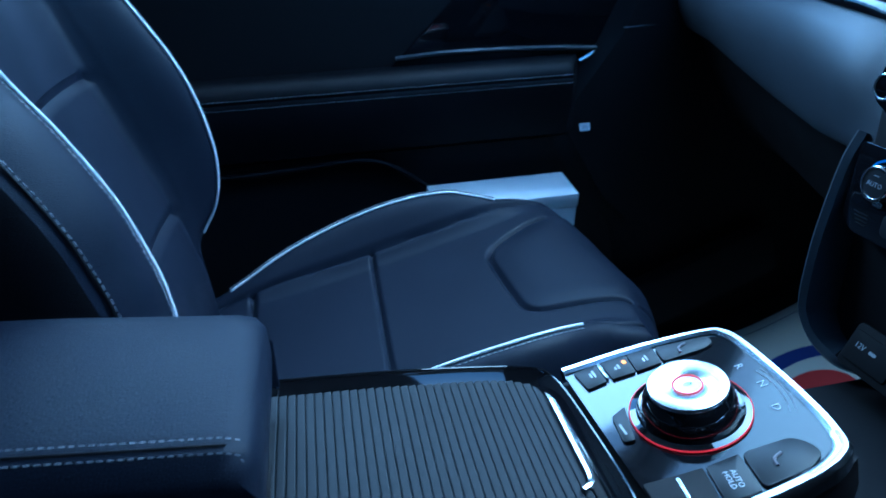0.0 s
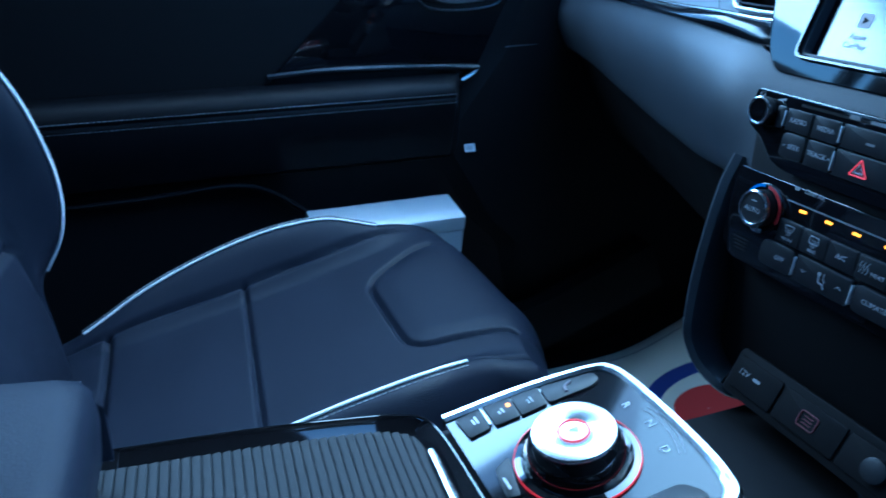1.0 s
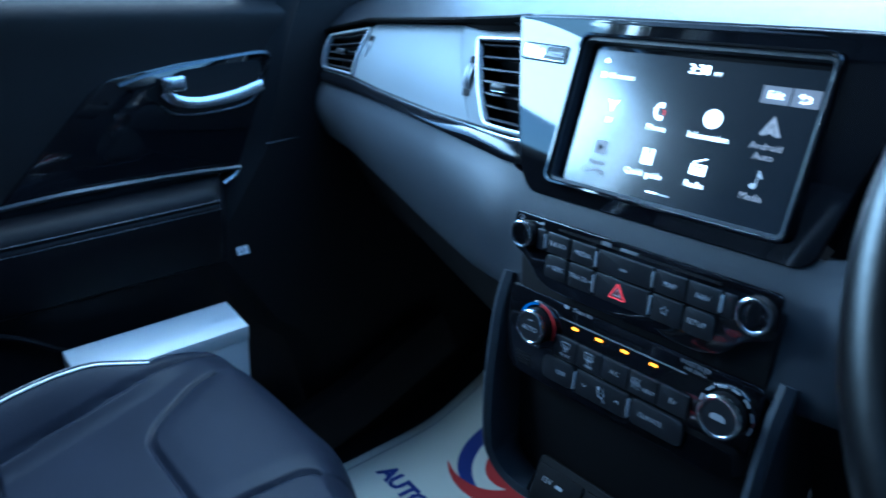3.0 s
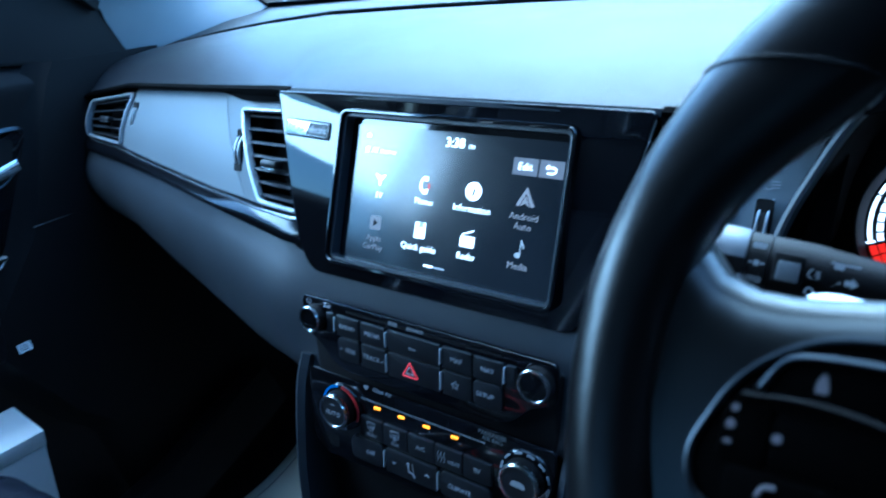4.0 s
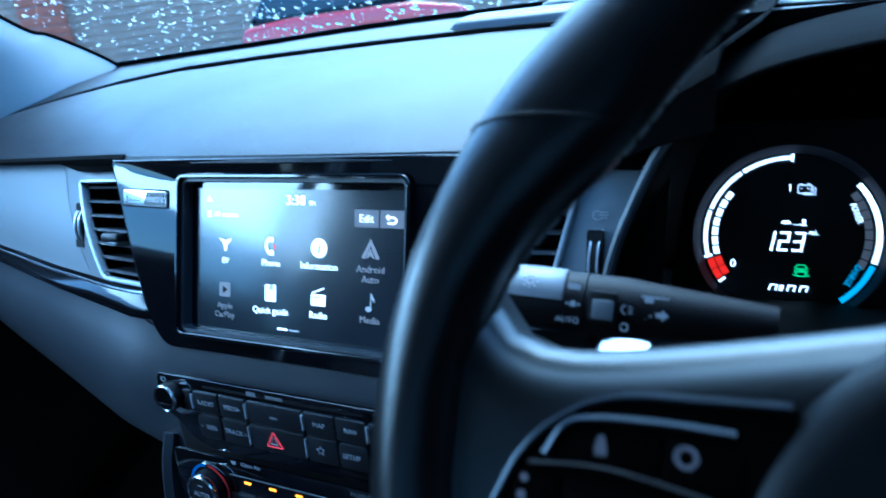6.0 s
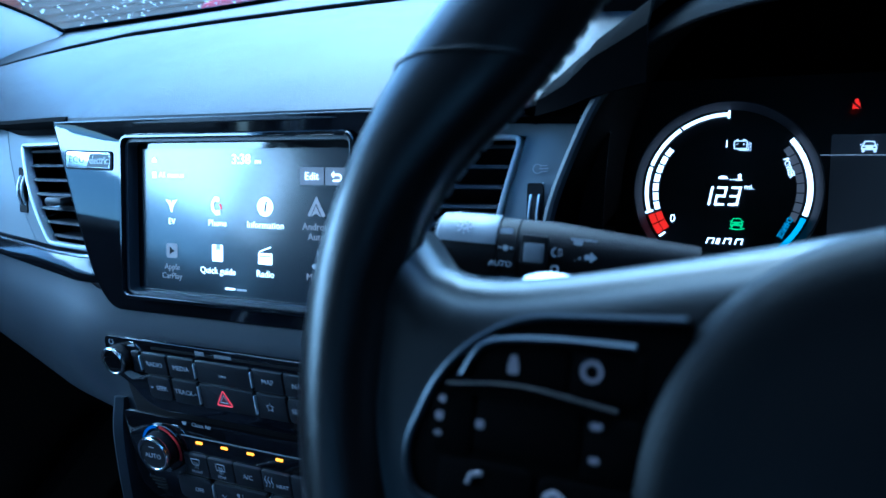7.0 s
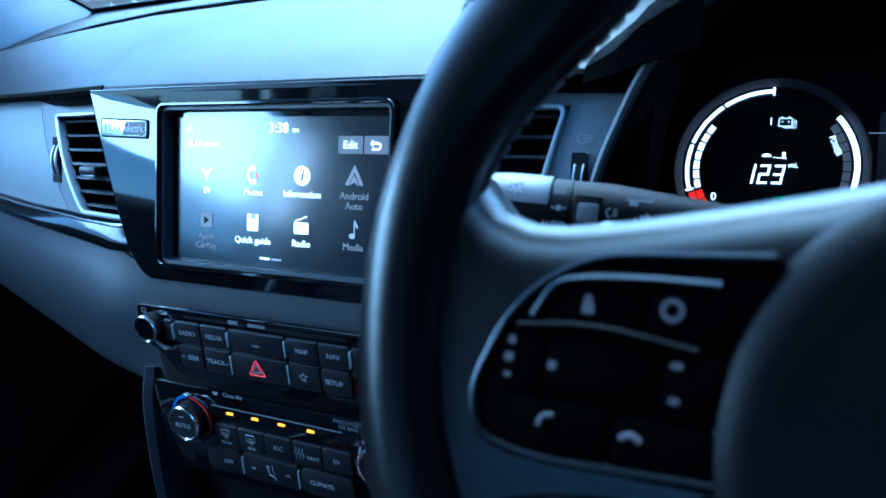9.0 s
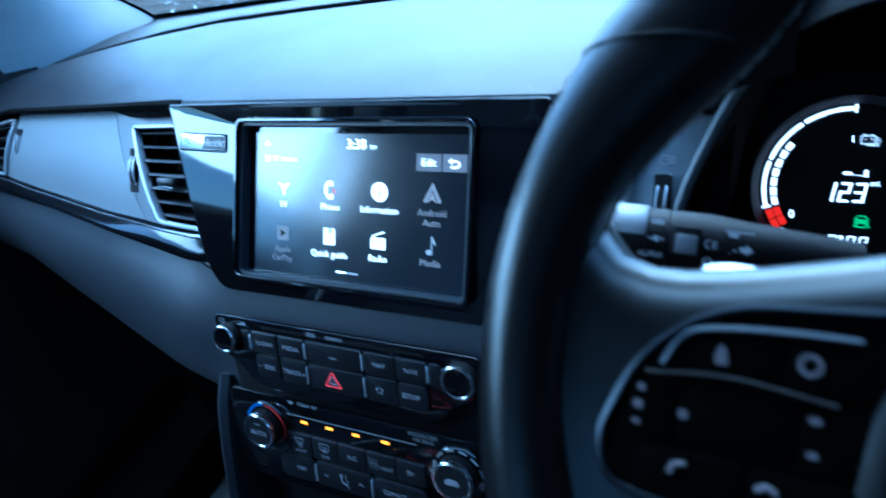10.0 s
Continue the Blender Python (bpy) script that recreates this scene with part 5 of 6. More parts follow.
part("power_socket", turned([(0.010, 0), (0.010, 0.004), (0.007, 0.005)], MT @ T(0.068, -0.0, 0.006), 28), BUTTON, tray)

# ---- passenger seat ----
SX = -0.367
ZC = [(-0.72, 0.315), (-0.62, 0.338), (-0.43, 0.375), (-0.277, 0.412), (-0.215, 0.4235), (-0.168, 0.4235), (-0.140, 0.412), (-0.122, 0.388), (-0.112, 0.350), (-0.108, 0.29), (-0.113, 0.20)]
BOLST = [(-0.70, 0.0), (-0.64, 0.004), (-0.55, 0.034), (-0.45, 0.052), (-0.377, 0.054), (-0.30, 0.042), (-0.24, 0.018), (-0.17, 0.0), (-0.1, 0.0)]
ROOT = [(-0.72, 0.160), (-0.43, 0.163), (-0.26, 0.170), (-0.2, 0.185), (-0.15, 0.21)]
PIPE = [(-0.72, 0.176), (-0.63, 0.184), (-0.50, 0.205), (-0.38, 0.211), (-0.30, 0.203), (-0.24, 0.183), (-0.1, 0.175)]


def smooth(t):
    t = min(1, max(0, t))
    return t * t * (3 - 2 * t)


def groove(d, w=0.0036, depth=0.006):
    return -depth * math.exp(-(d / w) ** 2)


def seg_dist(p, a, b):
    p, a, b = Vector(p), Vector(a), Vector(b)
    t = max(0, min(1, (p - a).dot(b - a) / (b - a).length_squared))
    return (p - a - (b - a) * t).length


UPTS = rounded([(0.165, -0.140), (0.116, -0.182), (0.092, -0.285), (-0.078, -0.285), (-0.122, -0.212), (-0.165, -0.128)], [0, 0.04, 0.03, 0.03, 0.04, 0], 5)[6:-6]

U_AREA = UPTS + [(-0.17, -0.10), (0.17, -0.10)]


def in_outline(x, y, pts):
    hit = False
    for (x0, y0), (x1, y1) in zip(pts, pts[1:] + pts[:1]):
        if (y0 > y) != (y1 > y) and x < (x1 - x0) * (y - y0) / (y1 - y0) + x0:
            hit = not hit
    return hit


def cushion_z(s, y):
    zc = curve_table(ZC, y)
    root, pipe = curve_table(ROOT, y), curve_table(PIPE, y)
    pipe = max(pipe, root + 0.008)
    b = curve_table(BOLST, y)
    a = abs(s)
    z = zc - 0.006 * (1 - min(1, a / 0.16) ** 2)
    if a <= pipe:
        z += b * smooth((a - root + 0.03) / (pipe - root + 0.035))
    else:
        q = (a - pipe) / 0.05
        z += b - 0.004 * q - 0.055 * smooth(q) ** 2
    if y < -0.145:
        z += groove(a - root)
        if a < root:
            z += groove(y + 0.441 + 0.075 * s, 0.0034, 0.006)
            z += groove(y + 0.606 + 0.04 * s, 0.004, 0.008)
    if a < 0.16 and y > -0.30:
        d = min(seg_dist((s, y), p, q) for p, q in zip(UPTS, UPTS[1:]))
        z += groove(d, 0.0034, 0.006)
        if in_outline(s, y, U_AREA):
            z += 0.0025 * smooth(d / 0.03)
    return z


seat = thing("passenger_seat", "black leather front seat with white piping", "car seat")
ys = list(np.linspace(-0.70, -0.144, 300)) + [-0.140, -0.135, -0.130, -0.126, -0.122, -0.118, -0.114, -0.110, -0.108]
ss = list(np.linspace(-0.262, 0.262, 190))
rows = []
for y in ys:
    r = []
    for s in ss:
        taper = 1.0 if y < -0.22 else 1.0 - 0.14 * smooth((y + 0.22) / 0.10)
        fall = (0.036 if s > 0 else 0.008) * smooth((abs(s) - 0.06) / 0.16)
        yy = y - (fall if y > -0.2 else 0) * smooth((y + 0.2) / 0.06)
        r.append((SX + s * taper, yy, cushion_z(s, y)))
    r = [(r[0][0] + 0.004, r[0][1], 0.17), (r[0][0] - 0.002, r[0][1], r[0][2] - 0.05)] + r + [(r[-1][0] + 0.002, r[-1][1], r[-1][2] - 0.05), (r[-1][0] - 0.004, r[-1][1], 0.17)]
    rows.append(r)
rows.append([(p[0], p[1] - 0.004, 0.20) for p in rows[-1]])
cushion = part("seat_cushion", surface(rows), LEATHER, seat, "black leather cushion with stitched panels")
part("seat_base", rbox(0.44, 0.48, 0.16, 0.01, T(SX, -0.42, 0.13)), DARK, seat, "black seat base")
for sgn, ya, yb in ((-1, -0.63, -0.24), (1, -0.63, -0.262)):
    line = [(SX + sgn * max(curve_table(PIPE, y), 0), y, cushion_z(sgn * curve_table(PIPE, y), y) + 0.0015) for y in np.linspace(ya, yb, 40)]
    line = spline(line[::3], 4)
    part("piping", sweep(line, 0.0018), PIPING, seat, "white piping")
    lift = -0.0012
    if sgn < 0:     # the leather rolls on past the far piping
        part("bolster_roll", sweep([(p[0] - 0.0065, p[1], p[2] - 0.0048) for p in line], 0.0066), LEATHER, seat)
        lift = 0.0020
    off = [(p[0] + sgn * 0.006, p[1], p[2] + lift) for p in line]
    stitches(off, seat, length=0.004, step=0.006, r=0.0005)

# backrest
BROOT, BPIPE = 0.118, 0.165
BACK = [(0.34, -0.650), (0.42, -0.660), (0.49, -0.682), (0.66, -0.748), (0.75, -0.778), (0.90, -0.83), (1.05, -0.88)]
PROUD = [(0.36, -0.020), (0.43, -0.006), (0.485, 0.040), (0.54, 0.070), (0.61, 0.088), (0.67, 0.090), (0.75, 0.070), (0.9, 0.03), (1.05, 0.01)]

PROUD_NEAR = [(0.36, -0.010), (0.43, 0.0), (0.485, 0.020), (0.536, 0.034), (0.57, 0.039), (0.619, 0.042), (0.677, 0.034), (0.721, 0.021), (0.80, 0.010), (1.05, 0.0)]


def backrest_y(s, z):
    y0 = curve_table(BACK, z)
    pr = curve_table(PROUD if s < 0 else PROUD_NEAR, z)
    a = abs(s)
    f = 0.010 * (a / BROOT) ** 2 if a < BROOT else 0.010
    if a <= BPIPE:
        f += pr * smooth((a - BROOT + 0.012) / (BPIPE - BROOT + 0.016))
    else:
        q = (a - BPIPE) / 0.075
        f += pr - 0.012 * q - (0.05 if s < 0 else 0.022) * max(0, q) ** 2.6
    f += groove(a - BROOT)
    if a < BROOT:
        f += groove(z - 0.668, 0.004, 0.008) + groove(z - 0.497, 0.004, 0.008)
    return y0 + f


rows = []
for z in np.linspace(0.33, 1.04, 130):
    r = [(SX + s, backrest_y(s, z), z) for s in np.linspace(-0.235, 0.240, 100)]
    e0, e1 = r[0], r[-1]
    r = [(e0[0] + 0.004, e0[1] - 0.10, z), (e0[0] - 0.003, e0[1] - 0.03, z)] + r + [(e1[0] + 0.004, e1[1] - 0.03, z), (e1[0] + 0.002, e1[1] - 0.12, z)]
    rows.append(r)
rows.append([(p[0] * 0.98 + SX * 0.02, p[1] - 0.05, 1.07) for p in rows[-1]])
backrest = part("backrest", surface(rows), LEATHER, seat, "black leather backrest with stitched panels")
for sgn in (-1, 1):
    line = [(SX + sgn * BPIPE, backrest_y(sgn * BPIPE, z) + 0.0015, z) for z in np.linspace(0.445, 1.0, 50)]
    part("piping", sweep(spline(line[::3], 4), 0.0018, up=(0, 1, 0)), PIPING, seat, "white piping")
    lift = -0.001
    if sgn < 0:
        part("bolster_roll", sweep([(p[0] - 0.0078, p[1] - 0.0068, p[2]) for p in spline(line[::3], 4)], 0.0080, up=(0, 1, 0)), LEATHER, seat)
        lift = 0.0014
    off = [(p[0] + sgn * 0.0065, p[1] + lift, p[2]) for p in spline(line[::3], 4)]
    stitches(off, seat, length=0.004, step=0.006, r=0.0005, normal=(0, 1, 0))
line = [(SX + 0.2290, backrest_y(0.2290, z) + 0.001, z) for z in np.linspace(0.44, 1.0, 40)]
stitches(line, seat, length=0.0045, step=0.0068, r=0.0007, normal=(0.6, 0.8, 0))
part("side_seam", sweep([(p[0] + 0.004, p[1] - 0.0010, p[2]) for p in line], 0.0016, up=(0, 1, 0)), SIDE_VINYL, seat)
rows = []
for z in np.linspace(0.33, 1.04, 40):
    y = backrest_y(0.240, z)
    rows.append([(SX + 0.2405, y + 0.0005, z), (SX + 0.2460, y - 0.012, z), (SX + 0.2475, y - 0.04, z), (SX + 0.246, y - 0.13, z)])
part("side_panel", surface(rows, thick=0.002), SIDE_VINYL, seat, "matt black vinyl side of the backrest")

# ---- passenger door ----
door = thing("door_1", "black passenger door trim with gloss panel and padded armrest", "car door", kind="structure")
DX = -0.738
FRONT = [(0.10, 0.10), (0.299, 0.060), (0.35, 0.007), (0.44, -0.045), (0.489, -0.075), (0.53, -0.058), (0.64, 0.025), (0.774, 0.067), (0.85, 0.10), (0.90, 0.15)]
rows = []
for z0 in list(np.linspace(0.0, 0.60, 31)) + list(np.linspace(0.615, 0.78, 9)) + [0.80, 0.815, 0.828, 0.836, 0.842, 0.846, 0.852, 0.860, 0.870, 0.880]:
    r = []
    for u in np.linspace(0, 1, 30):
        yf = lerp_table(FRONT, z0)[0]
        y = -0.82 + (yf + 0.82) * u
        z = z0 + (0.003 - 0.043 * (y + 0.2)) * smooth((z0 - 0.79) / 0.07)
        x = DX
        if z0 < 0.46:
            x -= 0.012 * smooth((0.46 - z0) / 0.03)
        if z0 > 0.842:
            x += 0.006 - 0.032 * min(1.0, (z0 - 0.842) / 0.038) ** 1.9
        elif z0 > 0.78:
            x += 0.006 * smooth((z0 - 0.78) / 0.06)
        r.append((x, y, z))
    rows.append(r)
rows.append([(x - 0.010, y, z + 0.004) for x, y, z in rows[-1]])
rows.append([(x - 0.03, y, z + 0.001) for x, y, z in rows[-1]])
part("door_panel", surface(rows, thick=0.004), HARD, door, "black grained door trim")
# padded armrest
rows = []
for y in np.linspace(-0.78, -0.045, 40):
    q = smooth((-0.045 - y) / 0.02)
    t = 0.602 + 0.004 * (y + 0.4)
    base_z = 0.468
    out = 0.050 * (0.35 + 0.65 * q)
    r = []
    for x, z in ((DX, t + 0.004), (DX + out * 0.55, t + 0.002), (DX + out * 0.85, t - 0.006), (DX + out, t - 0.020), (DX + out * 0.99, t - 0.0235), (DX + out * 0.955, t - 0.0255), (DX + out * 0.99, t - 0.0275), (DX + out * 1.0, t - 0.033), (DX + out * 0.9, t - 0.07), (DX + out * 0.5, base_z + 0.012), (DX, base_z)):
        r.append((x, y, z))
    rows.append(r)
part("armrest_pad", surface(rows, thick=0.003), SIDE_VINYL, door, "padded black leather armrest")
stitches([(DX + 0.0497, y, 0.5820 + 0.004 * (y + 0.4)) for y in np.linspace(-0.78, -0.06, 30)], door, r=0.0005, normal=(1, 0, 0.5))
stitches([(DX + 0.0497, y, 0.5690 + 0.004 * (y + 0.4)) for y in np.linspace(-0.78, -0.06, 30)], door, r=0.0005, normal=(1, 0, 0.5))
# gloss insert
MD = basis((DX + 0.0005, 0, 0), (0, 1, 0), (0, 0, 1))
ins = [(-0.365, 0.594), (-0.052, 0.592), (-0.030, 0.600), (-0.008, 0.622), (0.062, 0.765), (0.060, 0.782), (0.045, 0.786), (-0.08, 0.778), (-0.175, 0.766), (-0.20, 0.752)]
insert = part("gloss_insert", prism(rounded(ins, 0.01), 0.004, MD, 0.001), PIANO, door, "gloss black insert")
trim = spline([(DX + 0.004, -0.345, 0.6185), (DX + 0.009, -0.25, 0.6235), (DX + 0.010, -0.10, 0.6205), (DX + 0.010, -0.010, 0.6150)], 8)
part("chrome_trim", sweep(trim, [(-0.004, -0.0025), (-0.004, 0.001), (0, 0.004), (0.004, 0.001), (0.004, -0.0025)]), DARK_CHROME, door, "satin chrome strip")
trim = spline([(DX + 0.010, -0.010, 0.6150), (DX + 0.012, -0.022, 0.606), (DX + 0.012, -0.040, 0.597)], 5)
part("chrome_trim", sweep(trim, 0.003), SILVER, door)
sw = part("window_switch", rbox(0.010, 0.040, 0.006, 0.002, T(DX + 0.022, -0.205, 0.5985)), PIANO, door)
part("switch_tip", rbox(0.006, 0.010, 0.005, 0.001, T(DX + 0.026, -0.218, 0.601)), SILVER, sw)
# handle recess, its chrome brow, and the pull
part("handle_recess", prism(rounded([(-0.135, 0.742), (-0.105, 0.716), (0.03, 0.722), (0.048, 0.772), (-0.08, 0.768)], 0.014), 0.0012, MD @ T(0, 0, 0.0038)), DARK, door)
brow = spline([(DX + 0.007, -0.165, 0.757), (DX + 0.008, -0.12, 0.768), (DX + 0.008, -0.03, 0.779), (DX + 0.008, 0.045, 0.783), (DX + 0.006, 0.060, 0.776)], 8)
part("handle_brow", sweep(brow, [(-0.003, -0.002), (-0.002, 0.002), (0.002, 0.002), (0.003, -0.002)]), DARK_CHROME, door, "satin chrome brow")
part("handle_lip", sweep(spline([(DX + 0.006, -0.112, 0.722), (DX + 0.006, -0.095, 0.709), (DX + 0.006, -0.05, 0.704), (DX + 0.006, 0.01, 0.709), (DX + 0.006, 0.036, 0.724)], 6), 0.0014), DARK_CHROME, door, "thin chrome edge of the recess")
hl = spline([(DX + 0.012, -0.108, 0.742), (DX + 0.020, -0.094, 0.728), (DX + 0.024, -0.06, 0.722), (DX + 0.024, -0.01, 0.726), (DX + 0.020, 0.036, 0.736)], 8)
part("pull_handle", sweep(hl, [(-0.006, -0.007), (-0.006, 0.004), (-0.002, 0.009), (0.003, 0.009), (0.006, 0.003), (0.005, -0.006)]), CHROME, door, "satin chrome pull handle")
part("lock_lever", rbox(0.012, 0.034, 0.022, 0.004, T(DX + 0.016, -0.095, 0.752)), SILVER, door, "satin chrome lock lever")
part("pocket_lip", sweep(spline([(DX + 0.010, -0.80, 0.452), (DX + 0.012, -0.55, 0.455), (DX + 0.012, -0.42, 0.462), (DX + 0.008, -0.36, 0.445), (DX + 0.004, -0.30, 0.40)], 6), 0.004), HARD, door)
part("mirror_sail", prism(rounded([(0.03, 0.866), (0.30, 0.835), (0.285, 0.89), (0.22, 0.95), (0.12, 1.00)], 0.012), 0.012, basis((DX - 0.012, 0, 0), (0, 1, 0), (0, 0, 1)), 0.003), HARD, door, "black corner trim at the mirror")
bm = sweep([(DX - 0.005, -0.80, 0.88), (DX + 0.005, -0.80, 1.10), (-0.685, -0.80, 1.26), (-0.68, -0.20, 1.27), (-0.72, 0.12, 1.005), (DX - 0.008, 0.21, 0.93)], [(-0.018, -0.014), (0.018, -0.014), (0.018, 0.014), (-0.018, 0.014)])
part("window_frame", bm, HARD, door)
ob = part("glass_pane", surface([[(DX - 0.046, -0.80, 0.87), (DX - 0.046, 0.20, 0.87)], [(DX - 0.040, -0.80, 1.05), (DX - 0.036, 0.10, 0.99)], [(-0.715, -0.80, 1.26), (-0.715, -0.20, 1.26)]]), GLASS, door)
ob.visible_shadow = False

# end of the dash and kick panel ahead of the door, with a warning label
rows = []
for z in np.linspace(0.0, 0.86, 43):
    yf = lerp_table(FRONT, z)[0]
    rows.append([(DX - 0.004, yf - 0.02, z), (DX + 0.004, yf + 0.004, z), (DX + 0.012, yf + 0.014, z), (DX + 0.014, yf + 0.10, z), (DX + 0.012, yf + 0.3, z), (DX, 0.80, z)])
tagged(part("kick_panel", surface(rows, thick=0.003), DARK), "black side panel of the footwell beside the door", "side panel", kind="structure")
for z0 in (0.646, 0.606):
    part("panel_joint", sweep([(DX + 0.0145, 0.035, z0), (DX + 0.0155, 0.09, z0 + 0.002), (DX + 0.0150, 0.15, z0 + 0.004)], 0.0007), MARK_DIM, bpy.data.objects["kick_panel"])
label = thing("warning_label", "small white paper label stuck on the black side panel", "label")
ML = basis((DX + 0.0180, -0.026, 0.485), (0, 1, 0), (-0.40, 0, 1))
part("sticker", prism(rrect(0.019, 0.013, 0.001), 0.0006, ML), LABEL_W, label)
for k in range(3):
    part("print_bar", prism(rrect(0.012, 0.0012, 0.0002, -0.001, -0.003 + 0.003 * k), 0.0002, ML @ T(0, 0, 0.0006)), MARK_DIM, label)

sill = thing("sill_trim", "black sill trim along the foot of the door", "sill trim", kind="structure")
part("sill_plate", sweep([(-0.70, -0.80, 0.10), (-0.70, -0.05, 0.12), (-0.695, 0.12, 0.16), (-0.70, 0.35, 0.24)], [(-0.03, -0.06), (-0.03, 0.02), (-0.015, 0.03), (0.02, 0.03), (0.03, 0.0), (0.03, -0.06)]), HARD, sill)

box = thing("white_box", "plain white box standing between the seat and the door", "box")
BOX = T(-0.699, -0.186, 0.275) @ Euler((0, radians(9), 0)).to_matrix().to_4x4()
bm = rbox(0.078, 0.24, 0.230, 0.003, BOX @ T(0, 0, -0.010))
part("box_body", bm, BOX_WHITE, box)
part("lid", rbox(0.080, 0.242, 0.025, 0.002, BOX @ T(0, 0, 0.1175)), BOX_WHITE, box, "shallow white lid")

# ---- paper floor mat ----
mat = thing("paper_floor_mat", "cream paper floor mat printed with a red and blue roundel", "floor mat")


def mat_z(x, y):
    return car_floor(x, y) + 0.004 + 0.002 * math.sin(7 * x + 5 * y)


rows = [[(x, y, mat_z(x, y)) for x in np.linspace(-0.665, -0.17, 30)] for y in np.linspace(-0.05, 0.66, 40)]
part("sheet", surface(rows, thick=0.0008), PAPER, mat)


def mat_patch(edges, lift, m, name, label=""):
    """A band between two lines, laid on the mat."""
    bm = bmesh.new()
    lines = []
    for j in range(7):
        u = j / 6
        lines.append([])
        for (x0, y0), (x1, y1) in zip(*edges):
            x, y = x0 + (x1 - x0) * u, y0 + (y1 - y0) * u
            lines[-1].append(bm.verts.new((x, y, mat_z(x, y) + lift)))
    for p, q in zip(lines, lines[1:]):
        for k in range(len(p) - 1):
            bm.faces.new((p[k], q[k], q[k + 1], p[k + 1]))
    bmesh.ops.recalc_face_normals(bm, faces=bm.faces[:])
    return part(name, bm, m, mat, label, smooth=False)


LC, LR = (-0.453, 0.328), 0.109
LQ = math.degrees(math.atan2(0.40, 1.0))      # the print is turned on the mat


def crescent(r0, r1, a0, a1, shift=0.0, n=30):
    """A moon between two circles, thick in its middle and pointed at its ends."""
    out, inn = [], []
    for k in range(n + 1):
        u = k / n
        a = radians(a0 + (a1 - a0) * u + LQ)
        w = math.sin(math.pi * u) ** 0.6
        out.append((LC[0] + r1 * math.cos(a), LC[1] + r1 * math.sin(a)))
        r = r1 - (r1 - r0) * w
        inn.append((LC[0] + r * math.cos(a), LC[1] + r * math.sin(a)))
    return out, inn


def comma(n=30):
    """A tail that starts thin outside the ring and swells into the middle."""
    out, inn = [], []
    for k in range(n + 1):
        u = k / n
        a = radians(222 + 125 * u)
        ro, ri = LR * (1.17 - 0.17 * u), LR * (1.17 - 0.80 * u ** 0.95)
        out.append((LC[0] + ro * math.cos(a), LC[1] + ro * math.sin(a)))
        inn.append((LC[0] + ri * math.cos(a), LC[1] + ri * math.sin(a)))
    return out, inn


mat_patch(crescent(LR * 0.70, LR, 60, 262), 0.0012, PRINT_BLUE, "blue_swoosh", "printed blue crescent")
mat_patch(crescent(LR * 1.18, LR * 1.36, 258, 340), 0.0012, PRINT_BLUE, "blue_swoosh")
mat_patch(comma(), 0.0016, PRINT_RED, "red_swoosh", "printed red tail")
mat_patch([[(LC[0] + 0.010 + r * math.cos(radians(a)), LC[1] - 0.010 + r * math.sin(radians(a))) for a in range(0, 361, 10)] for r in (LR * 0.53, 0.001)], 0.0013, PRINT_RED, "red_disc", "printed red disc")
for k, chx in enumerate("AUTO"):
    words(chx, 0.047, basis((-0.588 + 0.030 * k, 0.137 - 0.002 * k, mat_z(-0.588 + 0.03 * k, 0.16) + 0.002), (1, -0.07, 0), (0.07, 1, 0)), PRINT_BLUE, mat, bold=0.0022)
part("fold_line", sweep([(-0.645 - 0.0 * y, y, mat_z(-0.645, y) + 0.001) for y in np.linspace(-0.02, 0.62, 30)], 0.0008), MARK_DIM, mat)

# ---- steering wheel ----
WA = radians(31)
MW = basis((0.418, -0.180, 0.830), (1, 0, 0), (0, math.sin(WA), math.cos(WA)))   # z towards the driver
wheel = thing("steering_wheel", "black leather steering wheel with silver-edged button pod", "steering wheel")


def grip(deg):
    """Half the rim's width: thicker at the thumb rests."""
    return 0.0165 + 0.0078 * math.exp(-((abs(deg - 90) - 52) / 17) ** 2)


def ring_pt(a, r, z):
    return MW @ Vector((r * math.cos(a), r * math.sin(a), z))


rows = []
for k in range(96):
    a = 2 * math.pi * k / 96
    deg = math.degrees(a)
    fat = grip(deg)
    rows.append([ring_pt(a, 0.1988 - fat + fat * math.cos(b), 0.0165 * math.sin(b)) for b in np.linspace(0, 2 * math.pi, 21)])
part("rim", surface(rows, closed=True), LEATHER_WHEEL, wheel, "black leather rim")
for a in (math.radians(146), math.radians(34)):
    bm = sweep([ring_pt(a + (0.09 if a > 1.57 else -0.09) * math.cos(b), 0.1988 - grip(math.degrees(a)) + (grip(math.degrees(a)) + 0.0002) * math.cos(b), 0.0167 * math.sin(b)) for b in np.linspace(0, 2 * math.pi, 24)], 0.0006, True)
    part("rim_seam", bm, DARK, wheel)
seam = [ring_pt(a, 0.1988 - 1.93 * grip(math.degrees(a)), -0.0068) for a in np.linspace(radians(60), radians(300), 120)]
stitches(seam, wheel, length=0.005, step=0.007, r=0.0006, normal=(0.5, 0, 0.5))

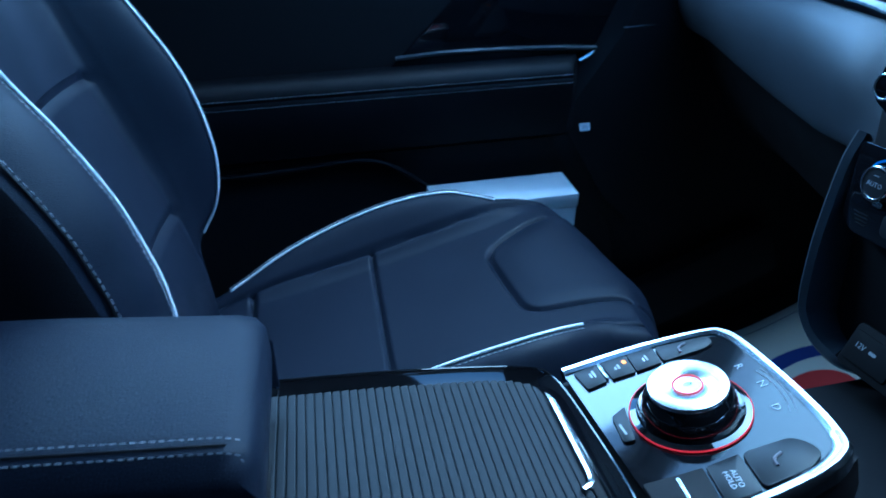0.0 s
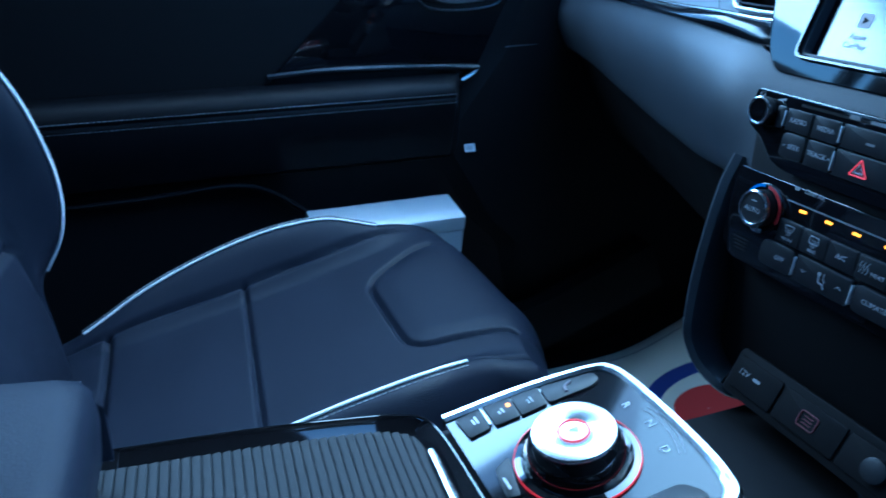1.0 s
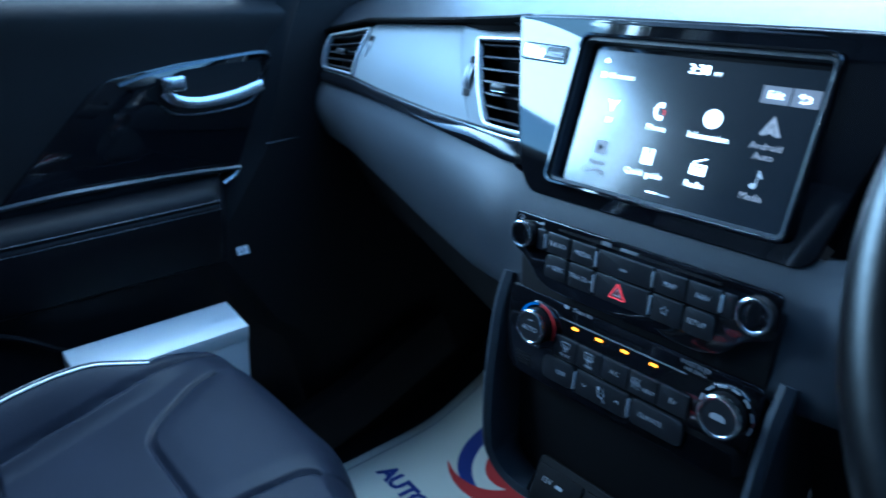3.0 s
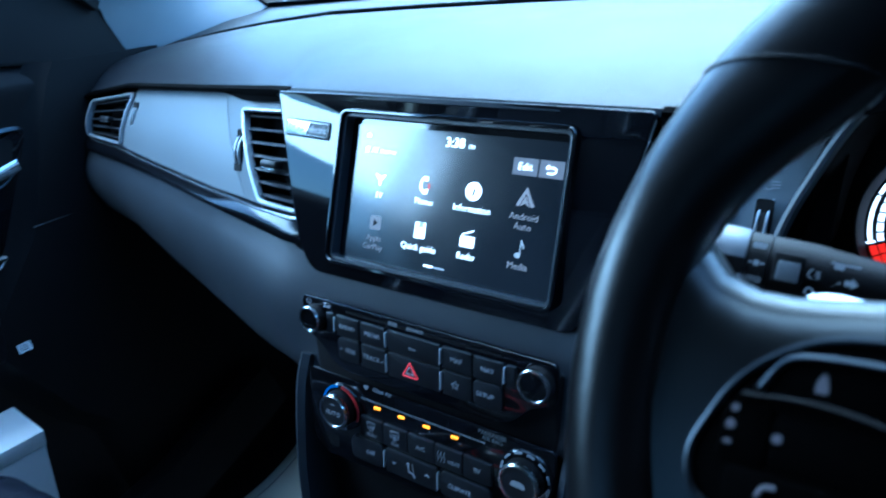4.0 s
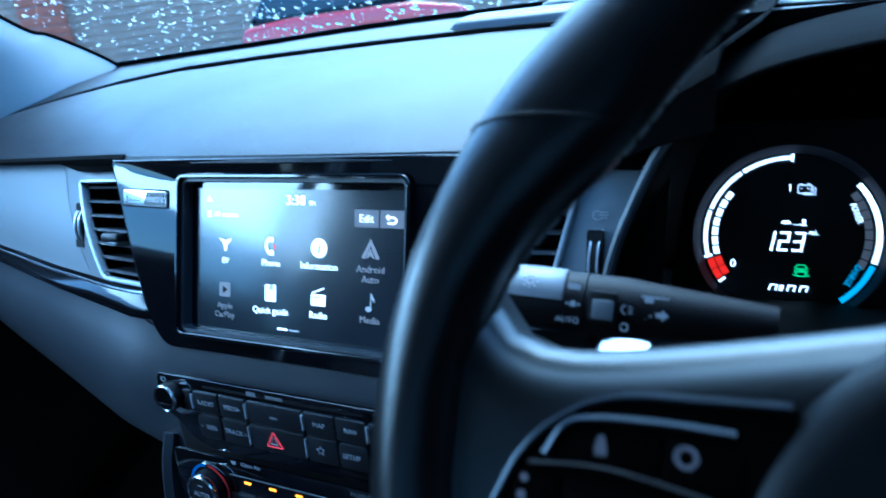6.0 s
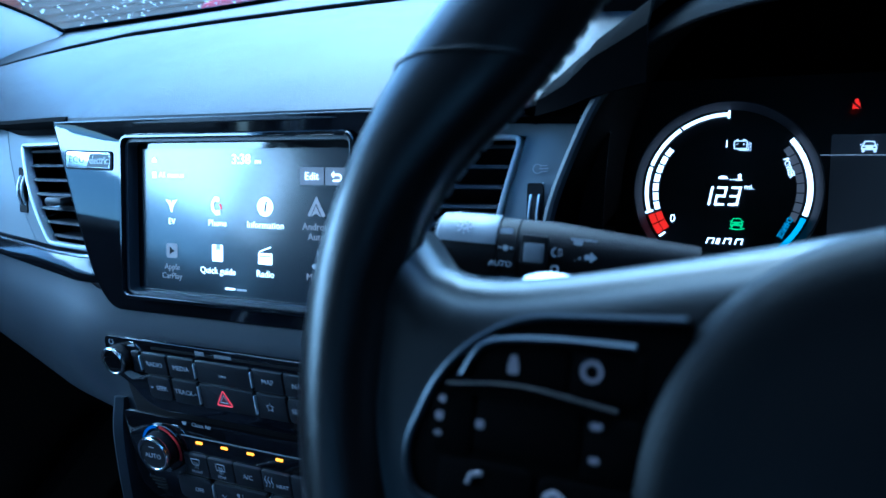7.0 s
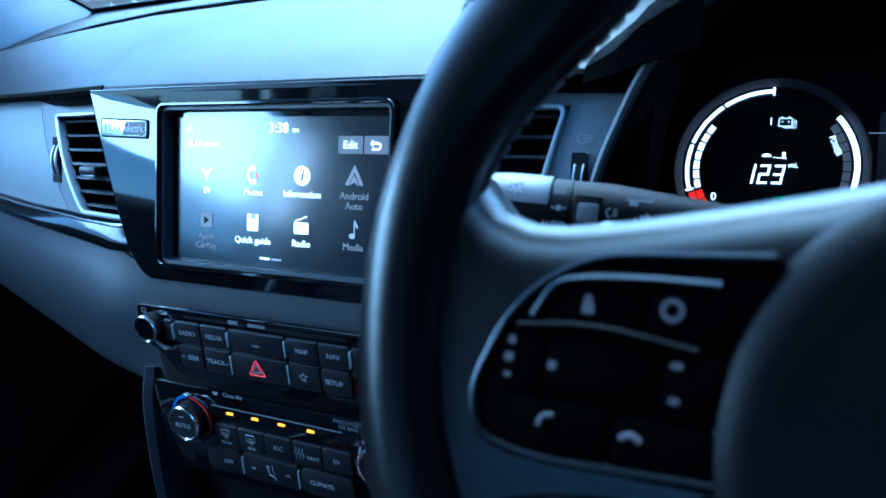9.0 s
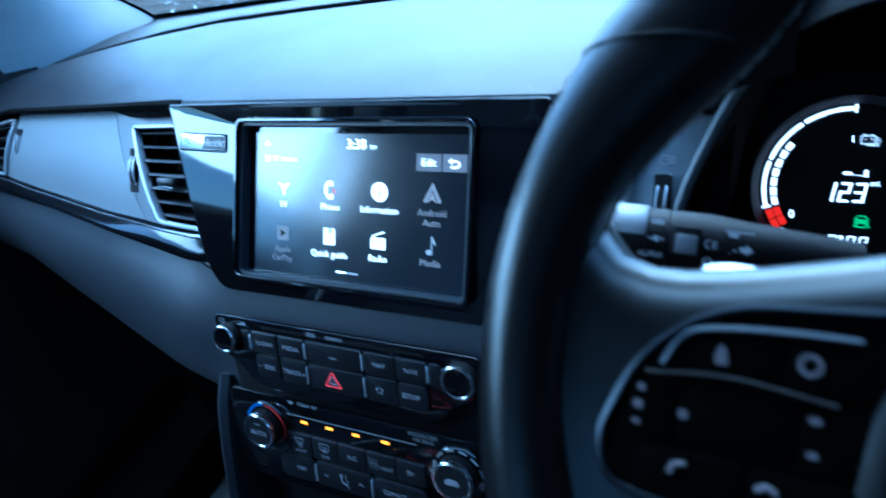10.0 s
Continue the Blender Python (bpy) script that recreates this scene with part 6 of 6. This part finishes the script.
# spokes: a smooth bridge from the rim to the hub on both sides
for sgn in (-1, 1):
    rows = []
    for t in np.linspace(0, 1, 14):
        x = sgn * (0.166 - 0.150 * t)
        up = 0.0185 + 0.004 * (1 - t) ** 6 + 0.020 * (1 - t) ** 14 + 0.030 * t ** 1.15
        dn = -0.0565 - 0.022 * (1 - t) ** 4
        zf = 0.004 + 0.004 * t
        sec = [(dn, -0.02), (dn, zf - 0.008), (dn + 0.004, zf), ((up + dn) / 2 - 0.01, zf + 0.002)]
        sec += [(up - 0.026 + 0.026 * math.sin(q), zf - 0.018 + 0.020 * math.cos(q)) for q in np.linspace(0, math.pi / 2, 9)]
        rows.append([MW @ Vector((x, y, z)) for y, z in sec + [(up, -0.026)]])
    part("spoke", surface(rows), SPOKE, wheel, "smooth black spoke")
rows = []
for r, z in ((0.0820, -0.012), (0.0835, 0.002), (0.0825, 0.010), (0.078, 0.0150), (0.070, 0.0175), (0.064, 0.0170), (0.05, 0.0195), (0.03, 0.021), (0.004, 0.0215)):
    rows.append([MW @ Vector((r * math.cos(a), -0.035 + r * math.sin(a), z)) for a in np.linspace(0, 2 * math.pi, 73)])
part("airbag_pad", surface(rows), PAD, wheel, "domed black airbag cover")
part("column", turned([(0.055, -0.16), (0.06, -0.05), (0.07, -0.012)], MW @ T(0, -0.02, 0), 32), DARK, wheel)

MP = MW @ T(0, 0, 0.0075)
pod = [(-0.066, 0.0165), (-0.118, 0.0135), (-0.140, -0.003), (-0.1505, -0.030), (-0.147, -0.0440), (-0.128, -0.0475), (-0.072, -0.0455)]
podf = part("button_pod", prism(rounded(pod, [0.002, 0.02, 0.02, 0.02, 0.012, 0.01, 0.002]), 0.005, MP, 0.001), HOOD, wheel, "black button pod")
edge = [MP @ Vector((x, y, 0.005)) for x, y in rounded(pod, [0.002, 0.02, 0.02, 0.02, 0.012, 0.01, 0.002])]
part("pod_edge", sweep(edge[4:-4], [(-0.0012, -0.004), (-0.0012, 0.001), (0, 0.0016), (0.0012, 0.001), (0.0012, -0.004)], up=tuple(MW.to_3x3() @ Vector((0, 0, 1)))), POD_EDGE, wheel, "satin silver pod edging")


def pod_line(pts, r=0.0011, mat=POD_EDGE):
    part("silver_line", sweep(spline([MP @ Vector((x, y, 0.0060)) for x, y in pts], 5), [(-r, -0.001), (-r, 0.0008), (0, 0.0015), (r, 0.0008), (r, -0.001)], up=tuple(MW.to_3x3() @ Vector((0, 0, 1)))), mat, podf, "dark satin line")


pod_line([(-0.1328, -0.0062), (-0.1273, 0.0032), (-0.1186, 0.0062), (-0.1000, 0.0075), (-0.0810, 0.0075)])
pod_line([(-0.1375, -0.0092), (-0.1137, -0.0073), (-0.0850, -0.0108)], 0.0007, HARD)
MI = MP @ T(0, 0, 0.0053)
for x0, x1, y0, y1 in ((-0.130, -0.100, -0.0085, 0.005), (-0.099, -0.078, -0.0090, 0.005), (-0.142, -0.128, -0.030, -0.0115), (-0.127, -0.095, -0.028, -0.0125), (-0.094, -0.078, -0.031, -0.013), (-0.138, -0.108, -0.048, -0.031), (-0.106, -0.078, -0.048, -0.032)):
    part("button", prism(rrect(x1 - x0, y1 - y0, 0.003, (x0 + x1) / 2, (y0 + y1) / 2), 0.0010, MP @ T(0, 0, 0.005), 0.0006), HOOD, podf)
MI = MP @ T(0, 0, 0.0062)
SM = Matrix.Diagonal((0.72, 0.72, 1, 1))
part("dial_mark", arc_band(0.0020, 0.0033, 0, 359, 0.0002, MI @ T(-0.093, -0.0005), 28), MARK_ICON, podf)
flat(rounded([(-0.0024, -0.004), (0.0024, -0.004), (0.0024, -0.001), (0.001, 0.004), (-0.0010, 0.004), (-0.0024, 0.0)], 0.001), MI @ T(-0.1165, -0.001) @ SM, MARK_ICON, podf, "voice_mark")
for x, y, w, h in ((-0.1385, -0.0140, 0.0030, 0.0030), (-0.1390, -0.0192, 0.0036, 0.0036), (-0.1390, -0.0245, 0.0032, 0.0018), (-0.0905, -0.0155, 0.0045, 0.0026), (-0.0905, -0.0250, 0.004, 0.0024), (-0.1255, -0.0200, 0.0036, 0.0036)):
    flat(rrect(w * 0.75, h * 0.75, 0.0010, x, y), MI, MARK_ICON, podf, "mark")
part("phone_mark", sweep(spline([MI @ Vector((-0.1255 + a, -0.0358 + b, 0.0004)) for a, b in ((-0.0022, -0.0020), (-0.0010, 0.0008), (0.0022, 0.0016))], 4), 0.0008), MARK_ICON, podf)
part("phone_mark", sweep(spline([MI @ Vector((-0.1010 + a, -0.0368 + b, 0.0004)) for a, b in ((-0.0028, -0.0008), (0, 0.0008), (0.0028, -0.0008))], 4), 0.0010), MARK_ICON, podf)

paddle = part("shift_paddle", sweep(spline([MW @ Vector(p) for p in ((-0.131, 0.0255, -0.033), (-0.124, 0.0270, -0.032), (-0.115, 0.0265, -0.030))], 5), [(-0.0052, -0.002), (-0.004, 0.002), (0.004, 0.002), (0.0052, -0.002)]), SILVER, wheel, "satin silver paddle")

# ---- light stalk ----
stalk = thing("light_stalk", "black column stalk with a grey-tipped light switch", "control stalk")
A, B = Vector((0.2140, -0.0595, 0.8148)), Vector((0.338, -0.0435, 0.8018))
MK = basis(A, B - A, (0, 0.45, 1))      # x along the stalk, z to the driver
L = (B - A).length
part("arm", turned([(0.0144, 0.0425), (0.0144, 0.060), (0.0125, 0.080), (0.0085, L)], MK @ Euler((0, radians(90), 0)).to_matrix().to_4x4(), 28), HARD, stalk)
part("twist_tip", turned([(0.0120, 0.0), (0.0145, 0.003), (0.0152, 0.010), (0.0152, 0.028), (0.0150, 0.0325)], MK @ Euler((0, radians(90), 0)).to_matrix().to_4x4(), 28), HARD, stalk)
rows = []
for x, r in ((0.0015, 0.0132), (0.003, 0.0149), (0.010, 0.0156), (0.024, 0.0157), (0.031, 0.0156), (0.032, 0.0150)):
    rows.append([MK @ Vector((x, r * math.sin(radians(a)), r * math.cos(radians(a)))) for a in range(4, 176, 9)])
part("tip_cap", surface(rows), TIP_GREY, stalk, "smooth pale grey cap over the twist tip")
part("ring_band", turned([(0.0146, 0.0330), (0.0146, 0.0420)], MK @ Euler((0, radians(90), 0)).to_matrix().to_4x4(), 28), HARD, stalk)
MKF = MK @ T(0, 0, 0.0156)
part("rocker_frame", prism(rrect(0.0130, 0.0140, 0.0015, 0.0510, 0.000), 0.0022, MKF @ T(0, 0, -0.0018), 0.0006), DARK, stalk)
part("rocker", prism(rrect(0.0095, 0.0090, 0.001, 0.0510, -0.0012), 0.0012, MKF @ T(0, 0, 0.0), 0.0005), TIP_GREY, stalk, "pale grey rocker face")
MKT = MK @ Euler((radians(-32), 0, 0)).to_matrix().to_4x4() @ T(0.016, 0, 0.0157)
part("lamp_mark", arc_band(0.0014, 0.0019, 0, 359, 0.0003, MKT, 20), MARK, stalk)
for k in range(8):
    part("lamp_mark", arc_band(0.0026, 0.0040, k * 45 - 5, k * 45 + 5, 0.0003, MKT, 2), MARK, stalk)
MKR = MKF @ T(0, 0, -0.0007)
words("AUTO", 0.0040, MKR @ T(0.0352, -0.0078), MARK, stalk)
for x, y, w, h in ((0.0372, 0.0080, 0.006, 0.0026), (0.0372, 0.0, 0.0024, 0.0026), (0.0345, 0.0, 0.0018, 0.0008), (0.0399, 0.0, 0.0018, 0.0008)):
    part("mark", prism(rrect(w, h, 0.0006, x, y), 0.0003, MKR), MARK, stalk)
part("fog_mark", arc_band(0.0016, 0.0022, 90, 270, 0.0003, MKR @ T(0.0612, 0.000), 10), MARK, stalk)
for k in range(3):
    part("fog_mark", prism(rrect(0.0020, 0.0005, 0.0001, 0.0632, -0.0013 + 0.0013 * k), 0.0003, MKR), MARK, stalk)
part("ring_mark", arc_band(0.0014, 0.0020, 0, 359, 0.0003, MKR @ T(0.0612, -0.0080), 16), MARK, stalk)
part("beam_mark", prism(rrect(0.012, 0.0009, 0.0002, 0.0735, 0.0068), 0.0003, MKR @ T(0, 0, -0.001)), MARK, stalk)
part("beam_mark", prism(rrect(0.004, 0.0026, 0.0008, 0.0710, 0.0055), 0.0003, MKR @ T(0, 0, -0.001)), MARK, stalk)
for sg in (-1, 1):
    flat([(0.0735 + sg * 0.0008, -0.0022), (0.0735 + sg * 0.0034, -0.0022), (0.0735 + sg * 0.0034, -0.0036), (0.0735 + sg * 0.0066, -0.0010), (0.0735 + sg * 0.0034, 0.0016), (0.0735 + sg * 0.0034, 0.0002), (0.0735 + sg * 0.0008, 0.0002)][::sg], MKR @ T(0, 0, -0.002), MARK, stalk, "arrow_mark")

# ---- instrument cluster and its hood ----
CA = radians(27)
MC = basis((0.331, 0.185, 0.757), (1, 0, 0), (0, math.sin(CA), math.cos(CA)))
cluster = thing("instrument_cluster", "digital instrument cluster lit with a round power gauge", "instrument cluster")
part("display", prism(rrect(0.36, 0.17, 0.01, 0.10, 0.0), 0.002, MC @ T(0, 0, -0.006)), CLUSTER_GLASS, cluster)
MG = MC @ T(0, 0, -0.0035)
part("dial_ring", turned([(0.0672, 0.0), (0.0670, 0.0045), (0.0660, 0.0055), (0.0612, 0.0012), (0.0608, 0.0)], MG, 72, False), BEZEL, cluster, "dark raised gauge ring")
part("dial_ring", turned([(0.047, 0.0), (0.0475, 0.0012), (0.046, 0.0012)], MG, 64, False), BUTTON, cluster)
# left charge scale: segments, red foot, thin outer band to the top
for k in range(7):
    a = 198 - k * 8.2
    part("gauge_segment", arc_band(0.0485, 0.0525, a, a - 6.6, 0.0003, MG @ T(0, 0, 0.001), 6), UI_WHITE, cluster)
part("gauge_band", arc_band(0.0558, 0.0585, 198, 90, 0.0003, MG @ T(0, 0, 0.001), 48), UI_WHITE, cluster, "lit white arc")
for a in (90, 126, 162, 198):
    part("gauge_tick", arc_band(0.0540, 0.0600, a - 0.8, a + 0.8, 0.0004, MG @ T(0, 0, 0.0014), 2), CLUSTER_GLASS if a in (126, 162) else UI_WHITE, cluster)
for k in range(2):
    for a in (200.5, 209.0):
        part("gauge_red", arc_band(0.0482 + 0.0055 * k, 0.0530 + 0.0055 * k, a, a + 7.6, 0.0003, MG @ T(0, 0, 0.001), 6), UI_RED, cluster, "lit red low-charge mark")
part("gauge_tick", arc_band(0.0530, 0.0585, 218, 219.6, 0.0003, MG @ T(0, 0, 0.001), 2), UI_WHITE, cluster)
# right power scale
part("gauge_band", arc_band(0.0555, 0.0592, 41, -18, 0.0003, MG @ T(0, 0, 0.001), 32), UI_WHITE, cluster, "lit white arc")
part("gauge_band", arc_band(0.0555, 0.0592, -20, -52, 0.0003, MG @ T(0, 0, 0.001), 20), UI_CYAN, cluster, "lit blue arc")
for k in range(8):
    a = 38 - k * 8
    part("gauge_segment", arc_band(0.0485, 0.0535, a, a - 7, 0.0003, MG @ T(0, 0, 0.001), 4), UI_BOX, cluster)
MX = MG @ T(0, 0, 0.0012)
SEG = {"1": "bc", "2": "abged", "3": "abgcd"}
for k, ch in enumerate("123"):
    W, H, q = 0.0054, 0.0126, 0.0008
    spots = {"a": (0, H / 2, 1), "g": (0, 0, 1), "d": (0, -H / 2, 1), "b": (W / 2, H / 4, 0), "c": (W / 2, -H / 4, 0), "e": (-W / 2, -H / 4, 0), "f": (-W / 2, H / 4, 0)}
    for sname in SEG[ch]:
        sx, sy, flatbar = spots[sname]
        hw, hh = (W / 2 + q, q) if flatbar else (q, H / 4 + q)
        pts = [(sx + a * hw, sy + b * hh) for a, b in ((-1, -1), (1, -1), (1, 1), (-1, 1))]
        flat([(-0.0125 + 0.0098 * k + x + 0.16 * y, -0.0045 + y) for x, y in pts], MX, UI_WHITE, cluster, "range_digit")
words("mi.", 0.0056, MX @ T(0.0165, 0.0025), UI_WHITE, cluster)
words("1", 0.0075, MX @ T(-0.0005, 0.0345), UI_WHITE, cluster)
up = tuple(MC.to_3x3() @ Vector((0, 0, 1)))
ring = [MX @ Vector((0.0092 + x, 0.0340 + y, 0.0003)) for x, y in rrect(0.0088, 0.0058, 0.0007)]
part("battery_icon", sweep(ring, 0.00045, True, up), UI_PALE, cluster)
for x in (0.0068, 0.0116):
    flat(rrect(0.0017, 0.0013, 0.0003, x, 0.0376), MX, UI_PALE, cluster, "battery_icon")
flat(rrect(0.0016, 0.0005, 0.0001, 0.0070, 0.0345), MX, UI_PALE, cluster, "battery_icon")
for w, h in ((0.0016, 0.0005), (0.0005, 0.0016)):
    flat(rrect(w, h, 0.0001, 0.0114, 0.0345), MX, UI_PALE, cluster, "battery_icon")
for k in (1, 2):
    pts = [MX @ Vector((0.0136 + 0.0013 * k, 0.0366 - 0.0006 * k, 0.0003)), MX @ Vector((0.0136 + 0.0013 * k, 0.0311 - 0.0006 * k, 0.0003)), MX @ Vector((0.0060 + 0.0013 * k, 0.0311 - 0.0006 * k, 0.0003))]
    part("battery_icon", sweep(pts, 0.00035), UI_PALE, cluster)


def car_front(m, mat, name):
    """A small car seen from ahead: roof arch, body with two dark lamps, two wheels."""
    arch = [m @ Vector(p) for p in ((-0.0040, 0.0006, 0.0003), (-0.0028, 0.0034, 0.0003), (0.0028, 0.0034, 0.0003), (0.0040, 0.0006, 0.0003))]
    part(name, sweep(arch, 0.00045), mat, cluster)
    flat(rounded([(-0.0048, -0.0026), (0.0048, -0.0026), (0.0048, -0.0002), (0.0040, 0.0008), (-0.0040, 0.0008), (-0.0048, -0.0002)], 0.0006), m, mat, cluster, name)
    for sg in (-1, 1):
        flat(rrect(0.0019, 0.0008, 0.0003, sg * 0.0031, -0.0008), m @ T(0, 0, 0.0003), CLUSTER_GLASS, cluster, name)
        flat(rrect(0.0017, 0.0016, 0.0003, sg * 0.0036, -0.0034), m, mat, cluster, name)
        flat(rrect(0.0012, 0.0006, 0.0002, sg * 0.0050, 0.0012), m, mat, cluster, name)


words("0", 0.0085, MX @ T(-0.0365, -0.0225), UI_WHITE, cluster)
flat(rounded([(-0.007, 0), (-0.0045, 0.0035), (0.0035, 0.0035), (0.006, 0)], 0.001), MX @ T(-0.0015, 0.0085) @ Matrix.Diagonal((0.55, 0.6, 1, 1)), UI_WHITE, cluster, "car_icon")
flat(rrect(0.0022, 0.0042, 0.0005, 0.0098, 0.0100), MX, UI_WHITE, cluster, "charger_icon")
flat(rrect(0.0036, 0.0006, 0.0002, 0.0098, 0.0076), MX, UI_WHITE, cluster, "charger_icon")
for x in (0.0035, 0.0055, 0.0072):
    flat(rrect(0.0010, 0.0007, 0.0002, x, 0.0080), MX, UI_WHITE, cluster, "range_dot")
car_front(MX @ T(0.0095, -0.0243) @ Matrix.Diagonal((0.9, 0.9, 1, 1)), UI_GREEN, "eco_icon")
part("eco_icon", sweep([MX @ Vector(p) for p in ((0.0045, -0.0285, 0.0003), (0.0095, -0.0294, 0.0003), (0.0150, -0.0285, 0.0003))], 0.0005), UI_GREEN, cluster)
for k, x in enumerate((-0.011, -0.004, 0.001, 0.009)):
    part("name_bar", sweep([MX @ Vector((x, -0.0405, 0.0003)), MX @ Vector((x + 0.0012, -0.0365, 0.0003)), MX @ Vector((x + 0.0055 - (3 if k == 1 else 0) * 0.001, -0.0365, 0.0003)), MX @ Vector((x + 0.0043 - (3 if k == 1 else 0) * 0.001, -0.0405, 0.0003))], 0.0006), UI_WHITE, cluster)
words("POWER", 0.0058, MX @ T(0.0425, 0.017) @ Euler((0, 0, radians(-68))).to_matrix().to_4x4(), UI_WHITE, cluster, width=0.0145)
words("CHARGE", 0.0058, MX @ T(0.0420, -0.0265) @ Euler((0, 0, radians(-117))).to_matrix().to_4x4(), UI_CYAN, cluster, width=0.0165)
# seat-belt lamp, centre page line and car symbols
MR = MC @ T(0.0830, 0.0605, 0.004) @ Matrix.Diagonal((0.62, 0.62, 1, 1))
part("belt_lamp", turned([(0.0022, 0), (0.0022, 0.0002)], MR @ T(0, 0.0045), 16), UI_RED, cluster, "lit red seat-belt lamp")
flat(rounded([(-0.0045, -0.005), (0.0045, -0.005), (0.003, 0.003), (-0.003, 0.003)], 0.0015), MR, UI_RED, cluster, "belt_lamp")
part("belt_lamp", sweep([MR @ Vector((-0.004, 0.003, 0.0004)), MR @ Vector((0.004, -0.005, 0.0004))], 0.0007), CLUSTER_GLASS, cluster)
part("page_line", prism(rrect(0.12, 0.0004, 0.0001, 0.120, 0.0262), 0.0002, MX), UI_GREY, cluster)
car_front(MX @ T(0.0925, 0.0322) @ Matrix.Diagonal((1.0, 1.0, 1, 1)), UI_PALE, "page_icon")
part("page_icon", turned([(0.004, 0), (0.004, 0.0002)], MX @ T(0.110, 0.0312), 20), UI_GREY, cluster)
part("page_panel", prism(rrect(0.112, 0.072, 0.002, 0.125, 0.0050), 0.0002, MX @ T(0, 0, -0.0006)), UI_PANEL, cluster)
flat(rounded([(-0.006, -0.014), (0.006, -0.014), (0.007, 0.010), (0.003, 0.016), (-0.003, 0.016), (-0.007, 0.010)], 0.003), MX @ T(0.118, -0.008), UI_GREY, cluster, "top_view_car")
flat(rounded([(-0.005, -0.002), (-0.0035, 0.003), (0.0035, 0.003), (0.005, -0.002)], 0.001), MX @ T(0.0755, -0.0365), UI_WHITE, cluster, "lane_icon")

hood = thing("cluster_hood", "black grained hood arching over the instrument cluster", "instrument hood")
arch = [(0.236, 0.74), (0.241, 0.787), (0.254, 0.825), (0.277, 0.867), (0.315, 0.894), (0.37, 0.906), (0.43, 0.910), (0.50, 0.906), (0.56, 0.893), (0.60, 0.865), (0.615, 0.82), (0.62, 0.74)]
arch = spline([(x, 0, z) for x, z in arch], 5)
cxh, czh = 0.425, 0.78


def arch_row(y, k, dz=0.0):
    return [(cxh + (p.x - cxh) * k, y - 0.25 * (p.z - 0.80) * (-1), czh + (p.z - czh) * k + dz) for p in arch]


# hood, flank and rear cover are near black: their unlit look is painted in
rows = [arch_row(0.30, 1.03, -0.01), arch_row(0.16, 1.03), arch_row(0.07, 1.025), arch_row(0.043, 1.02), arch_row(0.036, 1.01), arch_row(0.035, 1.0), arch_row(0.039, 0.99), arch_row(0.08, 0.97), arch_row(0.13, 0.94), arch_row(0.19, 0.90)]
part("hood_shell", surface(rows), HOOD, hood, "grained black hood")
# lip is paler than the hood: the light on its edge is in the colour
lip = [Vector(p) + Vector((0.001, -0.001, 0)) for p in arch_row(0.036, 1.008) if p[0] < 0.30 and 0.770 < p[2] < 0.872]
part("hood_lip", sweep(lip, [(-0.0026, -0.004), (0.0022, -0.004), (0.0028, 0.0), (0.0012, 0.0018), (-0.0012, 0.0020), (-0.0030, 0.0002)], up=(-0.6, -0.8, 0)), GREY_PLASTIC, hood, "rolled lip in paler grey for its lit edge")
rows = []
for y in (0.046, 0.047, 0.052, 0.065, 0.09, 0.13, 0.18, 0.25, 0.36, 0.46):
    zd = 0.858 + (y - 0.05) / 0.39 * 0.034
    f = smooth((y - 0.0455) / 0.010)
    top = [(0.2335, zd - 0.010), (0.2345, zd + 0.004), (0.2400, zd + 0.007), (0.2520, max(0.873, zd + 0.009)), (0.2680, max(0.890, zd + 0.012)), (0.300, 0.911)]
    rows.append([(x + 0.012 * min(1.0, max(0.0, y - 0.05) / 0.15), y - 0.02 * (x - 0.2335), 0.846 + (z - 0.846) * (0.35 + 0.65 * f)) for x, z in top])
part("hood_flank", surface(rows, thick=0.002), HOOD, hood, "near-black hood side, painted to read as unlit")
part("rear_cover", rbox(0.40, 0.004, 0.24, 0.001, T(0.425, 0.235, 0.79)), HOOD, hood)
part("shroud_floor", surface([[(0.22, -0.0, 0.735), (0.63, -0.0, 0.735)], [(0.22, 0.24, 0.70), (0.63, 0.24, 0.70)]], thick=0.003), DARK, hood)

# ---- raised grille on the dash top ----
spk = thing("dash_speaker", "low grey speaker grille on the dash top by the windscreen", "speaker grille")
rows = []
for u in np.linspace(0, 1, 24):
    x = -0.078 + 0.236 * u
    e = smooth(min(u, 1 - u) / 0.075)
    rows.append([(x, 0.468, 0.880), (x, 0.472 + 0.004 * (1 - e), 0.886 + 0.018 * e), (x, 0.476, 0.887 + 0.021 * e), (x, 0.50, 0.888 + 0.023 * e), (x, 0.545, 0.890 + 0.021 * e), (x, 0.585, 0.893 + 0.010 * e), (x, 0.60, 0.885)])
part("housing", surface(rows, thick=0.002), GREY_PLASTIC, spk, "grey moulded housing")
part("sensor_dome", turned([(0.022, -0.012), (0.021, 0.004), (0.016, 0.010), (0.006, 0.013)], T(0.040, 0.580, 0.903) @ Matrix.Diagonal((1.2, 0.8, 1, 1)), 28), GREY_PLASTIC, spk, "small raised dome")
